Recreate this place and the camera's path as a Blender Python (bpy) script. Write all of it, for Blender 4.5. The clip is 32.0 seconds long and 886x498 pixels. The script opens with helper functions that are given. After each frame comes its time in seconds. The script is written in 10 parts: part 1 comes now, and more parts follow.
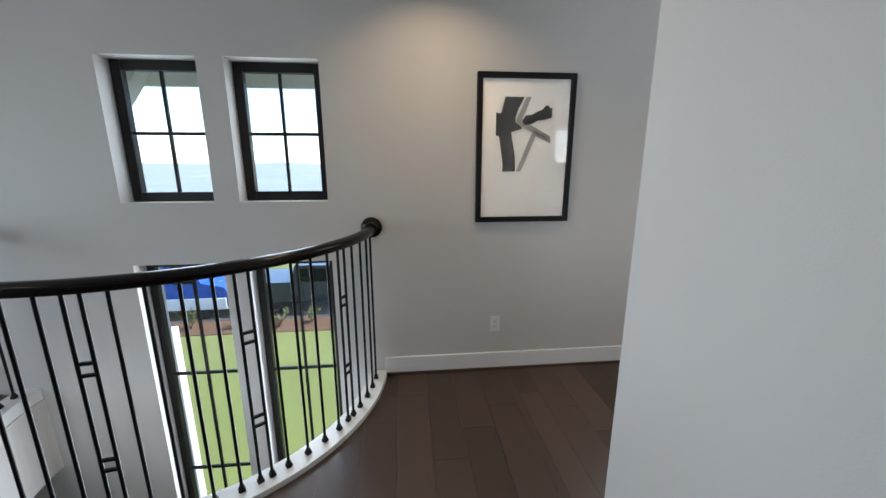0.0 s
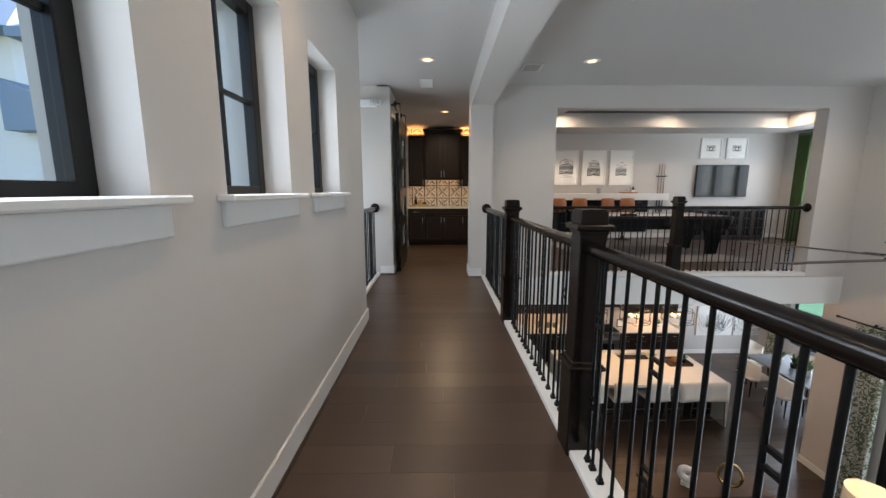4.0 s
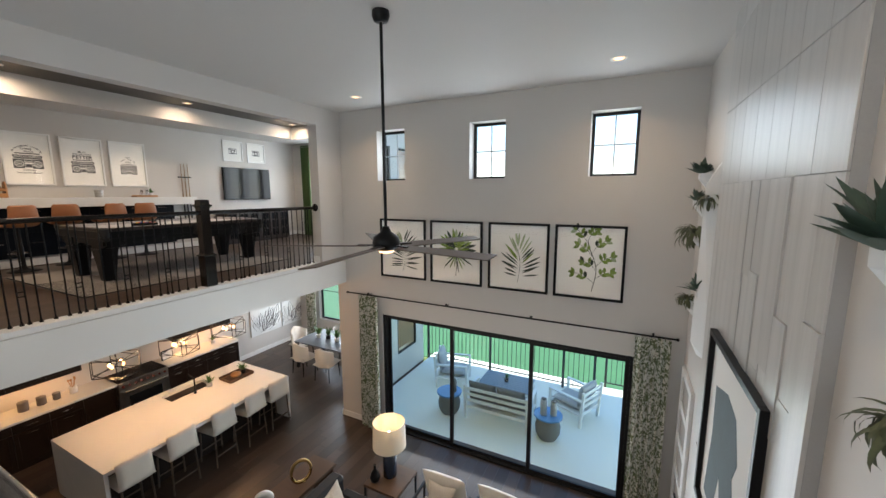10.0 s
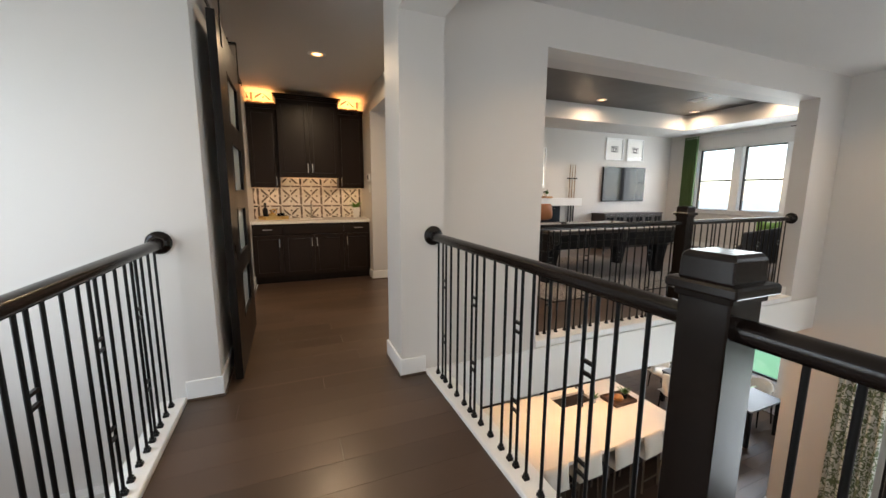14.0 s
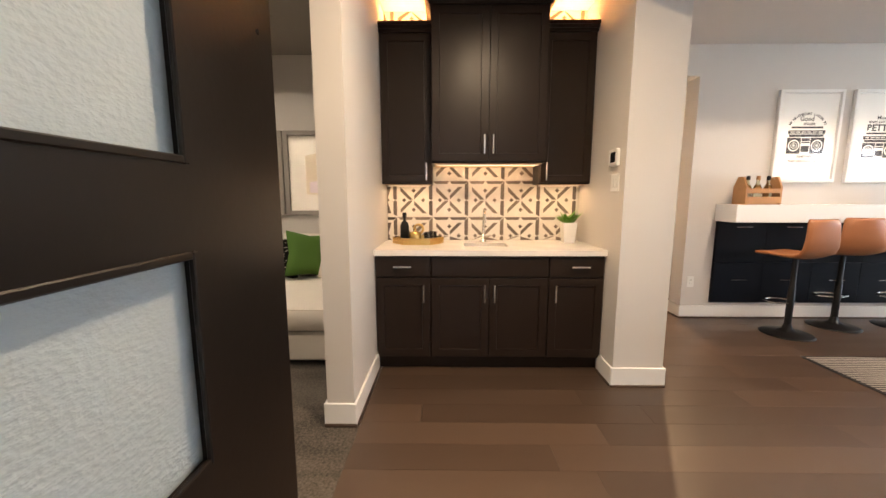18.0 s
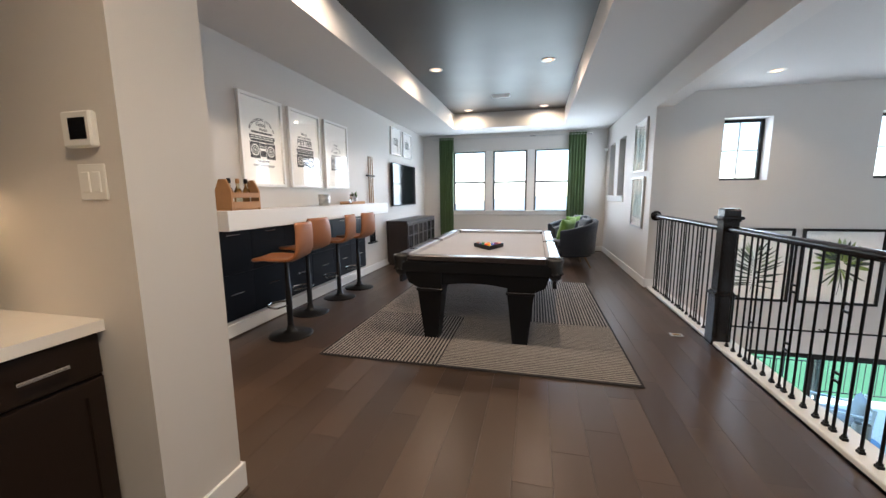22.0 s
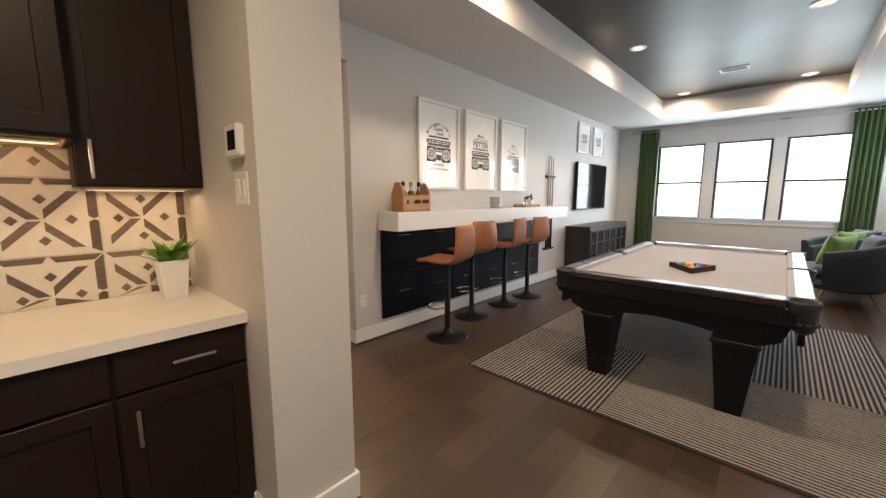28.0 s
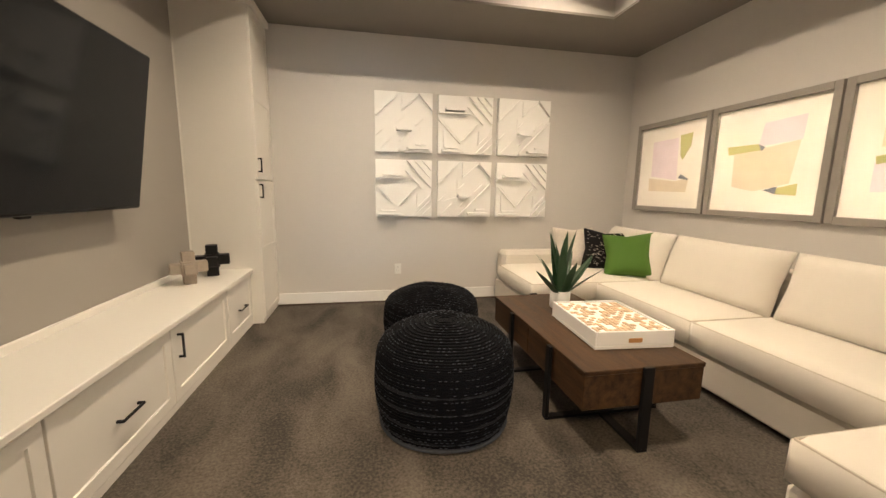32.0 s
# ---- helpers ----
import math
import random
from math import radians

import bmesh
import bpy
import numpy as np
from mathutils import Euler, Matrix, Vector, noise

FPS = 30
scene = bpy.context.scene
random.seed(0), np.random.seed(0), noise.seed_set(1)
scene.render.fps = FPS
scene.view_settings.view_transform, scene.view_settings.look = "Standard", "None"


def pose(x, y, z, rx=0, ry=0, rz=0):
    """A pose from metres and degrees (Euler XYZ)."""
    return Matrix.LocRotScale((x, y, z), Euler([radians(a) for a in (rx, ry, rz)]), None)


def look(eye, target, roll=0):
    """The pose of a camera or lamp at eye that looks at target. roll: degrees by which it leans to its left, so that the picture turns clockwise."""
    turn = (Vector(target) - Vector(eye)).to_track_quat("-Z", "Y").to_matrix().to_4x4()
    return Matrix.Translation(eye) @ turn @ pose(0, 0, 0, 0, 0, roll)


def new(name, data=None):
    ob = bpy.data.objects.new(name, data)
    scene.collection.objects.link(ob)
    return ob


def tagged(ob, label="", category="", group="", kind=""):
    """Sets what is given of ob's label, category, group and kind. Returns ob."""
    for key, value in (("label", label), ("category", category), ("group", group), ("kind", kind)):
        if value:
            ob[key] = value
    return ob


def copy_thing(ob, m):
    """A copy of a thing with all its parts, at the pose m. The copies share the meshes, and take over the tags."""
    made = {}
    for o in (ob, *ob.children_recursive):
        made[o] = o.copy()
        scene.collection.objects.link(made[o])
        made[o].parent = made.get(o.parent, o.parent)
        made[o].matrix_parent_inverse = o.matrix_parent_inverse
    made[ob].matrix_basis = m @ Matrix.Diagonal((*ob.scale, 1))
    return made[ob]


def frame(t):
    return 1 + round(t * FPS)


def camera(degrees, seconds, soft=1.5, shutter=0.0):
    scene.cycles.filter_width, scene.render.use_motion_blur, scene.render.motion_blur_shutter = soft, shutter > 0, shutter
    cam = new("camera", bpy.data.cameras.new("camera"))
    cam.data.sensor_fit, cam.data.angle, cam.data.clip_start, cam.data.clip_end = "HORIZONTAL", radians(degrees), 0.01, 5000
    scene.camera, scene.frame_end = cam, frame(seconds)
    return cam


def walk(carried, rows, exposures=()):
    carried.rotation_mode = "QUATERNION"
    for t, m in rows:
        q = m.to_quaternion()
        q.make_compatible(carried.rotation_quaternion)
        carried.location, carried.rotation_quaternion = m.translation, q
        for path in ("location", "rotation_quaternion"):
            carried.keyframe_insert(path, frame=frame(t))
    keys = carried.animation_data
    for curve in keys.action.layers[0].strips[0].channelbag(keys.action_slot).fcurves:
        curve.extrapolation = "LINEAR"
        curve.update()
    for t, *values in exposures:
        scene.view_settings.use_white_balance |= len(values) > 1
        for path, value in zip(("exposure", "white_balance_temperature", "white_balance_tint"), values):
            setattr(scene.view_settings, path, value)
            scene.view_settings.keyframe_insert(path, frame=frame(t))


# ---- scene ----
cam = camera(99.9, 32.0)
PATH = [
    (0, (1.602, 0.446, 1.507), (1.791, 2.387, 1.063), -0.1),
    (0.5, (1.619, 0.784, 1.473), (1.782, 2.732, 1.05), -0.1),
    (1, (1.75, 1.153, 1.395), (2.004, 3.1, 1.01), 0.2),
    (1.5, (1.861, 1.464, 1.334), (2.405, 3.36, 1.004), 0.1),
    (2, (1.974, 1.745, 1.338), (3.004, 3.429, 1.016), 0.0),
    (2.5, (2.241, 1.976, 1.304), (3.732, 3.27, 0.984), 0.0),
    (3, (2.532, 2.119, 1.297), (4.288, 3.018, 0.97), 0.1),
    (3.5, (2.761, 2.203, 1.297), (4.688, 2.637, 0.987), 0.0),
    (4, (3.022, 2.235, 1.283), (4.998, 2.215, 0.975), 0.0),
    (4.5, (3.265, 2.218, 1.292), (5.197, 1.801, 0.992), -0.1),
    (6.5, (3.204, 2.402, 1.326), (4.632, 1.037, 1.015), -0.7),
    (7, (3.208, 2.33, 1.274), (4.571, 0.897, 0.976), -0.4),
    (7.5, (3.27, 2.195, 1.272), (4.579, 0.714, 0.97), -0.2),
    (8, (3.379, 2.031, 1.29), (4.639, 0.508, 0.984), -0.2),
    (8.5, (3.47, 1.886, 1.289), (4.58, 0.251, 0.984), -0.2),
    (9, (3.571, 1.723, 1.287), (4.556, 0.009, 0.985), -0.3),
    (9.5, (3.628, 1.625, 1.276), (4.544, -0.127, 0.976), -0.1),
    (10, (3.653, 1.599, 1.266), (4.533, -0.173, 0.975), -0.1),
    (10.5, (3.683, 1.611, 1.276), (4.528, -0.179, 0.993), -0.2),
    (11, (3.845, 1.712, 1.29), (4.691, -0.077, 1.005), -0.3),
    (11.5, (4.055, 1.883, 1.292), (4.922, 0.102, 1.021), -0.0),
    (12, (4.432, 2.043, 1.283), (5.358, 0.291, 1.012), 0.0),
    (12.5, (4.961, 2.242, 1.351), (6.073, 0.607, 1.051), 0.5),
    (13, (5.261, 2.359, 1.353), (6.724, 1.028, 1.058), 0.2),
    (13.5, (5.631, 2.441, 1.326), (7.329, 1.427, 1.03), 0.3),
    (14, (6.042, 2.485, 1.334), (7.869, 1.73, 1.033), 0.3),
    (14.5, (6.439, 2.541, 1.358), (8.343, 2.011, 1.053), 0.1),
    (15, (6.81, 2.538, 1.341), (8.76, 2.216, 1.035), 0.2),
    (15.5, (7.251, 2.469, 1.313), (9.225, 2.328, 1.025), -0.0),
    (17.5, (8.834, 2.495, 1.305), (10.815, 2.519, 1.032), -0.0),
    (18, (9.216, 2.455, 1.286), (11.197, 2.48, 1.012), 0.0),
    (18.5, (9.585, 2.308, 1.306), (11.565, 2.318, 1.029), -0.0),
    (19, (9.922, 2.193, 1.335), (11.861, 1.796, 1.053), -0.1),
    (19.5, (10.183, 2.063, 1.32), (11.894, 1.066, 1.037), -0.2),
    (20, (10.378, 1.954, 1.342), (11.764, 0.541, 1.05), -0.1),
    (20.5, (10.44, 1.982, 1.341), (11.513, 0.318, 1.053), -0.4),
    (21, (10.465, 2.077, 1.347), (11.27, 0.268, 1.061), -0.4),
    (21.5, (10.426, 2.187, 1.336), (11.037, 0.304, 1.055), -0.5),
    (22, (10.371, 2.255, 1.332), (10.849, 0.334, 1.047), -0.5),
    (22.5, (10.318, 2.246, 1.335), (10.692, 0.302, 1.046), -0.5),
    (23, (10.255, 2.126, 1.328), (10.563, 0.171, 1.038), -0.6),
    (23.5, (10.188, 1.996, 1.323), (10.485, 0.04, 1.029), -0.7),
    (24, (10.151, 1.805, 1.321), (10.45, -0.151, 1.027), -0.5),
    (24.5, (10.118, 1.643, 1.332), (10.424, -0.311, 1.037), -0.6),
    (26.5, (9.92, 1.371, 1.315), (10.455, -0.534, 1.027), -0.6),
    (27, (10.067, 1.491, 1.34), (10.735, -0.373, 1.056), -0.5),
    (27.5, (10.216, 1.647, 1.334), (11.181, -0.083, 1.056), -0.2),
    (28, (10.329, 1.839, 1.357), (11.667, 0.379, 1.079), 0.1),
    (28.5, (10.407, 2.06, 1.34), (12.165, 1.145, 1.07), -0.2),
    (29, (10.478, 2.207, 1.314), (12.465, 2.193, 1.089), 0.5),
    (29.5, (10.463, 2.359, 1.326), (12.279, 3.152, 1.059), 1.2),
    (30, (10.474, 2.56, 1.333), (11.928, 3.904, 1.049), 0.8),
    (30.5, (10.475, 2.737, 1.336), (11.576, 4.379, 1.037), 0.7),
    (31, (10.484, 2.978, 1.33), (11.298, 4.779, 1.02), 0.8),
    (31.5, (10.51, 3.199, 1.312), (11.035, 5.103, 0.998), 0.8),
    (32, (10.492, 3.281, 1.268), (10.868, 5.221, 0.959), 0.9),
]
EXPOSURES = [(0, 1.5, 6200, 10), (1, 1.2, 6300, 10), (2, 1.75, 6250, 9), (3, 1.72, 6250, 10), (4, 1.5, 6350, 11), (7, 1.7, 6600, 11), (8, 1.7, 6600, 10), (9, 1.6, 6550, 10), (11, 1.6, 6750, 11), (13, 1.82, 6850, 11), (15.5, 1.85, 6800, 12), (17.5, 2.7, 6600, 12), (18, 2.83, 6500, 12), (18.5, 2.9, 6250, 11), (19, 2.82, 5800, 9), (20, 2.28, 5850, 10), (21.5, 2.1, 5950, 10), (24.5, 1.97, 6150, 10), (27, 2.05, 6450, 10), (28, 2.12, 6500, 10), (29, 2.45, 5650, 11), (30, 2.86, 5480, 9), (31, 3.08, 7500, 12), (32, 3.22, 6800, 10)]  # seconds, stops, kelvin, tint
walk(cam, [(t, look(eye, target, roll)) for t, eye, target, roll in PATH], EXPOSURES)

# ---- light ----
world = bpy.data.worlds.new("sky")
world.use_nodes = True
scene.world = world
sky = world.node_tree.nodes.new("ShaderNodeTexSky")
sky.sky_type = "NISHITA"
sky.sun_disc = False
sky.sun_elevation = radians(52)
sky.sun_rotation = radians(88)
sky.dust_density = 0.1
sky.ozone_density = 2.5
sky.altitude = 200
world.node_tree.links.new(sky.outputs[0], world.node_tree.nodes["Background"].inputs[0])
world.node_tree.nodes["Background"].inputs[1].default_value = 0.15

sun_data = bpy.data.lights.new("sun", "SUN")
sun_data.energy, sun_data.angle, sun_data.color = 3.2, radians(0.53), (1.0, 0.95, 0.87)
sun = new("sun", sun_data)
sun.matrix_world = look((0, 0, 20), Vector((0, 0, 20)) - Vector((math.cos(radians(52)) * math.sin(radians(88)), math.cos(radians(52)) * math.cos(radians(88)), math.sin(radians(52)))))


DAY, LAMPS = 0.175, 0.175  # strength of daylight and of the lamps


def window_light(name, x, y, z, toward, w, h, power):
    """Sky light that enters by one opening."""
    d = bpy.data.lights.new(name, "AREA")
    d.shape, d.size, d.size_y, d.energy, d.color = "RECTANGLE", w, h, power * DAY, (0.83, 0.92, 1.0)
    ob = new(name, d)
    ob.matrix_world = look((x, y, z), (x + toward[0], y + toward[1], z + toward[2]))
    return ob


def lamp_light(name, x, y, z, power, size=0.12, color=(1.0, 0.74, 0.47), toward=(0, 0, -1), spread=125):
    d = bpy.data.lights.new(name, "AREA")
    d.shape, d.size, d.energy, d.color = "DISK", size, power * LAMPS, color
    d.spread = radians(spread)
    ob = new(name, d)
    ob.matrix_world = look((x, y, z), (x + toward[0], y + toward[1] + 0.0001, z + toward[2]))
    return ob


# ---- mesh tools ----
class B:
    """Collects vertices and faces of one mesh; every call adds a solid."""

    def __init__(self):
        self.v, self.f, self.smooth = [], [], []

    def add(self, verts, faces, m=None, smooth=False):
        n = len(self.v)
        self.v += [tuple(m @ Vector(p)) if m is not None else tuple(p) for p in verts]
        self.f += [tuple(n + i for i in f) for f in faces]
        self.smooth += [smooth] * len(faces)
        return self

    def box(self, x0, x1, y0, y1, z0, z1, m=None):
        x0, x1, y0, y1, z0, z1 = min(x0, x1), max(x0, x1), min(y0, y1), max(y0, y1), min(z0, z1), max(z0, z1)
        v = [(x, y, z) for z in (z0, z1) for y in (y0, y1) for x in (x0, x1)]
        return self.add(v, [(0, 2, 3, 1), (4, 5, 7, 6), (0, 1, 5, 4), (2, 6, 7, 3), (0, 4, 6, 2), (1, 3, 7, 5)], m)

    def rbox(self, x0, x1, y0, y1, z0, z1, r=0.006, m=None):
        """A box with chamfered edges."""
        x0, x1, y0, y1, z0, z1 = min(x0, x1), max(x0, x1), min(y0, y1), max(y0, y1), min(z0, z1), max(z0, z1)
        r = min(r, (x1 - x0) * 0.45, (y1 - y0) * 0.45, (z1 - z0) * 0.45)
        v, ids = [], {}
        for a in (0, 1):
            for b in (0, 1):
                for c in (0, 1):
                    p = ((x0, x1)[a], (y0, y1)[b], (z0, z1)[c])
                    q = ((x0 + r, x1 - r)[a], (y0 + r, y1 - r)[b], (z0 + r, z1 - r)[c])
                    for k in range(3):
                        ids[a, b, c, k] = len(v)
                        v.append(tuple(p[i] if i == k else q[i] for i in range(3)))
        f = []
        mid = Vector(((x0 + x1) / 2, (y0 + y1) / 2, (z0 + z1) / 2))

        def face(*i):
            pts = [Vector(v[k]) for k in i]
            nrm = (pts[1] - pts[0]).cross(pts[2] - pts[0])
            ctr = sum(pts, Vector()) / len(pts)
            f.append(i if nrm.dot(ctr - mid) > 0 else i[::-1])

        for s in (0, 1):
            face(*(ids[s, b, c, 0] for b, c in ((0, 0), (1, 0), (1, 1), (0, 1))))
            face(*(ids[b, s, c, 1] for b, c in ((0, 0), (1, 0), (1, 1), (0, 1))))
            face(*(ids[b, c, s, 2] for b, c in ((0, 0), (1, 0), (1, 1), (0, 1))))
            for u in (0, 1):
                face(ids[s, u, 0, 0], ids[s, u, 1, 0], ids[s, u, 1, 1], ids[s, u, 0, 1])
                face(ids[s, 0, u, 0], ids[s, 1, u, 0], ids[s, 1, u, 2], ids[s, 0, u, 2])
                face(ids[0, s, u, 1], ids[1, s, u, 1], ids[1, s, u, 2], ids[0, s, u, 2])
                for w in (0, 1):
                    face(ids[s, u, w, 0], ids[s, u, w, 1], ids[s, u, w, 2])
        return self.add(v, f, m)

    def lathe(self, profile, n=20, m=None, x=0, y=0, smooth=True, cap=True):
        """Turns a profile of (radius, z) round the upright axis at x, y."""
        v, f = [], []
        for r, z in profile:
            for k in range(n):
                a = 2 * math.pi * k / n
                v.append((x + r * math.cos(a), y + r * math.sin(a), z))
        for i in range(len(profile) - 1):
            for k in range(n):
                a, b = i * n + k, i * n + (k + 1) % n
                f.append((a, b, b + n, a + n))
        self.add(v, f, m, smooth)
        if cap:
            self.add(v[:n], [tuple(range(n))[::-1]], m)
            self.add(v[-n:], [tuple(range(n))], m)
        return self

    def cyl(self, x, y, z0, z1, r, n=14, m=None):
        return self.lathe([(r, z0), (r, z1)], n, m, x, y)

    def rod(self, a, b, r, n=8, r2=None):
        """A round rod from a to b."""
        a, b = Vector(a), Vector(b)
        d = b - a
        m = Matrix.Translation(a) @ d.to_track_quat("Z", "Y").to_matrix().to_4x4()
        return self.lathe([(r, 0), (r if r2 is None else r2, d.length)], n, m)

    def bar(self, a, b, w, h=None, r=0.0):
        """A square bar from a to b."""
        a, b = Vector(a), Vector(b)
        d = b - a
        h = w if h is None else h
        m = Matrix.Translation(a) @ d.to_track_quat("Z", "Y").to_matrix().to_4x4()
        return self.rbox(-w / 2, w / 2, -h / 2, h / 2, 0, d.length, r, m) if r else self.box(-w / 2, w / 2, -h / 2, h / 2, 0, d.length, m)

    def sweep(self, path, section, closed=False, up=(0, 0, 1), smooth=True):
        """Carries a closed section of (side, height) along a path."""
        n, k = len(path), len(section)
        v, f = [], []
        for i, p in enumerate(path):
            p = Vector(p)
            a = Vector(path[(i - 1) % n] if (i or closed) else path[0])
            b = Vector(path[(i + 1) % n] if (i < n - 1 or closed) else path[-1])
            d = (b - a).normalized()
            side = d.cross(Vector(up)).normalized()
            top = side.cross(d)
            v += [p + side * s + top * h for s, h in section]
        for i in range(n if closed else n - 1):
            for j in range(k):
                a, b = i * k + j, i * k + (j + 1) % k
                c, d = ((i + 1) % n) * k + (j + 1) % k, ((i + 1) % n) * k + j
                f.append((a, b, c, d))
        self.add(v, f, None, smooth)
        if not closed:
            self.add(v[:k], [tuple(range(k))[::-1]])
            self.add(v[-k:], [tuple(range(k))])
        return self

    def ball(self, x, y, z, r, n=12, rings=8, m=None, sz=1.0):
        prof = [(max(r * math.sin(math.pi * i / rings), 0.0005), z - r * sz * math.cos(math.pi * i / rings)) for i in range(rings + 1)]
        return self.lathe(prof, n, m, x, y)

    def prism(self, outline, z0, z1, m=None):
        """An upright prism over an outline of (x, y), anticlockwise."""
        n = len(outline)
        v = [(x, y, z0) for x, y in outline] + [(x, y, z1) for x, y in outline]
        f = [tuple(range(n))[::-1], tuple(range(n, 2 * n))] + [(i, (i + 1) % n, (i + 1) % n + n, i + n) for i in range(n)]
        return self.add(v, f, m)

    def cushion(self, w, d, h, m=None, n=8, p=0.35, corner=0.0):
        """A stuffed pad, w by d, h thick, lying round the origin."""
        v, f = [], []
        for s in (1, -1):
            for i in range(n + 1):
                for j in range(n + 1):
                    a, b = 2 * i / n - 1, 2 * j / n - 1
                    t = max(0.0, (1 - a**4) * (1 - b**4)) ** p
                    pull = 1 - corner * (1 - abs(a * b)) * max(abs(a), abs(b)) ** 2
                    v.append((a * w / 2 * pull, b * d / 2 * pull, s * h / 2 * max(t, 0.05)))
        k = (n + 1) ** 2
        for i in range(n):
            for j in range(n):
                a = i * (n + 1) + j
                f.append((a, a + n + 1, a + n + 2, a + 1))
                f.append((k + a, k + a + 1, k + a + n + 2, k + a + n + 1))
        edge = [i * (n + 1) for i in range(n + 1)] + [n * (n + 1) + j for j in range(1, n + 1)] + [i * (n + 1) + n for i in range(n - 1, -1, -1)] + [j for j in range(n - 1, 0, -1)]
        for i in range(len(edge)):
            a, b = edge[i], edge[(i + 1) % len(edge)]
            f.append((a, b, b + k, a + k)[::-1])
        return self.add(v, f, m, True)

    def slab(self, axis, at0, at1, us, vs, holes=()):
        """A wall or slab across one axis, with openings that go through it: us and vs are its reach on the other two axes,
        holes are (u0, u1, v0, v1)."""
        gu = sorted({*us, *(h[0] for h in holes), *(h[1] for h in holes)})
        gv = sorted({*vs, *(h[2] for h in holes), *(h[3] for h in holes)})
        gu, gv = [u for u in gu if us[0] <= u <= us[1]], [w for w in gv if vs[0] <= w <= vs[1]]

        def full(i, j):
            if not (0 <= i < len(gu) - 1 and 0 <= j < len(gv) - 1):
                return False
            a, b = (gu[i] + gu[i + 1]) / 2, (gv[j] + gv[j + 1]) / 2
            return not any(h[0] < a < h[1] and h[2] < b < h[3] for h in holes)

        def at(t, u, w):
            p = [u, w]
            p.insert(axis, t)
            return tuple(p)

        for i in range(len(gu) - 1):
            for j in range(len(gv) - 1):
                if not full(i, j):
                    continue
                u0, u1, w0, w1 = gu[i], gu[i + 1], gv[j], gv[j + 1]
                quads = [[at(at1, u0, w0), at(at1, u1, w0), at(at1, u1, w1), at(at1, u0, w1)], [at(at0, u0, w0), at(at0, u0, w1), at(at0, u1, w1), at(at0, u1, w0)]]
                if not full(i - 1, j):
                    quads.append([at(at0, u0, w0), at(at1, u0, w0), at(at1, u0, w1), at(at0, u0, w1)])
                if not full(i + 1, j):
                    quads.append([at(at0, u1, w0), at(at0, u1, w1), at(at1, u1, w1), at(at1, u1, w0)])
                if not full(i, j - 1):
                    quads.append([at(at0, u0, w0), at(at0, u1, w0), at(at1, u1, w0), at(at1, u0, w0)])
                if not full(i, j + 1):
                    quads.append([at(at0, u0, w1), at(at1, u0, w1), at(at1, u1, w1), at(at0, u1, w1)])
                for q in quads:
                    self.add(q if axis != 1 else q[::-1], [(0, 1, 2, 3)])
        return self

    def mesh(self, name, mat):
        me = bpy.data.meshes.new(name)
        me.from_pydata(self.v, [], self.f)
        for m in mat if isinstance(mat, (list, tuple)) else (mat,):
            me.materials.append(m)
        me.polygons.foreach_set("use_smooth", self.smooth)
        me.update()
        return me


def part(name, b, mat, parent=None, label=""):
    """Links what b collected as one mesh object, under a thing or a part."""
    ob = new(name, b.mesh(name, mat) if isinstance(b, B) else b)
    if parent is not None:
        ob.parent = parent
    return tagged(ob, label)


def thing(name, label, category, group="", at=(0, 0, 0), turn=0.0):
    ob = new(name)
    ob.empty_display_size = 0.1
    ob.matrix_world = pose(*at, 0, 0, turn)
    return tagged(ob, label, category, group)


def structure(name, b, mat, label, category, parent=None):
    return tagged(part(name, b, mat, parent), label, category, "", "structure")


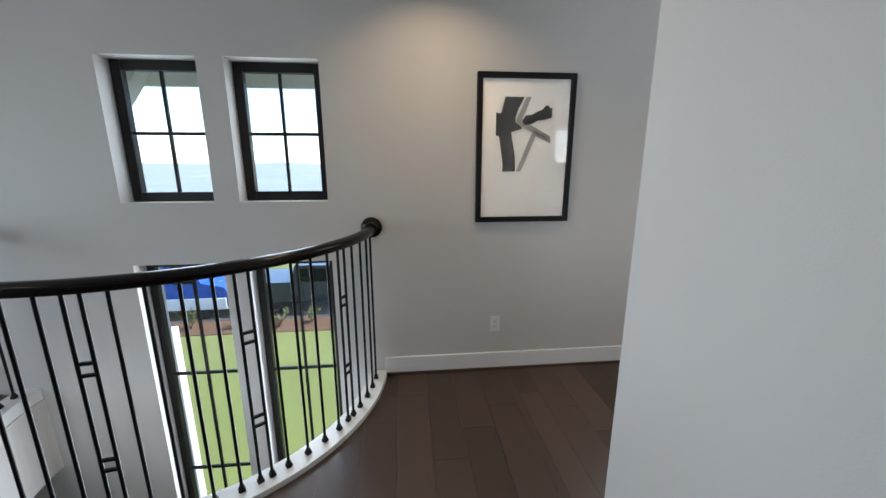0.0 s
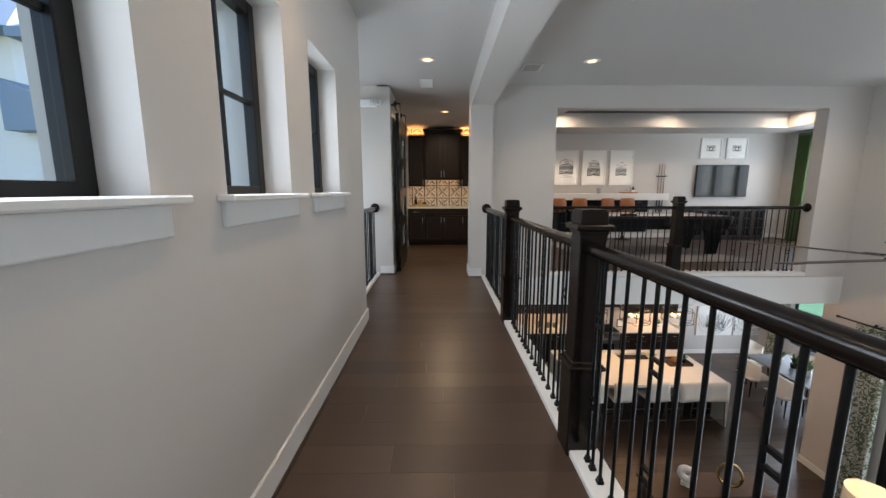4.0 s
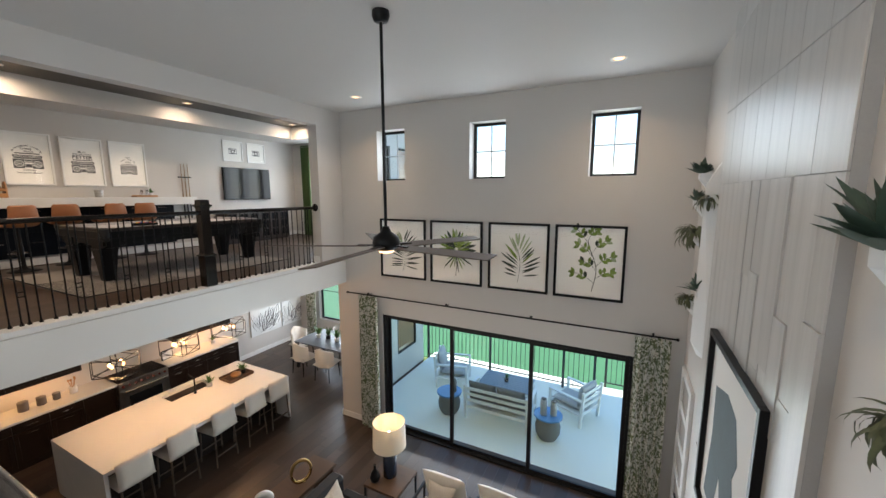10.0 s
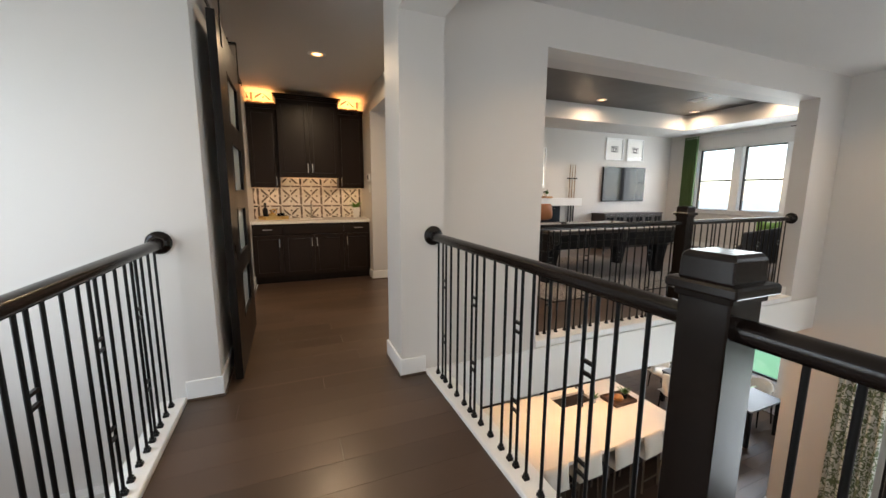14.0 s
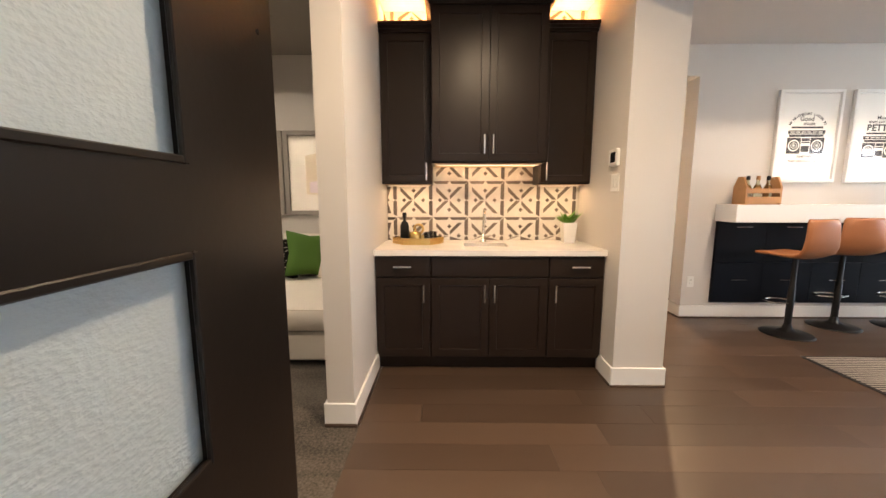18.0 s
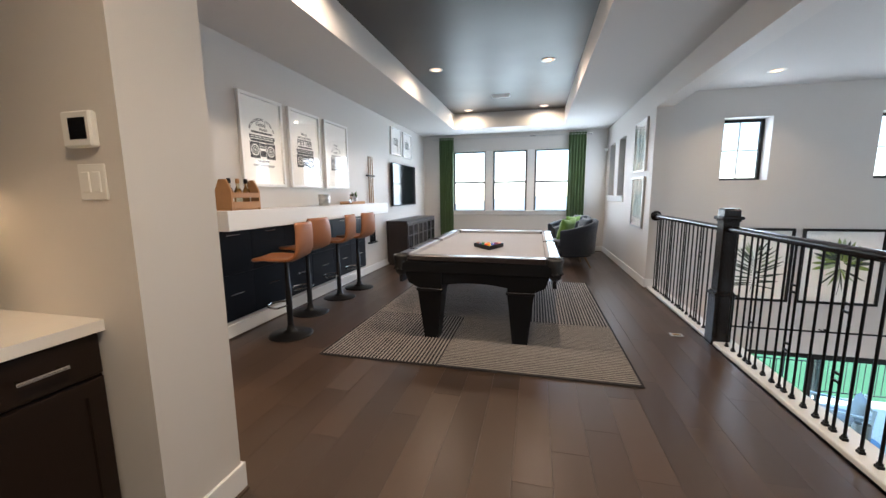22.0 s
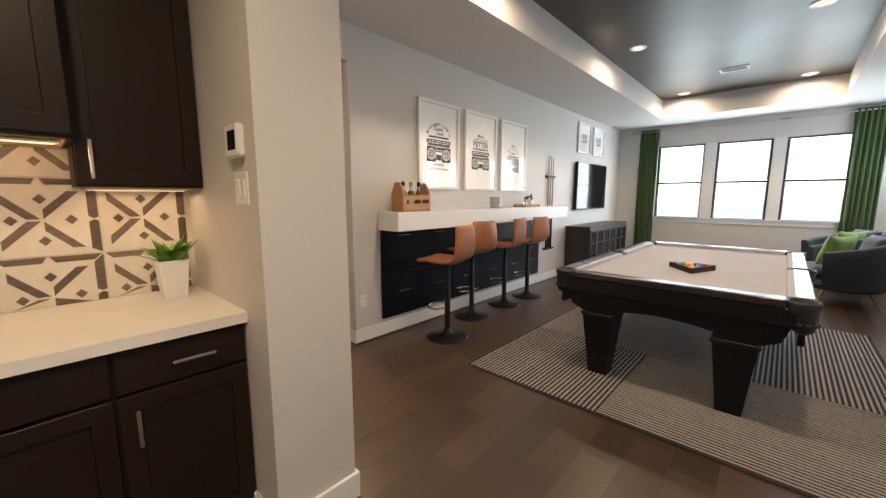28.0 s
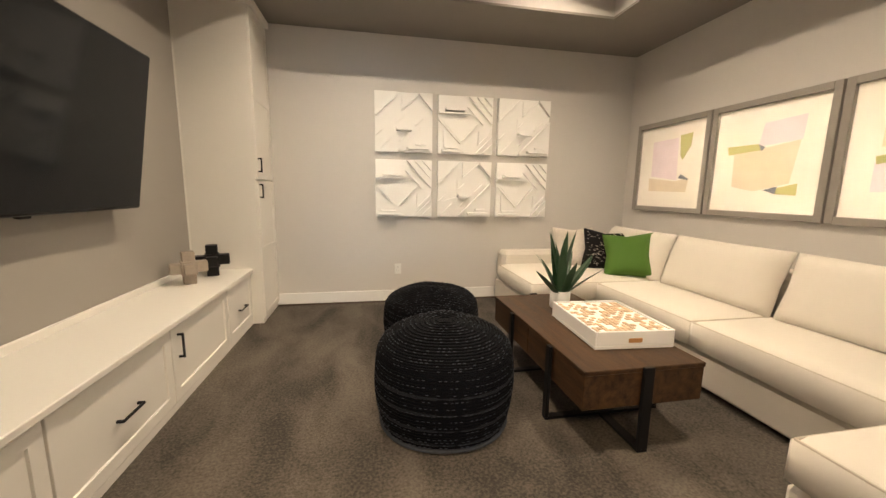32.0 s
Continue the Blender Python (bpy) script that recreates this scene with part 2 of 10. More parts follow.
# ---- materials ----
def mat(name, color, rough=0.5, metal=0.0, var=0.12, scale=3.0, bump=0.05, bscale=60.0, spread=0.0, coat=0.0, stretch=(1, 1, 1), rvar=0.08, sheen=0.0):
    """Two scales of tone, a fine relief, and uneven gloss. spread: tone that differs from piece to piece."""
    m = bpy.data.materials.new(name)
    m.use_nodes = True
    nt = m.node_tree
    p = nt.nodes["Principled BSDF"]
    tc = nt.nodes.new("ShaderNodeTexCoord")
    mp = nt.nodes.new("ShaderNodeMapping")
    mp.inputs["Scale"].default_value = stretch
    nt.links.new(tc.outputs["Object"], mp.inputs[0])

    def nz(s, detail):
        n = nt.nodes.new("ShaderNodeTexNoise")
        n.inputs["Scale"].default_value, n.inputs["Detail"].default_value = s, detail
        nt.links.new(mp.outputs[0], n.inputs["Vector"])
        return n

    big, fine = nz(scale, 3.0), nz(bscale, 4.0)
    mix = nt.nodes.new("ShaderNodeMix")
    mix.data_type = "RGBA"
    lo = [c * (1 - var) for c in color]
    hi = [min(1, c * (1 + var)) for c in color]
    mix.inputs["A"].default_value, mix.inputs["B"].default_value = (*lo, 1), (*hi, 1)
    add = nt.nodes.new("ShaderNodeMath")
    add.operation = "MULTIPLY_ADD"
    add.inputs[1].default_value = 0.35
    nt.links.new(fine.outputs[0], add.inputs[0])
    sc = nt.nodes.new("ShaderNodeMath")
    sc.operation = "MULTIPLY"
    sc.inputs[1].default_value = 0.65
    nt.links.new(big.outputs[0], sc.inputs[0])
    nt.links.new(sc.outputs[0], add.inputs[2])
    nt.links.new(add.outputs[0], mix.inputs["Factor"])
    out = mix.outputs["Result"]
    if spread:
        info = nt.nodes.new("ShaderNodeObjectInfo")
        geo = nt.nodes.new("ShaderNodeNewGeometry")
        both = nt.nodes.new("ShaderNodeMath")
        both.operation = "ADD"
        nt.links.new(info.outputs["Random"], both.inputs[0])
        nt.links.new(geo.outputs["Random Per Island"], both.inputs[1])
        rng = nt.nodes.new("ShaderNodeMapRange")
        rng.inputs["From Max"].default_value = 2.0
        rng.inputs["To Min"].default_value, rng.inputs["To Max"].default_value = 1 - spread, 1 + spread
        nt.links.new(both.outputs[0], rng.inputs["Value"])
        hsv = nt.nodes.new("ShaderNodeHueSaturation")
        nt.links.new(rng.outputs[0], hsv.inputs["Value"])
        nt.links.new(out, hsv.inputs["Color"])
        out = hsv.outputs[0]
    nt.links.new(out, p.inputs["Base Color"])
    rr = nt.nodes.new("ShaderNodeMapRange")
    rr.inputs["To Min"].default_value, rr.inputs["To Max"].default_value = max(0.02, rough - rvar), min(1, rough + rvar)
    nt.links.new(big.outputs[0], rr.inputs["Value"])
    nt.links.new(rr.outputs[0], p.inputs["Roughness"])
    p.inputs["Metallic"].default_value = metal
    p.inputs["Coat Weight"].default_value = coat
    if sheen:
        p.inputs["Sheen Weight"].default_value = sheen
    if bump:
        b = nt.nodes.new("ShaderNodeBump")
        b.inputs["Strength"].default_value, b.inputs["Distance"].default_value = bump, 0.01
        nt.links.new(fine.outputs[0], b.inputs["Height"])
        nt.links.new(b.outputs[0], p.inputs["Normal"])
    return m


def glow(name, color, strength):
    m = bpy.data.materials.new(name)
    m.use_nodes = True
    p = m.node_tree.nodes["Principled BSDF"]
    p.inputs["Base Color"].default_value = (0.8, 0.8, 0.8, 1)
    p.inputs["Emission Color"].default_value, p.inputs["Emission Strength"].default_value = (*color, 1), strength * 0.25
    return m


def glass(name, color=(1, 1, 1), rough=0.0, thin=True, ior=1.25):
    m = bpy.data.materials.new(name)
    m.use_nodes = True
    p = m.node_tree.nodes["Principled BSDF"]
    p.inputs["Base Color"].default_value = (*color, 1)
    p.inputs["Roughness"].default_value = rough
    p.inputs["Transmission Weight"].default_value = 1.0
    p.inputs["IOR"].default_value = ior if thin else 1.45
    return m


PAINT = mat("wall_paint", (0.60, 0.575, 0.55), 0.55, var=0.03, scale=1.2, bump=0.06, bscale=220)
CEIL = mat("ceiling_paint", (0.57, 0.555, 0.54), 0.7, var=0.03, scale=0.8, bump=0.08, bscale=180)
TRIM = mat("white_trim_paint", (0.78, 0.78, 0.77), 0.35, var=0.03, bump=0.02)
SLATE = mat("dark_ceiling_paint", (0.055, 0.046, 0.040), 0.42, var=0.1, scale=1.5, bump=0.03, bscale=120)
SLATE.node_tree.nodes["Principled BSDF"].inputs["Specular IOR Level"].default_value = 0.35
TAUPE = mat("taupe_ceiling_paint", (0.22, 0.20, 0.18), 0.6, var=0.05, bump=0.05, bscale=160)


def oak_floor():
    """Dark stained boards: tone by board, long grain along y, a satin finish."""
    m = mat("dark_stained_oak", (0.064, 0.041, 0.029), 0.33, var=0.12, scale=1.1, bump=0.0, bscale=26, spread=0.6, stretch=(9, 0.35, 1), rvar=0.05)
    nt = m.node_tree
    for node in nt.nodes:
        if node.type == "MATH" and node.operation == "MULTIPLY_ADD":
            node.inputs[1].default_value = 0.3
        if node.type == "TEX_NOISE":
            node.inputs["Detail"].default_value = 0.6
    nt.nodes["Principled BSDF"].inputs["Specular IOR Level"].default_value = 0.44
    geo, info = nt.nodes.new("ShaderNodeNewGeometry"), nt.nodes.new("ShaderNodeObjectInfo")
    add, mul = nt.nodes.new("ShaderNodeMath"), nt.nodes.new("ShaderNodeVectorMath")
    nt.links.new(info.outputs["Random"], add.inputs[0])
    nt.links.new(geo.outputs["Random Per Island"], add.inputs[1])
    mul.operation = "MULTIPLY_ADD"
    mul.inputs[1].default_value = (31.0, 47.0, 13.0)
    nt.links.new(add.outputs[0], mul.inputs[0])
    nt.links.new(geo.outputs["Position"], mul.inputs[2])
    nt.links.new(mul.outputs[0], nt.nodes["Mapping"].inputs[0])
    return m


FLOORWOOD = oak_floor()
ESPRESSO = mat("espresso_stained_wood", (0.007, 0.0045, 0.0035), 0.22, var=0.25, scale=3, bump=0.0, bscale=30, stretch=(4, 4, 0.6), rvar=0.008)
ESPRESSO.node_tree.nodes["Principled BSDF"].inputs["Specular IOR Level"].default_value = 0.27
IRON = mat("black_iron", (0.008, 0.008, 0.0085), 0.38, 0.4, var=0.2, bump=0.05, bscale=200)
IRON.node_tree.nodes["Principled BSDF"].inputs["Specular IOR Level"].default_value = 0.3
BLACKFRAME = mat("black_window_frame", (0.013, 0.012, 0.012), 0.4, var=0.15, bump=0.02)
BLACKFRAME.node_tree.nodes["Principled BSDF"].inputs["Specular IOR Level"].default_value = 0.3
GLASS = glass("window_glass")
TINTGLASS = glass("tinted_door_glass", (0.88, 1.0, 0.93))
CARPET = mat("grey_carpet", (0.086, 0.072, 0.059), 0.95, var=0.6, scale=2.5, bump=1.0, bscale=170)
cn = CARPET.node_tree
pile, lane = cn.nodes.new("ShaderNodeTexNoise"), cn.nodes.new("ShaderNodeTexNoise")
pile.inputs["Scale"].default_value, pile.inputs["Detail"].default_value = 75.0, 6.0
lane.inputs["Scale"].default_value, lane.inputs["Detail"].default_value, lane.inputs["Distortion"].default_value = 1.6, 3.0, 0.5
lane_map = cn.nodes.new("ShaderNodeMapping")
lane_map.inputs["Rotation"].default_value, lane_map.inputs["Scale"].default_value = (0, 0, 0.35), (2.0, 0.9, 1)
cn.links.new(cn.nodes["Texture Coordinate"].outputs["Object"], pile.inputs["Vector"])
cn.links.new(cn.nodes["Texture Coordinate"].outputs["Object"], lane_map.inputs[0])
cn.links.new(lane_map.outputs[0], lane.inputs["Vector"])
tone = cn.nodes.new("ShaderNodeMath")
tone.operation = "MULTIPLY_ADD"
tone.inputs[1].default_value = 1.1
cn.links.new(lane.outputs[0], tone.inputs[0])
cn.links.new(pile.outputs[0], tone.inputs[2])
ramp = cn.nodes.new("ShaderNodeMapRange")
ramp.inputs["From Min"].default_value, ramp.inputs["From Max"].default_value = 0.80, 1.30
cn.links.new(tone.outputs[0], ramp.inputs["Value"])
cn.links.new(ramp.outputs[0], cn.nodes["Mix"].inputs["Factor"])
CONCRETE = mat("pale_concrete", (0.85, 0.83, 0.75), 0.8, var=0.08, scale=1.0, bump=0.1, bscale=90)
GRASS = mat("lawn_grass", (0.14, 0.17, 0.048), 0.9, var=0.3, scale=0.7, bump=0.8, bscale=25)
STUCCO = mat("white_stucco", (0.72, 0.70, 0.66), 0.85, var=0.05, bump=0.25, bscale=120)
CABINET = mat("espresso_cabinet", (0.017, 0.0102, 0.0072), 0.36, var=0.2, scale=2, bump=0.03, bscale=40, stretch=(5, 5, 0.7))
CABINET.node_tree.nodes["Principled BSDF"].inputs["Specular IOR Level"].default_value = 0.25
QUARTZ = mat("white_quartz", (0.80, 0.78, 0.75), 0.2, var=0.04, scale=4, bump=0.0)
CHROME = mat("brushed_nickel", (0.62, 0.60, 0.57), 0.25, 1.0, var=0.05, bump=0.02)


# ---- the plan: upper floor at z 0, lower floor at LOW, ceiling at TOP ----
TOP, LOW, DECK = 2.78, -3.40, -0.45
FRONT, BACK, WEST, EAST = 2.955, -4.06, 2.86, 13.145
FAR, GAME_W = -6.99, 8.64
MED_E, MED_N, MED_TOP = 13.605, 7.474, 2.86
RAIL_Y, GAME_RAIL_X = 1.54, 8.755

front_windows = [(-0.17, 0.385, 1.272, 2.13), (0.54, 1.09, 1.272, 2.13)]
low_windows = [(-0.17, 0.385, -2.5, 0.87), (0.54, 1.09, -2.5, 0.87)]
hall_windows = [(3.41, 3.97, 1.25, 2.11), (4.31, 4.87, 1.25, 2.11), (5.21, 5.77, 1.25, 2.11)]
high_windows = [(3.585, 4.19, 1.51, 2.387), (5.40, 5.99, 1.51, 2.387), (7.20, 7.79, 1.51, 2.387)]
SLIDER = (3.44, 7.77, LOW, -1.012)

structure("wall_front", B().slab(1, FRONT, FRONT + 0.26, (-2.9, 6.592), (LOW, TOP), front_windows + low_windows + hall_windows), PAINT, "pale greige painted wall with small square windows", "wall")
structure("wall_great_room_back", B().slab(1, BACK - 0.3, BACK, (WEST - 0.6, 8.64), (LOW, TOP), high_windows + [SLIDER]), PAINT, "tall pale greige painted wall with high windows and a sliding door", "wall")
structure("wall_game_opening", B().slab(0, GAME_W, GAME_W + 0.2, (BACK, 1.46), (DECK, TOP), [(-3.46, 0.52, 0.0, 2.475)]), PAINT, "pale painted wall with a wide railed opening", "wall")
structure("wall_pier", B().box(8.517, 8.90, 1.46, 1.779, 0, TOP), PAINT, "pale painted corner pier beside the walkway", "wall")
structure("wall_fireplace", B().box(2.33, WEST, BACK, 1.56, LOW, TOP), PAINT, "pale painted wall behind the fireplace", "wall")
structure("wall_game_side", B().slab(0, GAME_W, GAME_W + 0.2, (FAR, BACK), (LOW, TOP), [(-6.62, -6.06, 1.30, 2.36), (-5.72, -5.16, 1.30, 2.36), (-6.79, -5.88, LOW + 0.65, LOW + 1.58)]), PAINT, "pale painted side wall with two narrow windows", "wall")
game_windows = [(9.62, 10.42, 0.94, 2.385), (10.60, 11.41, 0.94, 2.385), (11.59, 12.40, 0.94, 2.385)]
structure("wall_game_far", B().slab(1, FAR - 0.2, FAR, (8.64, 14.2), (LOW, 3.2), game_windows + [(10.2, 12.35, -2.7, -0.85)]), PAINT, "pale painted wall with three wide windows", "wall")
structure("wall_game_east", B().slab(0, EAST, EAST + 0.2, (FAR, 0.98), (DECK, TOP), [(-0.05, 0.95, -0.03, 2.482)]), PAINT, "long pale painted wall with an open doorway", "wall")
structure("wall_bar_right", B().box(11.645, EAST + 0.2, 0.985, 1.325, 0, TOP), PAINT, "pale painted wing wall beside the wet bar", "wall")
structure("wall_bar_left", B().box(11.18, 12.48, 2.982, 3.135, 0, TOP), PAINT, "pale painted wing wall beside the wet bar", "wall")
structure("wall_bar_back", B().box(12.48, 12.68, 1.325, 3.135, 0, TOP), PAINT, "pale painted wall behind the wet bar", "wall")
structure("wall_barn_door", B().slab(1, FRONT, 3.135, (8.72, 11.18), (0, TOP), [(10.14, 11.19, 0, 2.40)]), PAINT, "pale painted wall with the media room doorway", "wall")
structure("wall_stair_east", B().box(8.72, 8.90, 3.135, MED_N, LOW, 3.2), PAINT, "white painted wall of the stairwell", "wall")
# The opening holds an assumed window, out of view.
structure("wall_stair_north", B().slab(1, 4.5, 4.65, (6.3, 8.72), (LOW, TOP), [(6.9, 8.3, 0.3, 2.2)]), PAINT, "white painted wall of the stairwell", "wall")
structure("wall_stair_west", B().box(6.44, 6.592, FRONT + 0.2, 4.5, LOW, TOP), PAINT, "white painted wall of the stairwell", "wall")
structure("wall_media_north", B().box(8.72, 13.8, MED_N, MED_N + 0.15, 0, 3.4), PAINT, "plain pale grey painted wall of the media room", "wall")
structure("wall_media_east", B().box(MED_E, MED_E + 0.15, 2.9, MED_N, 0, 3.4), PAINT, "plain pale grey painted wall of the media room", "wall")
structure("wall_media_south", B().box(12.48, MED_E, 3.135, 3.285, 0, 3.4), PAINT, "plain pale grey painted wall of the media room", "wall")
# The opening is for an added window, never in view.
structure("wall_foyer_west", B().slab(0, -3.05, -2.9, (-3.2, FRONT + 0.26), (LOW, TOP), [(-0.6, 1.6, 0.4, 2.2)]), PAINT, "plain pale wall of the entrance hall", "wall")
structure("wall_foyer_south", B().box(-3.05, 2.33, -3.35, -3.2, LOW, TOP), PAINT, "plain pale wall of the landing", "wall")
structure("beam_walkway", B().box(WEST, 8.517, 1.46, 1.779, 2.485, TOP), PAINT, "pale painted dropped beam over the railing", "beam")
structure("beam_bar", B().box(8.84, 11.645, 0.985, 1.325, 2.482, TOP), PAINT, "pale painted dropped beam by the wet bar", "beam")

# ceilings
structure("ceiling_great_room", B().box(2.33, 8.64, BACK, FRONT, TOP, TOP + 0.1), CEIL, "white painted ceiling of the great room and walkway", "ceiling")
structure("ceiling_foyer", B().box(-3.05, 2.33, -3.35, FRONT, TOP, TOP + 0.1), CEIL, "white painted ceiling of the entrance hall", "ceiling")
structure("ceiling_bar_hall", B().box(8.64, 12.68, 0.985, 3.135, TOP, TOP + 0.1), CEIL, "white painted ceiling before the wet bar", "ceiling")
structure("ceiling_stair", B().box(6.3, 8.72, FRONT, 4.65, TOP, TOP + 0.1), CEIL, "white painted ceiling over the stairs", "ceiling")
TRAY = (9.84, 12.18, -6.12, -0.20)
tray = B().slab(2, TOP, TOP + 0.02, (8.64, EAST), (FAR, 0.985), [TRAY])
for a in ((TRAY[0] - 0.02, TRAY[0], TRAY[2], TRAY[3]), (TRAY[1], TRAY[1] + 0.02, TRAY[2], TRAY[3]), (TRAY[0] - 0.02, TRAY[1] + 0.02, TRAY[2] - 0.02, TRAY[2]), (TRAY[0] - 0.02, TRAY[1] + 0.02, TRAY[3], TRAY[3] + 0.02)):
    tray.box(*a, TOP + 0.02, 3.10)
structure("ceiling_game_border", tray, CEIL, "white painted ceiling border round a raised tray", "ceiling")
structure("ceiling_game_tray", B().box(TRAY[0] - 0.05, TRAY[1] + 0.05, TRAY[2] - 0.05, TRAY[3] + 0.05, 3.10, 3.16), SLATE, "dark grey satin painted tray ceiling", "ceiling")
MTRAY = (9.75, 12.72, 4.0, 6.65)
structure("ceiling_media_border", B().slab(2, MED_TOP, MED_TOP + 0.02, (8.9, MED_E), (3.135, MED_N), [MTRAY]), TAUPE, "taupe painted ceiling border round a raised tray", "ceiling")
mt = B()
for a in ((MTRAY[0] - 0.02, MTRAY[0], MTRAY[2], MTRAY[3]), (MTRAY[1], MTRAY[1] + 0.02, MTRAY[2], MTRAY[3]), (MTRAY[0] - 0.02, MTRAY[1] + 0.02, MTRAY[2] - 0.02, MTRAY[2]), (MTRAY[0] - 0.02, MTRAY[1] + 0.02, MTRAY[3], MTRAY[3] + 0.02)):
    mt.box(*a, MED_TOP + 0.02, 3.16)
structure("ceiling_media_fascia", mt, CEIL, "white painted upright edge of the media room tray", "ceiling")
structure("ceiling_media_tray", B().box(MTRAY[0] - 0.05, MTRAY[1] + 0.05, MTRAY[2] - 0.05, MTRAY[3] + 0.05, 3.16, 3.22), TAUPE, "taupe painted tray ceiling of the media room", "ceiling")
structure("ceiling_lower", B().box(8.64, 13.9, FAR, 3.9, DECK - 0.02, DECK).box(2.33, 8.64, 1.47, FRONT, DECK - 0.02, DECK).box(2.33, 6.44, FRONT + 0.26, 3.9, DECK - 0.02, DECK), CEIL, "white painted ceiling of the lower floor", "ceiling")
structure("roof", B().box(-3.05, 14.2, -4.3, 3.25, 3.42, 3.55).box(8.2, 14.2, -7.3, -4.3, 3.42, 3.55).box(6.2, 8.6, 3.25, 4.75, 2.9, 3.0), STUCCO, "plain roof deck over the house", "roof")

# floors
BALC = (0.20, FRONT, 1.10)  # round opening of the entrance hall
arc = [(BALC[0] + BALC[2] * math.cos(a), BALC[1] + BALC[2] * math.sin(a)) for a in [math.radians(180 + 180 * k / 48) for k in range(49)]]
structure("floor_walkway", B().box(2.33, 8.72, 1.47, FRONT, DECK, -0.016), FLOORWOOD, "dark stained oak floor of the walkway", "floor")
landing = B()
for a, b in zip(arc, arc[1:]):
    landing.prism([(a[0], -3.2), (b[0], -3.2), b, a], DECK, -0.016)
landing.box(-2.9, arc[0][0], -3.2, FRONT, DECK, -0.016).box(arc[-1][0], 2.33, -3.2, FRONT, DECK, -0.016)
structure("floor_landing", landing, FLOORWOOD, "dark stained oak floor of the landing round the balcony", "floor")
structure("floor_stair_strip", B().box(6.592, 8.72, FRONT, 3.27, DECK, -0.016), FLOORWOOD, "dark stained oak floor strip beside the stairs", "floor")
structure("floor_game_room", B().box(8.72, 14.9, FAR, FRONT, DECK, -0.016), FLOORWOOD, "dark stained oak floor of the game room and bar", "floor")
structure("floor_media_room", B().box(8.90, 13.8, 3.135, MED_N, DECK, -0.002).box(10.14, 11.18, FRONT, 3.135, DECK, -0.002), CARPET, "grey-brown cut pile carpet", "floor")
structure("floor_lower", B().box(-3.05, 8.64, BACK - 0.3, 4.65, LOW - 0.2, LOW).box(8.64, 14.2, -7.19, 4.65, LOW - 0.2, LOW), FLOORWOOD, "dark stained oak floor of the lower storey", "floor")
structure("fascia_game", B().box(8.622, 8.64, BACK, 1.46, DECK - 0.02, -0.04), TRIM, "white painted edge of the upper floor", "trim")
structure("fascia_walkway", B().box(WEST, 8.622, 1.452, 1.47, DECK - 0.02, -0.04), TRIM, "white painted edge of the walkway", "trim")

# lower storey shell
structure("wall_lower_kitchen", B().box(13.2, 13.4, FAR, 4.0, LOW, DECK), PAINT, "white painted kitchen wall", "wall")
structure("wall_lower_north", B().box(2.33, 6.44, 3.9, 4.05, LOW, DECK - 0.02).box(8.9, 13.4, 3.9, 4.05, LOW, DECK - 0.02), PAINT, "plain pale wall of the lower storey", "wall")

# ground outside
# ---- recessed ceiling lamps ----
BULB = glow("warm_lamp_lens", (1.0, 0.60, 0.27), 5.5)
# Emission on the reflector rim imitates the orange halo round the lens.
AMBER = glow("amber_halo_glow", (1.0, 0.42, 0.12), 1.6)
CAN_W = 14.0


def make_can():
    t = thing("recessed_light", "round white recessed ceiling light, switched on", "ceiling light", "recessed lights")
    ring = B().lathe([(0.062, 0.0), (0.066, -0.006), (0.092, -0.004), (0.095, 0.0)], 24, cap=False)
    part("trim_ring", ring, TRIM, t)
    part("reflector", B().lathe([(0.043, -0.0035), (0.055, -0.003), (0.063, -0.001), (0.064, -0.0005)], 24, cap=False), AMBER, t, "amber reflector rim, lamp halo put in as glow")
    part("lens", B().lathe([(0.043, 0.0), (0.043, -0.004), (0.03, -0.005), (0.001, -0.005)], 24), BULB, t, "glowing warm lens")
    return t


cans = [(1.8, 2.37, TOP), (4.7, 2.37, TOP), (7.6, 2.37, TOP), (10.46, 2.12, TOP), (7.63, 0.45, TOP), (3.86, -3.29, TOP), (7.61, -3.29, TOP), (3.86, 0.45, TOP), (-1.2, 0.2, TOP)]
cans += [(x, y, 3.10) for x in (10.26, 11.80) for y in (-0.58, -3.17, -5.82)]
cans += [(x, y, 3.16) for x in (10.35, 12.1) for y in (4.55, 6.1)]
first = make_can()
first.matrix_world = pose(cans[0][0], cans[0][1], cans[0][2] - 0.001)
for c in cans[1:]:
    copy_thing(first, pose(c[0], c[1], c[2] - 0.001))
for c in cans:
    in_media = c[1] > 3
    lamp_light("recessed_lamp", c[0], c[1], c[2] - 0.012, size=0.07 if in_media else 0.12, power=CAN_W * (3.7 if c[:2] == (10.46, 2.12) else 2.3 if c[1] == -0.58 else 1.5 if c[2] == 3.10 else 0.9 if c[1] == 2.37 else 1.25 if in_media else 1.0), color=(1.0, 0.76, 0.53) if c[2] == 3.10 else (1.0, 0.83, 0.63) if in_media else (1.0, 0.74, 0.47), spread=150 if in_media else 168 if c[2] == 3.10 or c[:2] == (10.46, 2.12) else 125)


# ---- railings ----
HAND = [(-0.028, -0.026), (-0.031, -0.013)] + [(0.033 * math.cos(math.radians(a)) * -1, 0.0 + 0.025 * math.sin(math.radians(a))) for a in range(-10, 191, 20)] + [(0.031, -0.013), (0.028, -0.026)]
RAIL_Z = 1.028


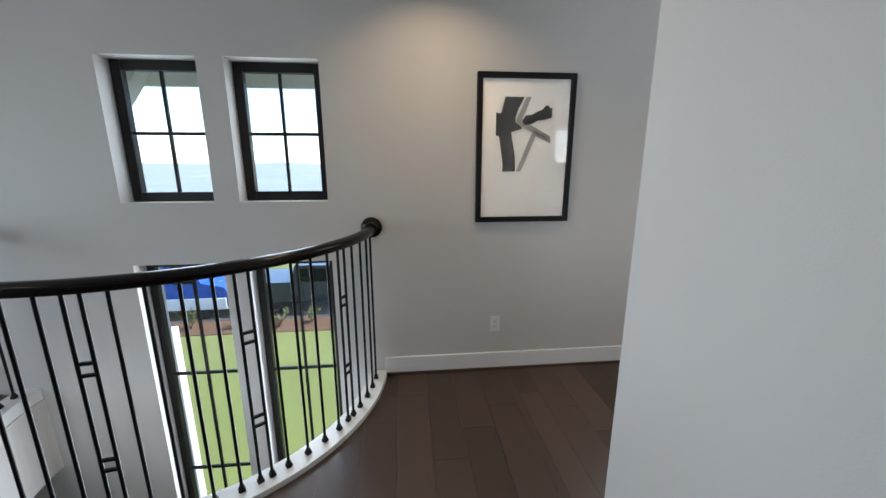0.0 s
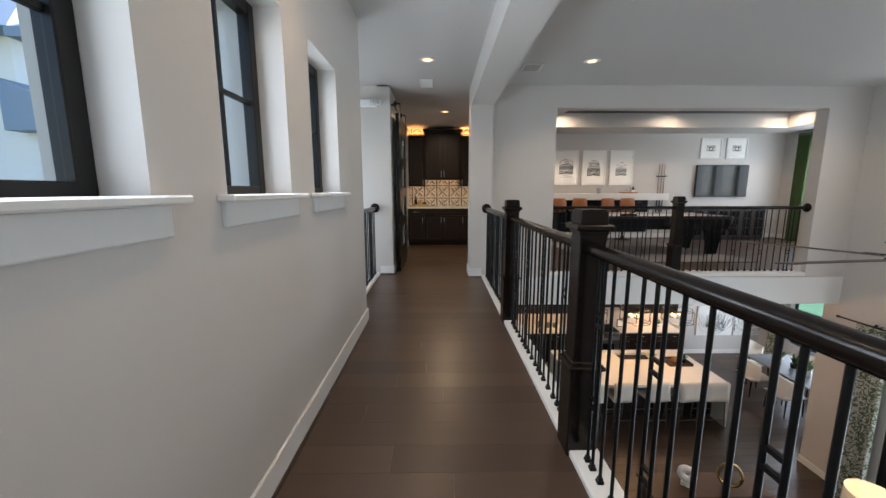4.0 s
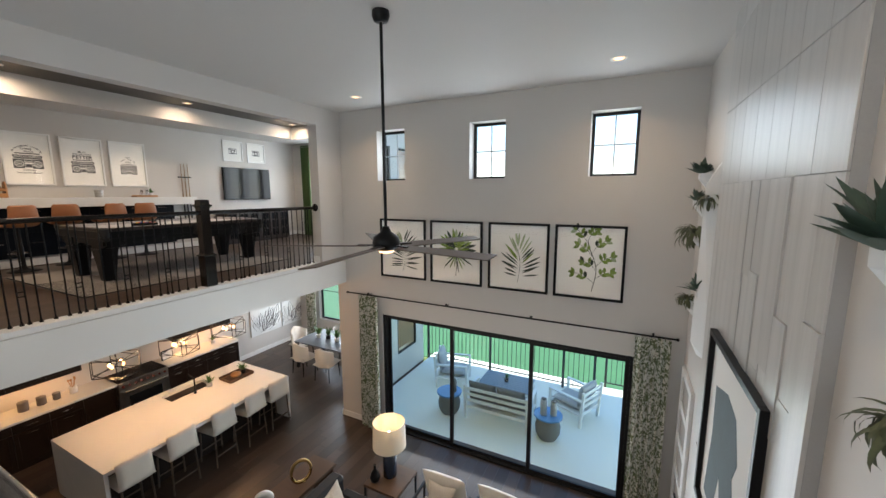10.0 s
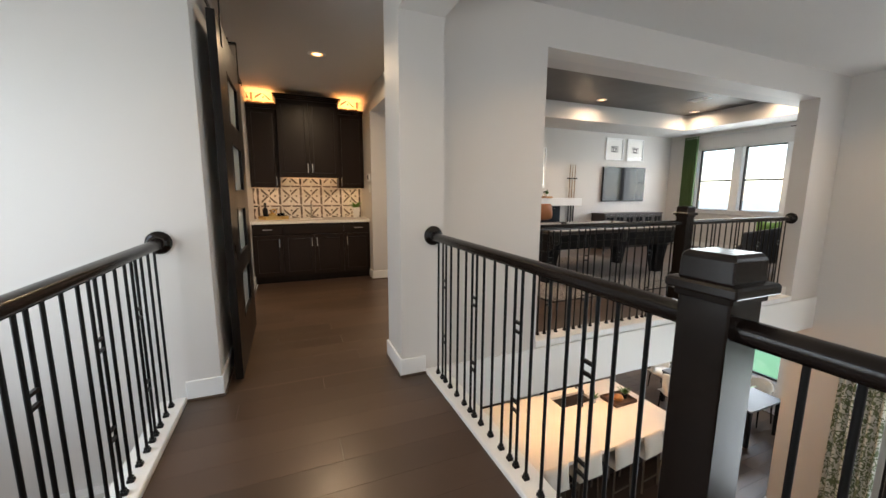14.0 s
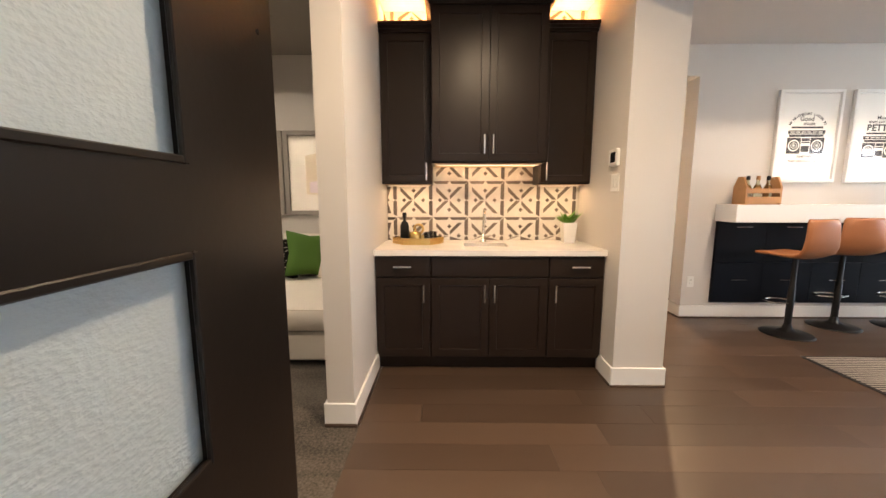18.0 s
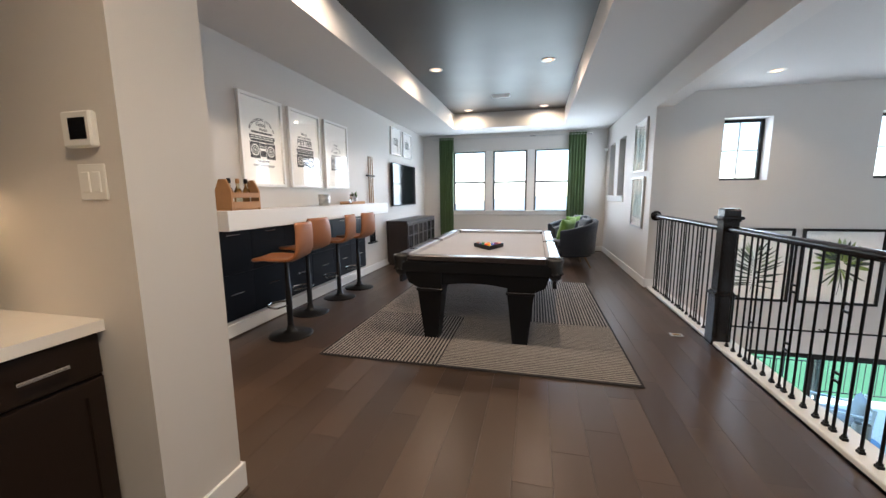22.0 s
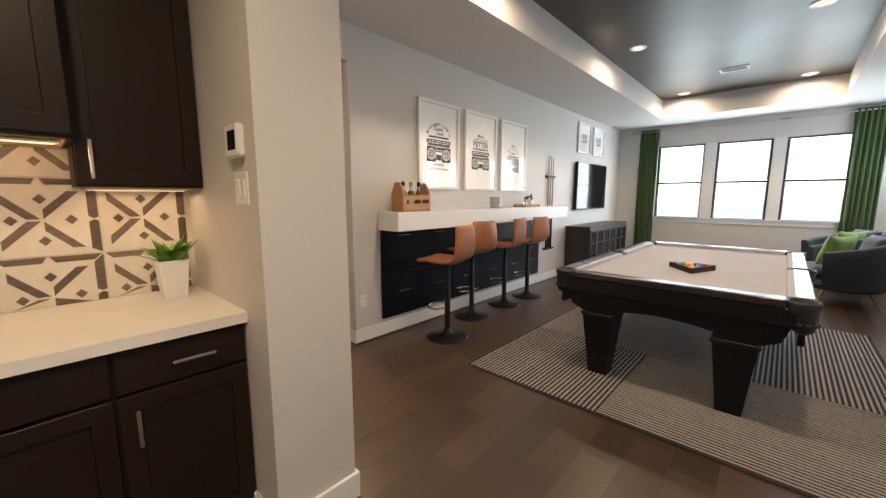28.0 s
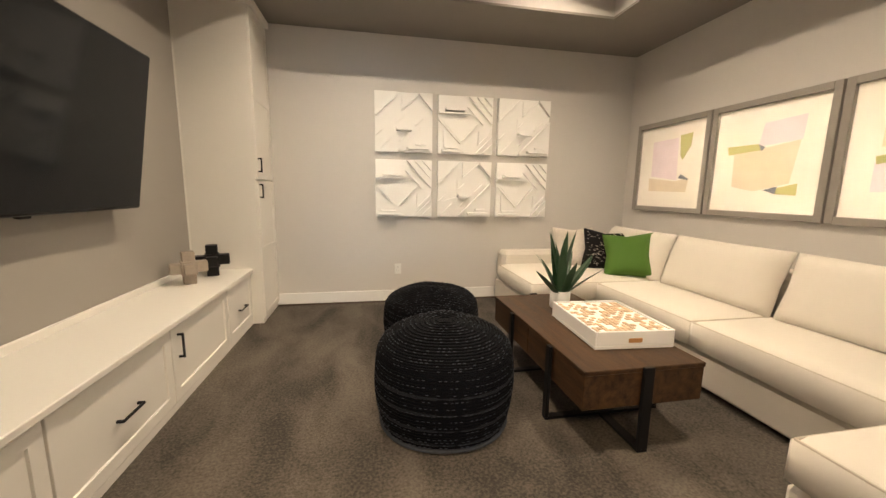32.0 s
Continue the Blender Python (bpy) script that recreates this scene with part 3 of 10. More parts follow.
def baluster_mesh():
    b = B().lathe([(0.0075, 0.03), (0.0075, RAIL_Z - 0.03)], 8)
    b.rbox(-0.015, 0.015, -0.015, 0.015, 0.028, 0.046, 0.004)
    b.rbox(-0.011, 0.011, -0.011, 0.011, 0.044, 0.060, 0.004)
    return b.mesh("baluster", IRON)


def ladder_mesh():
    """Two iron bars with two pairs of short rungs; the bars stand along x."""
    b = B()
    for s in (-0.027, 0.027):
        b.lathe([(0.0075, 0.03), (0.0075, RAIL_Z - 0.03)], 8, None, s, 0)
        b.rbox(s - 0.015, s + 0.015, -0.015, 0.015, 0.028, 0.046, 0.004)
        b.rbox(s - 0.011, s + 0.011, -0.011, 0.011, 0.044, 0.060, 0.004)
    for z in (0.31, 0.355, 0.70, 0.745):
        b.box(-0.027, 0.027, -0.006, 0.006, z - 0.006, z + 0.006)
    return b.mesh("double_baluster", IRON)


BAL, LAD = baluster_mesh(), ladder_mesh()


def rosette(b, p, d):
    """A round plate and neck at p, facing along d."""
    m = Matrix.Translation(p) @ Vector(d).to_track_quat("Z", "Y").to_matrix().to_4x4()
    return b.lathe([(0.068, 0.0), (0.070, 0.006), (0.066, 0.016), (0.056, 0.022), (0.040, 0.026), (0.034, 0.045)], 24, m)


def turned_square(profile, m, chamfer=0.004):
    """A square post whose half width follows a list of (half width, height), its corners eased."""
    v, f = [], []
    for w, z in profile:
        c = w - chamfer
        v += [m @ Vector(p) for p in ((w, -c, z), (w, c, z), (c, w, z), (-c, w, z), (-w, c, z), (-w, -c, z), (-c, -w, z), (c, -w, z))]
    for i in range(len(profile) - 1):
        for j in range(8):
            k = (j + 1) % 8
            f.append((8 * i + j, 8 * i + k, 8 * i + 8 + k, 8 * i + 8 + j))
    f += [tuple(range(7, -1, -1)), tuple(range(len(v) - 8, len(v)))]
    return B().add(v, f)


def newel(parent, x, y, turn=0.0):
    m = pose(x, y, 0, 0, 0, turn)
    ob = part("newel_post", turned_square([(0.074, 0.0), (0.074, 0.437), (0.078, 0.441), (0.086, 0.445), (0.087, 0.458), (0.080, 0.463), (0.069, 0.466), (0.068, 0.478), (0.061, 0.483), (0.060, 1.088)], m), ESPRESSO, parent, "dark stained square wooden post")
    part("cap", turned_square([(0.0605, 1.088), (0.067, 1.091), (0.068, 1.104), (0.080, 1.108), (0.083, 1.112), (0.083, 1.128), (0.079, 1.134), (0.063, 1.137), (0.062, 1.186), (0.059, 1.194), (0.052, 1.201)], m), ESPRESSO, ob)
    return ob


def bars(parent, a, b, start=2):
    """Balusters from a to b, every fourth a double one."""
    a, b = Vector((*a, 0)), Vector((*b, 0))
    n = max(1, round((b - a).length / 0.108))
    turn = math.degrees(math.atan2(b.y - a.y, b.x - a.x))
    for k in range(1, n):
        p = a.lerp(b, k / n)
        ladder = (k + start) % 4 == 0
        o = part("double_baluster" if ladder else "baluster", LAD if ladder else BAL, None, parent)
        o.matrix_local = pose(p.x, p.y, 0, 0, 0, turn)


def straight(parent, a, b):
    d = (Vector(b) - Vector(a)).normalized()
    part("handrail", B().sweep([(*a, RAIL_Z), (*b, RAIL_Z)], HAND), ESPRESSO, parent, "dark stained moulded wooden handrail")


def shoe(parent, x0, x1, y0, y1):
    part("shoe_board", B().rbox(x0, x1, y0, y1, -0.03, 0.03, 0.006), TRIM, parent, "white painted board under the balusters")


walk_rail = thing("railing", "dark wooden railing with black iron balusters along the walkway", "railing", "railings")
straight(walk_rail, (WEST, RAIL_Y), (4.68, RAIL_Y))
straight(walk_rail, (4.795, RAIL_Y), (6.535, RAIL_Y))
straight(walk_rail, (6.647, RAIL_Y), (8.49, RAIL_Y))
newel(walk_rail, 4.737, RAIL_Y)
newel(walk_rail, 6.591, RAIL_Y)
bars(walk_rail, (WEST, RAIL_Y), (4.67, RAIL_Y), 0)
bars(walk_rail, (4.81, RAIL_Y), (6.52, RAIL_Y), 2)
bars(walk_rail, (6.66, RAIL_Y), (8.517, RAIL_Y), 1)
shoe(walk_rail, WEST, 8.517, RAIL_Y - 0.085, RAIL_Y + 0.06)
part("rosette", rosette(B(), (8.517, RAIL_Y, RAIL_Z), (-1, 0, 0)), ESPRESSO, walk_rail)
part("rosette", rosette(B(), (WEST, RAIL_Y, RAIL_Z), (1, 0, 0)), ESPRESSO, walk_rail)

game_rail = thing("railing", "dark wooden railing with black iron balusters in the game room opening", "railing", "railings")
straight(game_rail, (GAME_RAIL_X, -3.43), (GAME_RAIL_X, -1.507))
straight(game_rail, (GAME_RAIL_X, -1.395), (GAME_RAIL_X, 0.50))
newel(game_rail, GAME_RAIL_X, -1.451)
bars(game_rail, (GAME_RAIL_X, -3.46), (GAME_RAIL_X, -1.52), 2)
bars(game_rail, (GAME_RAIL_X, -1.38), (GAME_RAIL_X, 0.52), 0)
shoe(game_rail, GAME_RAIL_X - 0.125, GAME_RAIL_X + 0.06, -3.46, 0.52)
part("rosette", rosette(B(), (GAME_RAIL_X, -3.46, RAIL_Z), (0, 1, 0)), ESPRESSO, game_rail)
part("rosette", rosette(B(), (GAME_RAIL_X, 0.52, RAIL_Z), (0, -1, 0)), ESPRESSO, game_rail)

stair_rail = thing("railing", "dark wooden railing with black iron balusters above the stairs", "railing", "railings")
straight(stair_rail, (6.592, 3.21), (8.70, 3.21))
bars(stair_rail, (6.592, 3.21), (8.72, 3.21), 0)
shoe(stair_rail, 6.592, 8.72, 3.15, 3.29)
part("rosette", rosette(B(), (8.72, 3.21, RAIL_Z), (-1, 0, 0)), ESPRESSO, stair_rail)

round_rail = thing("railing", "curved dark wooden railing with black iron balusters round the entrance hall", "railing", "railings")
RC, ROUND_Z = 1.164, 1.095


def ring(a, r=RC):
    return (BALC[0] + r * math.cos(a), BALC[1] + r * math.sin(a))


part("handrail", B().sweep([(*ring(math.radians(-2 - 176 * k / 60)), ROUND_Z) for k in range(61)], HAND), ESPRESSO, round_rail, "dark stained curved wooden handrail")
n_ring = 34
for k in range(1, n_ring):
    a = -math.pi * k / n_ring
    p = ring(a)
    lad = (k - 5) % 5 == 0
    o = part("double_baluster" if lad else "baluster", LAD if lad else BAL, None, round_rail)
    o.matrix_local = pose(p[0], p[1], 0, 0, 0, math.degrees(a) + 90) @ Matrix.Diagonal((1, 1, ROUND_Z / RAIL_Z, 1))
lip = B().sweep([(*ring(-math.pi * k / 60, RC), 0.0) for k in range(61)], [(-0.065, -0.05), (0.065, -0.05), (0.065, 0.03), (-0.065, 0.03)], smooth=False)
part("shoe_board", lip, TRIM, round_rail, "white painted curved board under the balusters")
part("rosette", rosette(B(), (ring(0)[0], FRONT, ROUND_Z), (0, -1, 0)), ESPRESSO, round_rail)
drum = B().sweep([(*ring(-math.pi * k / 60, 1.095), 0.0) for k in range(61)], [(-0.01, -0.6), (0.01, -0.6), (0.01, -0.05), (-0.01, -0.05)], smooth=False)
structure("fascia_balcony", drum, PAINT, "pale painted curved edge of the landing", "trim")

stair_post = thing("stair_rail", "dark wooden post and handrail of the stairs going down", "stair railing")
part("newel_post", B().rbox(8.58, 8.68, 4.20, 4.30, LOW, 1.03, 0.004).rbox(8.565, 8.695, 4.185, 4.315, 1.03, 1.06, 0.008), mat("grey_stained_wood", (0.10, 0.085, 0.075), 0.45, var=0.25, bump=0.05, bscale=30), stair_post)
part("handrail", B().sweep([(8.60, 4.25, -0.35), (7.6, 4.25, -1.0), (6.7, 4.25, -1.55)], HAND, smooth=False), ESPRESSO, stair_post)


# ---- baseboards ----
def baseboard(name, x0, x1, y0, y1, z=0.0):
    board = structure(name, B().rbox(x0, x1, y0, y1, z - 0.012, z + 0.135, 0.004), TRIM, "white painted baseboard", "baseboard")
    e = 0.009
    ax, ay = (0.0, e) if x1 - x0 > y1 - y0 else (e, 0.0)
    part("base_shoe", B().rbox(x0 - ax, x1 + ax, y0 - ay, y1 + ay, z - 0.010, z + 0.016, 0.005), FLOORWOOD, board, "dark stained quarter round at the floor")


T = 0.016
for run in (
    (1.42, 6.592, FRONT - T, FRONT), (6.592, 6.592 + T, FRONT - T, 3.15), (2.33 - T, 2.33, -3.2, 1.56 + T), (2.33, WEST, 1.56, 1.56 + T),
    (8.517 - T, 8.517, 1.60, 1.779 + T), (8.517, 8.90 + T, 1.779, 1.779 + T), (8.90, 8.90 + T, 1.46, 1.779), (8.84, 8.84 + T, 0.52, 1.46),
    (8.72 - T, 8.72, FRONT - T, 3.15), (8.72, 10.14, FRONT - T, FRONT), (10.14, 10.14 + T, FRONT - T, 3.135),
    (11.18, 11.88, 2.982 - T, 2.982), (11.18 - T, 11.18, 2.982 - T, 3.135 + T), (11.645, 11.88, 1.325, 1.325 + T), (11.645 - T, 11.645, 0.985 - T, 1.325 + T), (11.645, EAST, 0.985 - T, 0.985),
    (EAST - T, EAST, FAR, -0.05 + T), (EAST, EAST + 0.2, -0.05, -0.05 + T), (8.84, EAST - T, FAR, FAR + T), (8.84, 8.84 + T, FAR, -3.46), (8.70, 8.84 + T, -3.46, -3.46 + T),
    (9.4, MED_E, MED_N - T, MED_N), (MED_E - T, MED_E, 3.285, MED_N), (11.18, MED_E, 3.135, 3.135 + T),
):
    baseboard("baseboard", *run)
for run in ((WEST, 3.40, BACK, BACK + T), (7.80, 8.84, BACK, BACK + T), (8.84, 8.84 + T, BACK - 0.2, BACK + T), (WEST, WEST + T, -0.9, 1.56), (13.2 - T, 13.2, FAR, -4.3), (8.84, 13.2, FAR, FAR + T)):
    baseboard("baseboard", *run, LOW)


# ---- windows ----
def window(name, axis, face, out, u0, u1, z0, z1, bars_u=1, bars_z=1, sill=False, glass_in=0.11, label="black framed window with clear panes", sash=0.045, grid=None):
    """A framed window in the opening of a wall across the axis; face: the inner face of that wall; out: the way outdoors."""
    d0, d1 = face + out * glass_in, face + out * (glass_in + 0.055)
    t = tagged(new(name), label, "window", "", "structure")

    def bx(b, ua, ub, za, zb, da, db, r=0.004):
        return b.rbox(ua, ub, min(da, db), max(da, db), za, zb, r) if axis == 1 else b.rbox(min(da, db), max(da, db), ua, ub, za, zb, r)

    f = B()
    bx(f, u0, u0 + sash, z0, z1, d0, d1)
    bx(f, u1 - sash, u1, z0, z1, d0, d1)
    bx(f, u0 + sash, u1 - sash, z1 - sash, z1, d0, d1)
    bx(f, u0 + sash, u1 - sash, z0, z0 + sash, d0, d1)
    part("window_frame", f, BLACKFRAME, t)
    mid = (d0 + d1) / 2
    for k in range(bars_u):
        u = u0 + sash + (u1 - u0 - 2 * sash) * (k + 1) / (bars_u + 1)
        part("muntin", bx(B(), u - 0.009, u + 0.009, z0 + sash, z1 - sash, mid - 0.012, mid + 0.012, 0.002), grid or BLACKFRAME, t)
    for k in range(bars_z):
        z = z0 + sash + (z1 - z0 - 2 * sash) * (k + 1) / (bars_z + 1)
        part("muntin", bx(B(), u0 + sash, u1 - sash, z - 0.010, z + 0.010, mid - 0.011, mid + 0.011, 0.002), grid or BLACKFRAME, t)
    g = part("pane", bx(B(), u0 + sash - 0.004, u1 - sash + 0.004, z0 + sash - 0.004, z1 - sash + 0.004, mid - 0.003, mid + 0.003, 0.0005), GLASS, t, "clear window glass")
    g.visible_shadow = False
    if sill:
        part("window_sill", bx(B(), u0 - 0.07, u1 + 0.07, z0 - 0.002, z0 + 0.022, face - out * 0.062, face - out * 0.0, 0.005), TRIM, t, "white painted sill")
        part("sill_board", bx(B(), u0 + 0.002, u1 - 0.002, z0 + 0.0015, z0 + 0.02, face + out * 0.0, d0, 0.001), TRIM, t)
        part("apron", bx(B(), u0 - 0.045, u1 + 0.045, z0 - 0.088, z0 - 0.002, face - out * 0.018, face + out * 0.002, 0.004), TRIM, t, "white painted apron board")
    return t


for i, (a, b, c, d) in enumerate(front_windows):
    window("window_front", 1, FRONT, 1, a, b, c, d, glass_in=0.115, sash=0.058)
for a, b, c, d in low_windows:
    window("window_entrance", 1, FRONT, 1, a, b, c, d, 1, 3, glass_in=0.115, label="tall black framed entrance window")
for a, b, c, d in hall_windows:
    window("window_hall", 1, FRONT, 1, a, b, c, d, 1, 1, True, glass_in=0.125, sash=0.055, label="black framed window with a white sill and apron")
GRID = mat("pale_window_grille", (0.62, 0.63, 0.64), 0.4, var=0.03, bump=0.0)
for a, b, c, d in high_windows:
    window("window_high", 1, BACK, -1, a, b, c, d, glass_in=0.20, sash=0.04, grid=GRID, label="black framed window with pale grilles in a deep reveal")
for a, b, c, d in game_windows:
    wg = window("window_game", 1, FAR, -1, a, b, c, d, 0, 0, label="tall window with two panes in a dark frame", sash=0.022)
    zm = (c + d) / 2 - 0.02
    part("meeting_rail", B().rbox(a + 0.03, b - 0.03, FAR - 0.16, FAR - 0.115, zm - 0.019, zm + 0.019, 0.004), BLACKFRAME, wg)
    for s in (a + 0.022, b - 0.042):
        part("sash_stile", B().rbox(s, s + 0.020, FAR - 0.155, FAR - 0.118, c + 0.03, d - 0.03, 0.003), mat("grey_sash", (0.25, 0.25, 0.26), 0.5, var=0.05, bump=0.0) if s == a + 0.022 and a < 10 else bpy.data.materials["grey_sash"], wg)
for a, b in ((-6.62, -6.06), (-5.72, -5.16)):
    window("window_side", 0, GAME_W + 0.2, -1, a, b, 1.30, 2.36, 0, 0, label="narrow dark framed window")
# Added window, out of view, to brighten the wall beside the landing.
window("window_landing", 0, -2.9, -1, -0.6, 1.6, 0.4, 2.2, 2, 1, glass_in=0.05, label="added unseen window that brightens the landing")
# Assumed from the bright stair wall alone; the window itself stays unseen.
window("window_stair", 1, 4.5, 1, 6.9, 8.3, 0.3, 2.2, 1, 1, glass_in=0.05, label="assumed unseen window that lights the stairs")
window("window_lower_side", 0, GAME_W + 0.2, -1, -6.79, -5.88, LOW + 0.65, LOW + 1.58, 0, 0, glass_in=0.14, label="dark framed window beside the patio")
window("window_dining", 1, FAR, -1, 10.2, 12.35, -2.7, -0.85, 2, 1, label="wide black framed dining room window")
trimw = B().rbox(9.50, 12.52, FAR, FAR + 0.02, 0.855, 0.935, 0.004).rbox(9.46, 12.56, FAR, FAR + 0.045, 0.935, 0.955, 0.005)
for u in ((10.42, 10.60), (11.41, 11.59)):
    trimw.rbox(u[0] + 0.01, u[1] - 0.01, FAR, FAR + 0.014, 0.955, 2.385, 0.003)
structure("trim_game_windows", trimw, TRIM, "white painted window ledge and posts", "trim")
structure("trim_side_windows", B().rbox(8.84, 8.88, -6.68, -5.10, 1.272, 1.298, 0.004).rbox(8.84, 8.856, -6.66, -5.12, 1.19, 1.272, 0.004), TRIM, "white painted window ledge", "trim")

# ---- sliding glass door ----
door = tagged(new("sliding_door"), "wide black framed sliding glass door of three panels, closed", "door", "", "structure")
SX = [SLIDER[0], 4.905, 6.335, SLIDER[1]]
fr = B().rbox(SX[0], SX[0] + 0.06, BACK - 0.16, BACK - 0.02, LOW, SLIDER[3], 0.004).rbox(SX[3] - 0.06, SX[3], BACK - 0.16, BACK - 0.02, LOW, SLIDER[3], 0.004)
fr.rbox(SX[0] + 0.06, SX[3] - 0.06, BACK - 0.16, BACK - 0.02, SLIDER[3] - 0.06, SLIDER[3], 0.004).rbox(SX[0] + 0.06, SX[3] - 0.06, BACK - 0.16, BACK - 0.02, LOW, LOW + 0.035, 0.004)
part("door_frame", fr, BLACKFRAME, door)
for k in range(3):
    y = BACK - 0.05 - 0.035 * k
    p = B()
    x0, x1 = SX[k] + (0.06 if k == 0 else -0.03), SX[k + 1] - (0.06 if k == 2 else -0.03)
    p.rbox(x0, x0 + 0.06, y - 0.015, y + 0.015, LOW + 0.035, SLIDER[3] - 0.06, 0.003).rbox(x1 - 0.06, x1, y - 0.015, y + 0.015, LOW + 0.035, SLIDER[3] - 0.06, 0.003)
    p.rbox(x0 + 0.06, x1 - 0.06, y - 0.015, y + 0.015, SLIDER[3] - 0.11, SLIDER[3] - 0.06, 0.003).rbox(x0 + 0.06, x1 - 0.06, y - 0.015, y + 0.015, LOW + 0.035, LOW + 0.10, 0.003)
    panel = part("door_panel", p, BLACKFRAME, door)
    g = part("pane", B().box(x0 + 0.055, x1 - 0.055, y - 0.003, y + 0.003, LOW + 0.095, SLIDER[3] - 0.105), TINTGLASS, panel, "faintly green tinted glass")
    g.visible_shadow = False

# daylight through the openings
for a, b, c, d in front_windows + hall_windows:
    window_light("window_daylight", (a + b) / 2, FRONT - 0.01, (c + d) / 2, (0, -1, 0.0001), b - a - 0.1, d - c - 0.1, 11 if b < 2 else 20)
    window_light("reveal_daylight", (a + b) / 2, FRONT + 0.105, (c + d) / 2, (0, -1, 0.0001), b - a - 0.14, d - c - 0.14, 5)
for a, b, c, d in low_windows:
    window_light("window_daylight", (a + b) / 2, FRONT + 0.06, (c + d) / 2, (0, -1, 0.0001), b - a - 0.1, d - c - 0.1, 60)
for a, b, c, d in high_windows:
    window_light("window_daylight", (a + b) / 2, BACK + 0.01, (c + d) / 2, (0, 1, 0.0001), b - a - 0.1, d - c - 0.1, 9)
    window_light("reveal_daylight", (a + b) / 2, BACK - 0.18, (c + d) / 2, (0, 1, 0.0001), b - a - 0.14, d - c - 0.14, 8)
for a, b, c, d in game_windows:
    window_light("window_daylight", (a + b) / 2, FAR + 0.055, (c + d) / 2, (0, 1, 0.0001), b - a - 0.06, d - c - 0.06, 40)
window_light("window_daylight", 11.27, FAR + 0.012, -1.78, (0, 1, 0.0001), 2.0, 1.75, 170)
for z in (-2.98, -2.25, -1.52):
    window_light("door_daylight", 5.6, BACK + 0.15, z, (0, 1, 0.42), 4.1, 0.7, 52)
# Daylight of the assumed stair window.
window_light("window_daylight", 7.6, 4.488, 1.25, (0, -1, 0.0001), 1.3, 1.8, 60)
# Fill light at the added landing window.
window_light("window_daylight", -2.888, 0.5, 1.3, (1, 0.0001, 0), 2.1, 1.7, 95)
for a, b in ((-6.62, -6.06), (-5.72, -5.16)):
    window_light("window_daylight", 8.852, (a + b) / 2, 1.83, (1, 0.0001, 0), b - a - 0.1, 0.95, 16)


# ---- shared helpers for things ----
WHITE = mat("white_lacquer", (0.80, 0.80, 0.79), 0.35, var=0.02, bump=0.01)
PAPER = mat("white_art_paper", (0.80, 0.79, 0.76), 0.8, var=0.02, scale=2, bump=0.05, bscale=300)
INK = mat("charcoal_ink", (0.03, 0.032, 0.04), 0.7, var=0.3, scale=20, bump=0.0)
BLACKPAINT = mat("black_paint", (0.008, 0.008, 0.009), 0.4, var=0.15, bump=0.02)
BLACKPAINT.node_tree.nodes["Principled BSDF"].inputs["Specular IOR Level"].default_value = 0.2
GOLD = mat("brushed_gold", (0.62, 0.42, 0.16), 0.28, 1.0, var=0.12, bump=0.03)
PLASTIC = mat("white_plastic", (0.75, 0.75, 0.73), 0.4, var=0.02, bump=0.0)
SCREEN = mat("black_screen", (0.008, 0.009, 0.011), 0.08, var=0.05, bump=0.0, rvar=0.02)
SCREEN.node_tree.nodes["Principled BSDF"].inputs["Specular IOR Level"].default_value = 0.2
LEAF = mat("green_leaf", (0.06, 0.15, 0.025), 0.45, var=0.4, scale=14, bump=0.15, bscale=80, spread=0.3)
SOIL = mat("dark_soil", (0.03, 0.022, 0.016), 0.95, var=0.3, bump=0.6, bscale=120)
PICGLASS = glass("picture_glass", ior=1.3)


def upright(x, y, z):
    """A pose that stands a flat drawing of (x, y) up to face -y."""
    return pose(x, y, z, 90, 0, 0)


def words(name, s, size, material, parent, x=0, y=0, z=0, bold=0.0, turn=0.0):
    """Lettering with the built-in font, centred, facing -y."""
    c = bpy.data.curves.new(name, "FONT")
    c.body, c.size, c.align_x, c.align_y, c.extrude, c.offset = s, size, "CENTER", "CENTER", 0.0003, bold
    tmp = bpy.data.objects.new(name, c)
    scene.collection.objects.link(tmp)
    me = bpy.data.meshes.new_from_object(tmp.evaluated_get(bpy.context.evaluated_depsgraph_get()))
    bpy.data.objects.remove(tmp)
    me.materials.clear()
    me.materials.append(material)
    ob = new(name, me)
    ob.parent = parent
    ob.matrix_local = pose(x, y, z, 0, turn, 0) @ pose(0, 0, 0, 90, 0, 0)
    return ob


def plate(b, x0, x1, z0, z1, y=0.0, t=0.001):
    return b.box(x0, x1, y - t, y, z0, z1)


def disc(b, x, z, r, y=0.0, n=24, t=0.001):
    return b.lathe([(r, 0), (r, t)], n, pose(x, y, z, 90, 0, 0))


def blob(b, pts, y=0.0, t=0.001):
    """A flat patch over an outline of (x, z)."""
    area = sum(p[0] * q[1] - q[0] * p[1] for p, q in zip(pts, pts[1:] + pts[:1]))
    return b.prism(pts if area > 0 else pts[::-1], 0, t, pose(0, y, 0, 90, 0, 0))


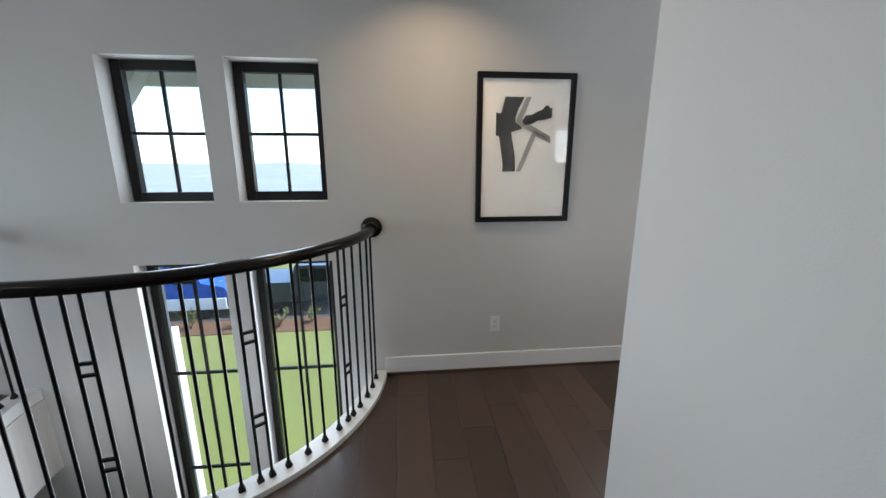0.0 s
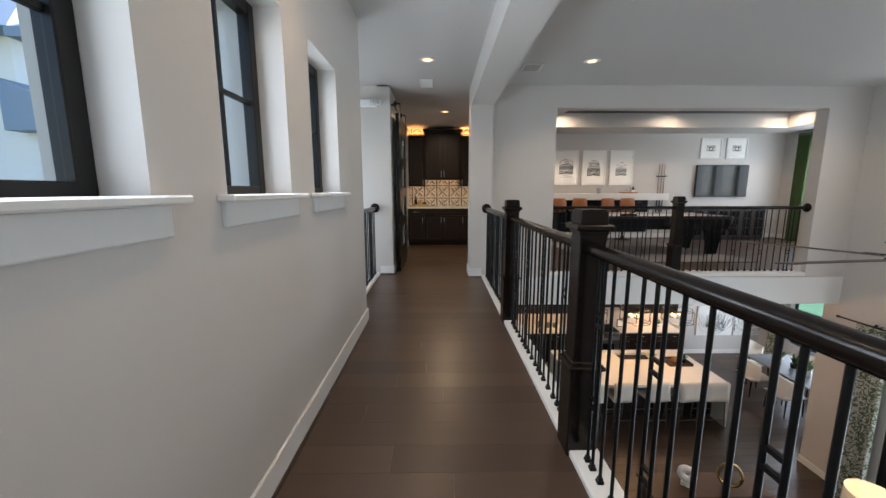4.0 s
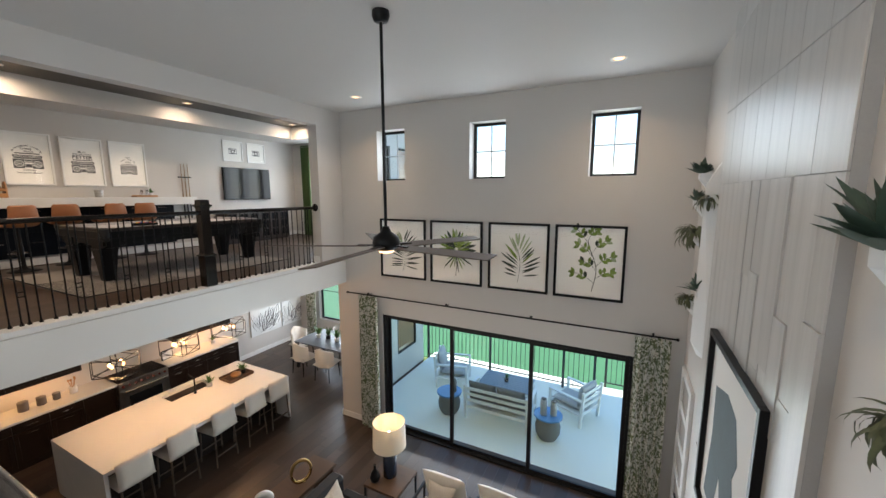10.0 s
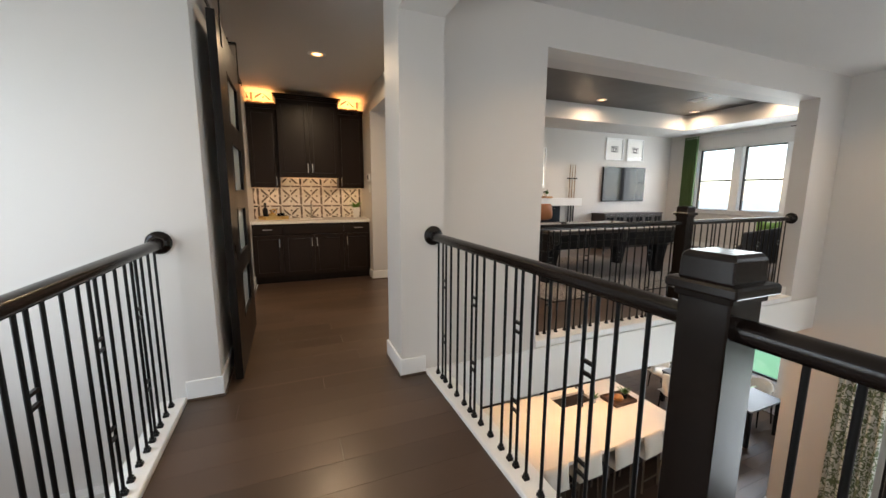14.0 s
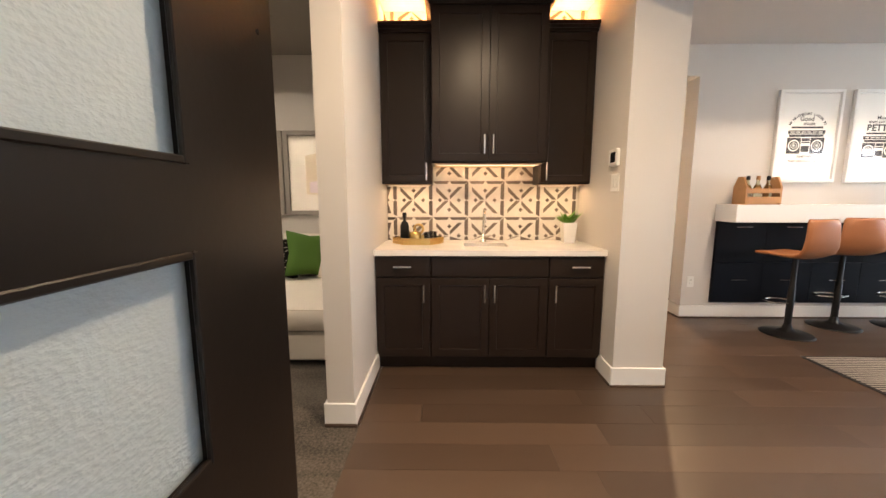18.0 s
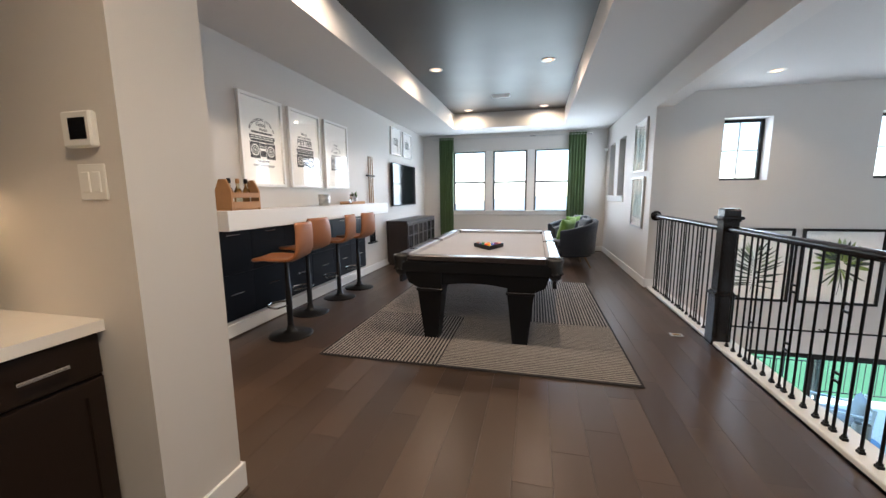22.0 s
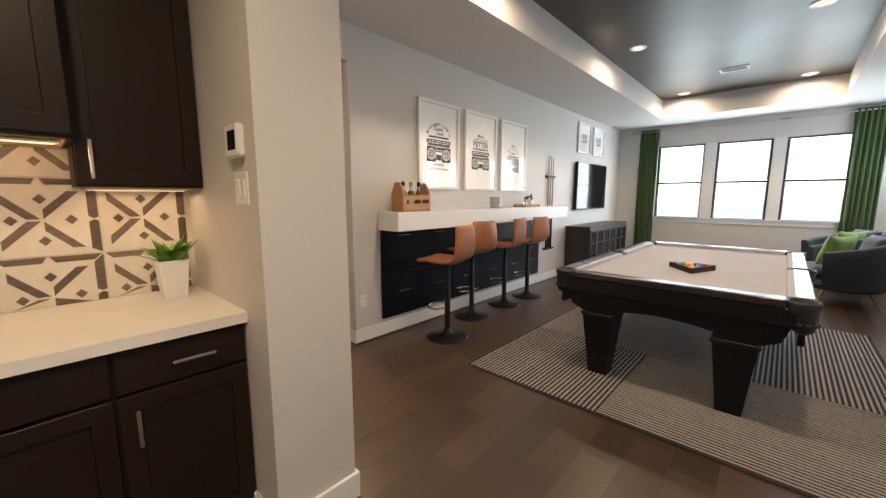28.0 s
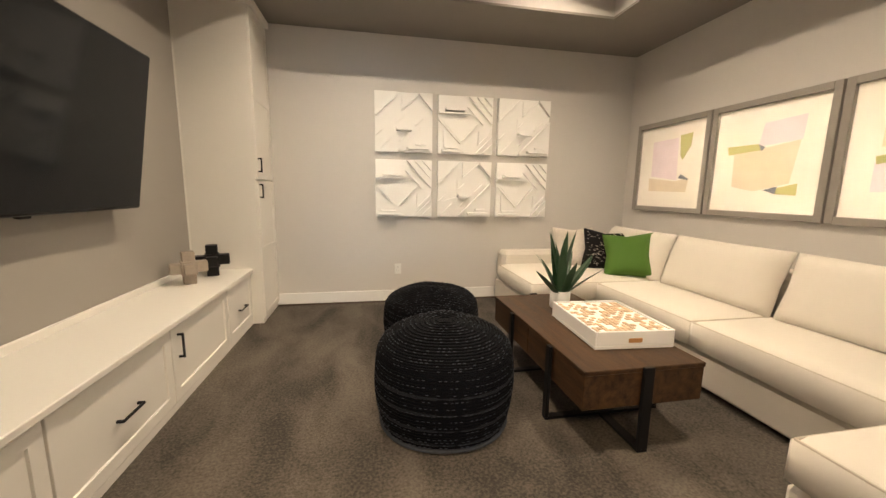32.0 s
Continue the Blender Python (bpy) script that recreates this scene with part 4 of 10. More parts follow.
def picture(name, label, at, turn, w, h, fw, depth, frame_mat, mat_in=0.0, group="", glazed=True, paper=PAPER):
    """A framed picture on a wall: the frame's four sides, the sheet and the glass. Art is drawn at y = -0.012."""
    t = thing(name, label, "picture", group, at, turn)
    f = B()
    f.rbox(-w / 2, -w / 2 + fw, -depth, 0, -h / 2, h / 2, 0.003).rbox(w / 2 - fw, w / 2, -depth, 0, -h / 2, h / 2, 0.003)
    f.rbox(-w / 2 + fw, w / 2 - fw, -depth, 0, h / 2 - fw, h / 2, 0.003).rbox(-w / 2 + fw, w / 2 - fw, -depth, 0, -h / 2, -h / 2 + fw, 0.003)
    part("frame", f, frame_mat, t)
    part("sheet", B().box(-w / 2 + fw, w / 2 - fw, -0.010, 0, -h / 2 + fw, h / 2 - fw), paper, t)
    if glazed:
        g = part("glass", B().box(-w / 2 + fw, w / 2 - fw, -depth + 0.006, -depth + 0.008, -h / 2 + fw, h / 2 - fw), PICGLASS, t, "clear picture glass")
        g.visible_shadow = False
    return t


def shaker(parent, name, x0, x1, z0, z1, y, material, depth=0.02, stile=0.055, label=""):
    """A framed cabinet front facing -y with its outer face at y: one solid with a recessed panel."""
    b = B()
    c, e, r = min(0.002, depth / 4), stile, 0.009
    rings = [(0, depth), (0, c), (c, 0), (e, 0), (e + 0.003, r)]
    v = [(x, y + d, z) for k, d in rings for x, z in ((x0 + k, z0 + k), (x1 - k, z0 + k), (x1 - k, z1 - k), (x0 + k, z1 - k))]
    f = [(3, 2, 1, 0)] + [(4 * n + i, 4 * n + (i + 1) % 4, 4 * n + 4 + (i + 1) % 4, 4 * n + 4 + i) for n in range(4) for i in range(4)] + [(16, 17, 18, 19)]
    b.add(v, f)
    return part(name, b, material, parent, label)


def pull(parent, x, z, y, length, upright_bar, material=None, r=0.006):
    b = B()
    d = (0, 0, length / 2) if upright_bar else (length / 2, 0, 0)
    a, c = Vector((x, y - 0.03, z)) - Vector(d), Vector((x, y - 0.03, z)) + Vector(d)
    b.bar(a, c, r * 2, r * 2, 0.002)
    for s in (0.12, 0.88):
        p = a.lerp(c, s)
        b.rod(p, p + Vector((0, 0.03, 0)), r * 0.7)
    return part("handle", b, material or CHROME, parent, "slim bar handle")


def sprig(b, base, length, lean, az, width, n=6, curl=0.5):
    """One arching leaf blade."""
    v, f = [], []
    d = Vector((math.cos(az), math.sin(az), 0))
    s = Vector((-math.sin(az), math.cos(az), 0))
    p = Vector(base)
    for k in range(n + 1):
        t = k / n
        a = lean + curl * t
        w = width * (math.sin(math.pi * min(1, 0.12 + t * 0.88)) ** 0.8) * (1 if k < n else 0.05)
        v += [p - s * w / 2, p + s * w / 2 + Vector((0, 0, 0.0)), p + Vector((0, 0, -0.12 * w))]
        p = p + (d * math.sin(a) + Vector((0, 0, math.cos(a)))) * (length / n)
    for k in range(n):
        i = 3 * k
        f += [(i, i + 2, i + 5, i + 3), (i + 2, i + 1, i + 4, i + 5)]
    b.add(v, f, None, True)
    return b


# ---- wet bar: faces -x; built facing -y and turned ----
BAR_TURN = -90
BX, BY = 11.85, 2.153  # front of the base cabinets and the middle of the niche


def bar_thing(name, label, category, group="", at=(0, 0, 0)):
    """at: along the counter (+ to the right), back from the cabinet front, height."""
    return thing(name, label, category, group, (BX + at[1], BY - at[0], at[2]), BAR_TURN)


for x0, x1, kind in ((-0.826, -0.425, "side"), (-0.425, 0.425, "sink"), (0.425, 0.826, "side")):
    c = bar_thing("base_cabinet", "espresso stained base cabinet with a drawer front and bar handles" if kind == "side" else "espresso stained sink cabinet with two doors", "cabinet", "bar base cabinets")
    part("body", B().box(x0, x1, 0.02, 0.61, 0.10, 0.873), CABINET, c)
    part("toe_kick", B().box(x0, x1, 0.075, 0.10, 0.0, 0.10), CABINET, c)
    g = 0.006
    if kind == "side":
        dr = part("drawer_front", B().rbox(x0 + g, x1 - g, 0, 0.02, 0.72, 0.865, 0.003), CABINET, c)
        pull(dr, (x0 + x1) / 2 + (0.02 if x0 > 0 else -0.0), 0.795, 0.0, 0.13, False)
        d = shaker(c, "door", x0 + g, x1 - g, 0.115, 0.708, 0.0, CABINET)
        pull(d, x1 - 0.05 if x0 < 0 else x0 + 0.05, 0.60, 0.0, 0.13, True)
    else:
        part("false_front", B().rbox(x0 + g, x1 - g, 0, 0.02, 0.72, 0.865, 0.003), CABINET, c)
        for a, b_, h in ((x0 + g, -0.003, -0.035), (0.003, x1 - g, 0.035)):
            d = shaker(c, "door", a, b_, 0.115, 0.708, 0.0, CABINET)
            pull(d, h, 0.60, 0.0, 0.13, True)

MAPLE = mat("pale_maple_underside", (0.55, 0.36, 0.18), 0.5, var=0.12, scale=4, bump=0.02, stretch=(1, 6, 6))
for x0, x1, z0, z1, front in ((-0.826, -0.425, 1.392, 2.52, 0.37), (0.425, 0.826, 1.392, 2.52, 0.37), (-0.425, 0.425, 1.544, 2.64, 0.21)):
    mid = x0 < 0 < x1
    c = bar_thing("wall_cabinet", "tall espresso stained wall cabinet with two doors and a crown moulding" if mid else "espresso stained wall cabinet with one door", "cabinet", "bar wall cabinets")
    part("body", B().box(x0, x1, front + 0.02, 0.625, z0, z1), CABINET, c)
    part("underside", B().box(x0 + 0.02, x1 - 0.02, front + 0.03, 0.61, z0 - 0.004, z0 - 0.0005), MAPLE, c, "pale wooden underside")
    crown = B()
    for k, (o, za, zb) in enumerate(((0.012, 0.0, 0.02), (0.028, 0.02, 0.04), (0.045, 0.04, 0.065))):
        crown.box(x0 - (o if mid else 0), x1 + (o if mid else 0), front - o, 0.62, z1 + za, z1 + zb)
    part("crown_moulding", crown, CABINET, c)
    g = 0.005
    if mid:
        for a, b_, h in ((x0 + g, -0.003, -0.032), (0.003, x1 - g, 0.032)):
            d = shaker(c, "door", a, b_, z0 + 0.012, z1 - g, front, CABINET)
            pull(d, h, 1.675, front, 0.14, True)
    else:
        d = shaker(c, "door", x0 + g, x1 - g, z0 + 0.012, z1 - g, front, CABINET)
        pull(d, x1 - 0.045 if x0 < 0 else x0 + 0.045, 1.49, front, 0.14, True)

ctop = bar_thing("bar_countertop", "white quartz countertop with an undermount sink cutout", "countertop")
part("slab", B().slab(2, 0.875, 0.915, (-0.829, 0.829), (-0.024, 0.626), [(-0.175, 0.165, 0.19, 0.42)]), QUARTZ, ctop)
sink = bar_thing("bar_sink", "small rectangular stainless undermount sink", "sink")
part("basin", B().box(-0.182, -0.176, 0.184, 0.426, 0.72, 0.874).box(0.166, 0.172, 0.184, 0.426, 0.72, 0.874).box(-0.176, 0.166, 0.184, 0.19, 0.72, 0.874).box(-0.176, 0.166, 0.42, 0.426, 0.72, 0.874).box(-0.176, 0.166, 0.19, 0.42, 0.714, 0.72), mat("dark_brushed_steel", (0.05, 0.047, 0.045), 0.45, 0.3, var=0.1, bump=0.02), sink)
part("drain", B().lathe([(0.03, 0.72), (0.03, 0.723), (0.01, 0.7235)], 16, None, 0.0, 0.305), CHROME, sink)
tap = bar_thing("faucet", "chrome gooseneck bar faucet with a side lever", "faucet", at=(0.0, 0.50, 0.915))
fa = B().lathe([(0.026, 0), (0.026, 0.008), (0.016, 0.014), (0.016, 0.06), (0.012, 0.065)], 16)
path = [(0, 0, 0.05 + 0.16 * k / 4) for k in range(5)] + [(0, -0.055 + 0.055 * math.cos(a), 0.21 + 0.055 * math.sin(a)) for a in [math.pi * k / 10 for k in range(1, 11)]] + [(0, -0.11, 0.17)]
fa.sweep(path, [(0.010 * math.cos(a), 0.010 * math.sin(a)) for a in [2 * math.pi * k / 10 for k in range(10)]], up=(1, 0, 0))
part("spout", fa, CHROME, tap)
part("lever", B().rod((0.0, 0, 0.04), (0.055, -0.01, 0.05), 0.007).ball(0.055, -0.01, 0.05, 0.009), CHROME, tap)

# patterned wall tiles
TILEW = mat("veined_white_tile", (0.70, 0.66, 0.60), 0.3, var=0.22, scale=9, bump=0.03, bscale=30, spread=0.05)
TILED = mat("weathered_brown_tile", (0.125, 0.098, 0.08), 0.35, var=0.8, scale=14, bump=0.03, bscale=50, spread=0.7, stretch=(1, 1, 4))
GROUT = mat("pale_grout", (0.62, 0.58, 0.52), 0.9, var=0.05, bump=0.2)
splash = bar_thing("backsplash", "white and brown geometric patterned tile backsplash", "backsplash", at=(0, 0.63, 0))
tagged(splash, kind="structure")
part("grout_bed", B().box(-0.828, 0.828, -0.006, 0.0, 0.915, 1.66).box(-0.828, 0.828, -0.006, 0.0, 2.56, TOP), GROUT, splash)
P = 0.309


def tile_piece(u0, u1, z0, z1):
    """The stone of one tile, cut to size, and its inlay."""
    base = B().rbox(u0 + 0.0015, u1 - 0.0015, -0.012, -0.006, z0 + 0.0015, z1 - 0.0015, 0.001)
    ink = B()
    shapes = []
    g_, e_, w = 0.004, 0.114, 0.038
    for sz in (1, -1):
        shapes.append([(x - 0.012, sz * z - 0.012) for x, z in ((g_, g_), (e_, e_), (e_ - w, e_), (g_, g_ + w))])
        shapes.append([(x - 0.012, sz * z - 0.012) for x, z in ((-g_, g_), (-e_, e_), (-e_, e_ - w), (-g_ - w, g_))])
    for cx, cz in ((0, 0.082), (0, -0.082), (0.082, 0), (-0.082, 0)):
        r = 0.019
        shapes.append([(cx - r - 0.012, cz - 0.012), (cx - 0.012, cz - r - 0.012), (cx + r - 0.012, cz - 0.012), (cx - 0.012, cz + r - 0.012)])
    h = P / 2
    shapes.append([(h - 0.034, -h + 0.020), (h - 0.003, -h + 0.004), (h - 0.003, -0.020), (h - 0.018, -0.014), (h - 0.034, -0.024)])
    shapes.append([(h - 0.034, h - 0.038), (h - 0.003, h - 0.006), (h - 0.003, -0.004), (h - 0.018, -0.010), (h - 0.034, 0.0)])
    shapes.append([(-h + 0.004, h - 0.004), (-0.012 - 0.004, h - 0.004), (-0.03, h - 0.028), (-h + 0.026, h - 0.028)])
    shapes.append([(h - 0.006, h - 0.004), (-0.012 + 0.004, h - 0.004), (0.008, h - 0.028), (h - 0.03, h - 0.028)])
    for s in shapes:
        s = [(min(max(a, u0 + 0.002), u1 - 0.002), min(max(b, z0 + 0.002), z1 - 0.002)) for a, b in s]
        area = sum(p[0] * q[1] - q[0] * p[1] for p, q in zip(s, s[1:] + s[:1])) / 2
        if abs(area) > 4e-5:
            blob(ink, s, -0.0122, 0.0008)
    return base.mesh("tile", TILEW), ink.mesh("inlay", TILED)


tiles = {}
cols = [(-0.153 + 0.031 - P / 2 + P * k) for k in range(-2, 4)]
for row in (0.966, 1.275, 1.584, 2.511, 2.82):
    for u in cols:
        a, b_ = max(-P / 2, -0.828 - u), min(P / 2, 0.828 - u)
        lo, hi = max(-P / 2, (0.915 if row < 2 else 2.56) - row), min(P / 2, (1.66 if row < 2 else TOP) - row)
        if b_ - a < 0.01 or hi - lo < 0.01:
            continue
        key = tuple(round(v, 3) for v in (a, b_, lo, hi))
        if key not in tiles:
            tiles[key] = tile_piece(a, b_, lo, hi)
        t1 = part("tile", tiles[key][0], None, splash)
        t1.location = (u, 0, row)
        part("inlay", tiles[key][1], None, t1)

# lamps under and over the bar cabinets
STRIP = glow("warm_strip_lens", (1.0, 0.60, 0.26), 2.2)
WARM = (1.0, 0.52, 0.20)
for u, y, z, w in ((-0.62, 0.50, 1.388, 0.34), (0.0, 0.28, 1.536, 0.78), (0.62, 0.50, 1.388, 0.34)):
    s = bar_thing("under_cabinet_light", "slim warm light strip under the cabinet, switched on", "light strip", "cabinet lights")
    part("housing", B().rbox(u - w / 2, u + w / 2, y - 0.018, y + 0.018, z - 0.008, z, 0.002), TRIM, s)
    part("lens", B().box(u - w / 2 + 0.01, u + w / 2 - 0.01, y - 0.012, y + 0.012, z - 0.0095, z - 0.008), STRIP, s)
    ob = window_light("strip_lamp", BX + y, BY - u, z - 0.014, (0, 0.0001, -1), w, 0.02, 1.5 if u == 0 else 0.8)
    ob.data.color = (1.0, 0.64, 0.34)
    ob.rotation_mode = "XYZ"
    ob.matrix_world = pose(BX + y, BY - u, z - 0.014, 0, 0, 90) @ pose(0, 0, 0, -35 if u == 0 else 0, 0, 0)
up = window_light("strip_lamp", BX + 0.28, BY, 1.516, (0, 0.0001, -1), 0.78, 0.02, 0.55)
up.data.color = WARM
up.matrix_world = pose(BX + 0.28, BY, 1.516, 0, 0, 90) @ pose(0, 0, 0, -125, 0, 0)
for u in (-0.62, 0.62):
    s = bar_thing("cabinet_top_light", "warm light strip on top of the wall cabinet", "light strip", "cabinet lights")
    part("housing", B().rbox(u - 0.17, u + 0.17, 0.50, 0.53, 2.585, 2.60, 0.002), TRIM, s)
    ob = window_light("strip_lamp", BX + 0.515, BY - u, 2.612, (0, 0.0001, 1), 0.34, 0.02, 5.5)
    ob.data.color = (1.0, 0.40, 0.12)
    ob.matrix_world = pose(BX + 0.515, BY - u, 2.612, 180, 0, 90)

# things on the bar
trayt = bar_thing("serving_tray", "hexagonal gold-rimmed tray with a dark base", "tray", at=(-0.545, 0.41, 0.915))
hexa = [(0.20 * math.cos(math.radians(60 * k)) * 1.05, 0.20 * math.sin(math.radians(60 * k)) * 0.8) for k in range(6)]
rim = B()
for p, q in zip(hexa, hexa[1:] + hexa[:1]):
    rim.prism([(p[0] * 0.96, p[1] * 0.96), (p[0], p[1]), (q[0], q[1]), (q[0] * 0.96, q[1] * 0.96)], 0.0, 0.052)
part("rim", rim, GOLD, trayt)
part("base", B().prism([(a * 0.96, b * 0.96) for a, b in hexa], 0.002, 0.008), BLACKPAINT, trayt)
bot = bar_thing("bottle", "tall matte black bottle on the tray", "bottle", at=(-0.66, 0.45, 0.924))
part("body", B().lathe([(0.032, 0), (0.036, 0.01), (0.036, 0.13), (0.028, 0.155), (0.012, 0.175), (0.012, 0.20)], 18), BLACKPAINT, bot)
part("stopper", B().lathe([(0.014, 0.20), (0.018, 0.205), (0.018, 0.235), (0.010, 0.24)], 14), BLACKPAINT, bot)
ice = bar_thing("ice_bucket", "small gold lidded jar with a ring handle", "jar", at=(-0.565, 0.38, 0.924))
part("body", B().lathe([(0.045, 0), (0.048, 0.006), (0.05, 0.06), (0.047, 0.068)], 20), GOLD, ice)
part("lid", B().lathe([(0.05, 0.068), (0.05, 0.076), (0.02, 0.09), (0.006, 0.095), (0.012, 0.105), (0.004, 0.115)], 20), GOLD, ice)
opener = bar_thing("bottle_opener", "upright gold ring-shaped ornament on the tray", "ornament", at=(-0.545, 0.49, 0.924))
part("stand", B().rbox(-0.02, 0.02, -0.02, 0.02, 0, 0.06, 0.004), GOLD, opener)
part("ring", B().sweep([(0.038 * math.cos(a), 0, 0.10 + 0.038 * math.sin(a)) for a in [2 * math.pi * k / 24 for k in range(24)]], [(-0.009, -0.009), (0.009, -0.009), (0.009, 0.009), (-0.009, 0.009)], True, up=(0, 1, 0)), GOLD, opener)
TUMBLER = glass("tumbler_glass", (0.95, 0.97, 0.98), 0.0, False)
for x, y in ((-0.46, 0.40), (-0.43, 0.47)):
    gl = bar_thing("tumbler", "short clear whisky glass on the tray", "glass", "tumblers", (x, y, 0.924))
    part("bowl", B().lathe([(0.026, 0), (0.032, 0.003), (0.037, 0.08), (0.035, 0.08), (0.030, 0.015), (0.001, 0.012)], 18), TUMBLER, gl)
vase = bar_thing("plant_pot", "tall square white pot with a leafy green plant", "potted plant", at=(0.70, 0.47, 0.915))
part("pot", B().add([(-0.042, -0.042, 0), (0.042, -0.042, 0), (0.042, 0.042, 0), (-0.042, 0.042, 0), (-0.056, -0.056, 0.165), (0.056, -0.056, 0.165), (0.056, 0.056, 0.165), (-0.056, 0.056, 0.165), (-0.048, -0.048, 0.165), (0.048, -0.048, 0.165), (0.048, 0.048, 0.165), (-0.048, 0.048, 0.165), (-0.048, -0.048, 0.15), (0.048, -0.048, 0.15), (0.048, 0.048, 0.15), (-0.048, 0.048, 0.15)], [(3, 2, 1, 0), (0, 1, 5, 4), (1, 2, 6, 5), (2, 3, 7, 6), (3, 0, 4, 7), (4, 5, 9, 8), (5, 6, 10, 9), (6, 7, 11, 10), (7, 4, 8, 11), (8, 9, 13, 12), (9, 10, 14, 13), (10, 11, 15, 14), (11, 8, 12, 15)]), WHITE, vase)
part("soil", B().box(-0.048, 0.048, -0.048, 0.048, 0.14, 0.152), SOIL, vase)
rnd = random.Random(4)
FRESH = mat("fresh_green_leaf", (0.13, 0.30, 0.03), 0.45, var=0.4, scale=14, bump=0.15, bscale=80, spread=0.3)
fo = B()
for k in range(46):
    a = rnd.uniform(0, 2 * math.pi)
    r0 = rnd.uniform(0, 0.035)
    sprig(fo, (r0 * math.cos(a), r0 * math.sin(a), 0.15), rnd.uniform(0.07, 0.14), rnd.uniform(0.1, 0.9), a + rnd.uniform(-0.5, 0.5), rnd.uniform(0.022, 0.04), 4, rnd.uniform(0.2, 0.9))
part("foliage", fo, FRESH, vase, "fresh green leaves")

th = thing("thermostat", "white square thermostat with a dark screen on the wing wall", "thermostat", "", (11.79, 1.325, 1.55), 180)
part("case", B().rbox(-0.062, 0.062, -0.026, 0, -0.056, 0.056, 0.006), PLASTIC, th)
part("screen", B().rbox(-0.028, 0.045, -0.0275, -0.024, -0.032, 0.035, 0.001), SCREEN, th)


def switch_plate(at, turn, w=0.116, n=2, label="white light switch plate on the wall"):
    t = thing("light_switch", label, "switch", "", at, turn)
    part("plate", B().rbox(-w / 2, w / 2, -0.006, 0, -0.058, 0.058, 0.002), PLASTIC, t)
    for k in range(n):
        x = (k - (n - 1) / 2) * 0.046
        part("rocker", B().rbox(x - 0.016, x + 0.016, -0.010, -0.005, -0.033, 0.033, 0.002), PLASTIC, t)


def outlet(at, turn):
    t = thing("wall_outlet", "white duplex power outlet on the wall", "outlet", "power outlets", at, turn)
    part("plate", B().rbox(-0.036, 0.036, -0.006, 0, -0.058, 0.058, 0.002), PLASTIC, t)
    for z in (-0.02, 0.02):
        s = part("socket", B().rbox(-0.017, 0.017, -0.008, -0.005, z - 0.014, z + 0.014, 0.002), PLASTIC, t)
        part("slot", B().box(-0.008, -0.005, -0.0085, -0.007, z - 0.005, z + 0.006).box(0.005, 0.008, -0.0085, -0.007, z - 0.005, z + 0.006), BLACKPAINT, s)


switch_plate((11.78, 1.325, 1.385), 180)
outlet((2.23, FRONT, 0.361), 0)
outlet((EAST, -0.138, 0.395), -90)
outlet((10.78, MED_N, 0.38), 0)

# ---- barn door ----
DARKDOOR = mat("black_brown_door_paint", (0.009, 0.0068, 0.0058), 0.3, var=0.15, scale=2, bump=0.02)
DARKDOOR.node_tree.nodes["Principled BSDF"].inputs["Specular IOR Level"].default_value = 0.28
FROST = glass("frosted_textured_glass", (0.66, 0.75, 0.80), 0.25, False)
nt = FROST.node_tree
nn = nt.nodes.new("ShaderNodeTexNoise")
nn.inputs["Scale"].default_value, nn.inputs["Detail"].default_value = 45.0, 2.0
nt.nodes["Principled BSDF"].inputs["Transmission Weight"].default_value = 0.5
bb = nt.nodes.new("ShaderNodeBump")
bb.inputs["Strength"].default_value, bb.inputs["Distance"].default_value = 0.22, 0.01
nt.links.new(nn.outputs[0], bb.inputs["Height"])
nt.links.new(bb.outputs[0], nt.nodes["Principled BSDF"].inputs["Normal"])
bd = tagged(new("barn_door"), "black-brown sliding barn door with four frosted glass panes, slid open", "door", "", "structure")
X0, X1, Y0, Y1 = 8.87, 10.08, 2.842, 2.892
panes = [(0.365, 0.712), (0.851, 1.205), (1.335, 1.69), (1.82, 2.175)]
leafb = B().slab(1, Y0, Y1, (X0, X1), (0.02, 2.44), [(9.22, 9.78, a, b_) for a, b_ in panes])
leaf = part("door_leaf", leafb, DARKDOOR, bd)
for a, b_ in panes:
    st = B()
    for y in (Y0 - 0.003, Y1 - 0.007):
        st.rbox(9.22, 9.232, y, y + 0.010, a, b_, 0.002).rbox(9.768, 9.78, y, y + 0.010, a, b_, 0.002).rbox(9.232, 9.768, y, y + 0.010, a, a + 0.012, 0.002).rbox(9.232, 9.768, y, y + 0.010, b_ - 0.012, b_, 0.002)
    part("pane_bead", st, DARKDOOR, leaf)
    part("pane", B().box(9.222, 9.778, 2.862, 2.868, a + 0.002, b_ - 0.002), FROST, leaf, "frosted rippled glass")
trk = part("track", B().rbox(8.76, 11.12, 2.905, 2.913, 2.53, 2.57, 0.002), IRON, bd, "black steel track")
for x in (8.85, 9.6, 10.4, 11.05):
    part("standoff", B().rod((x, 2.913, 2.55), (x, 2.955, 2.55), 0.012, 12), IRON, bd)
for x in (9.05, 9.98):
    h = part("hanger", B().rbox(x - 0.02, x + 0.02, 2.834, 2.841, 2.28, 2.62, 0.003).rbox(x - 0.02, x + 0.02, 2.841, 2.90, 2.605, 2.62, 0.002), IRON, bd, "black steel strap hanger")
    part("wheel", B().lathe([(0.045, 0), (0.05, 0.004), (0.042, 0.012), (0.05, 0.020), (0.045, 0.024)], 20, pose(x, 2.921, 2.61, 90, 0, 0)), IRON, h)


# ---- game room ----
NAVY = mat("black_cabinet_lacquer", (0.003, 0.0045, 0.009), 0.4, var=0.15, bump=0.02)
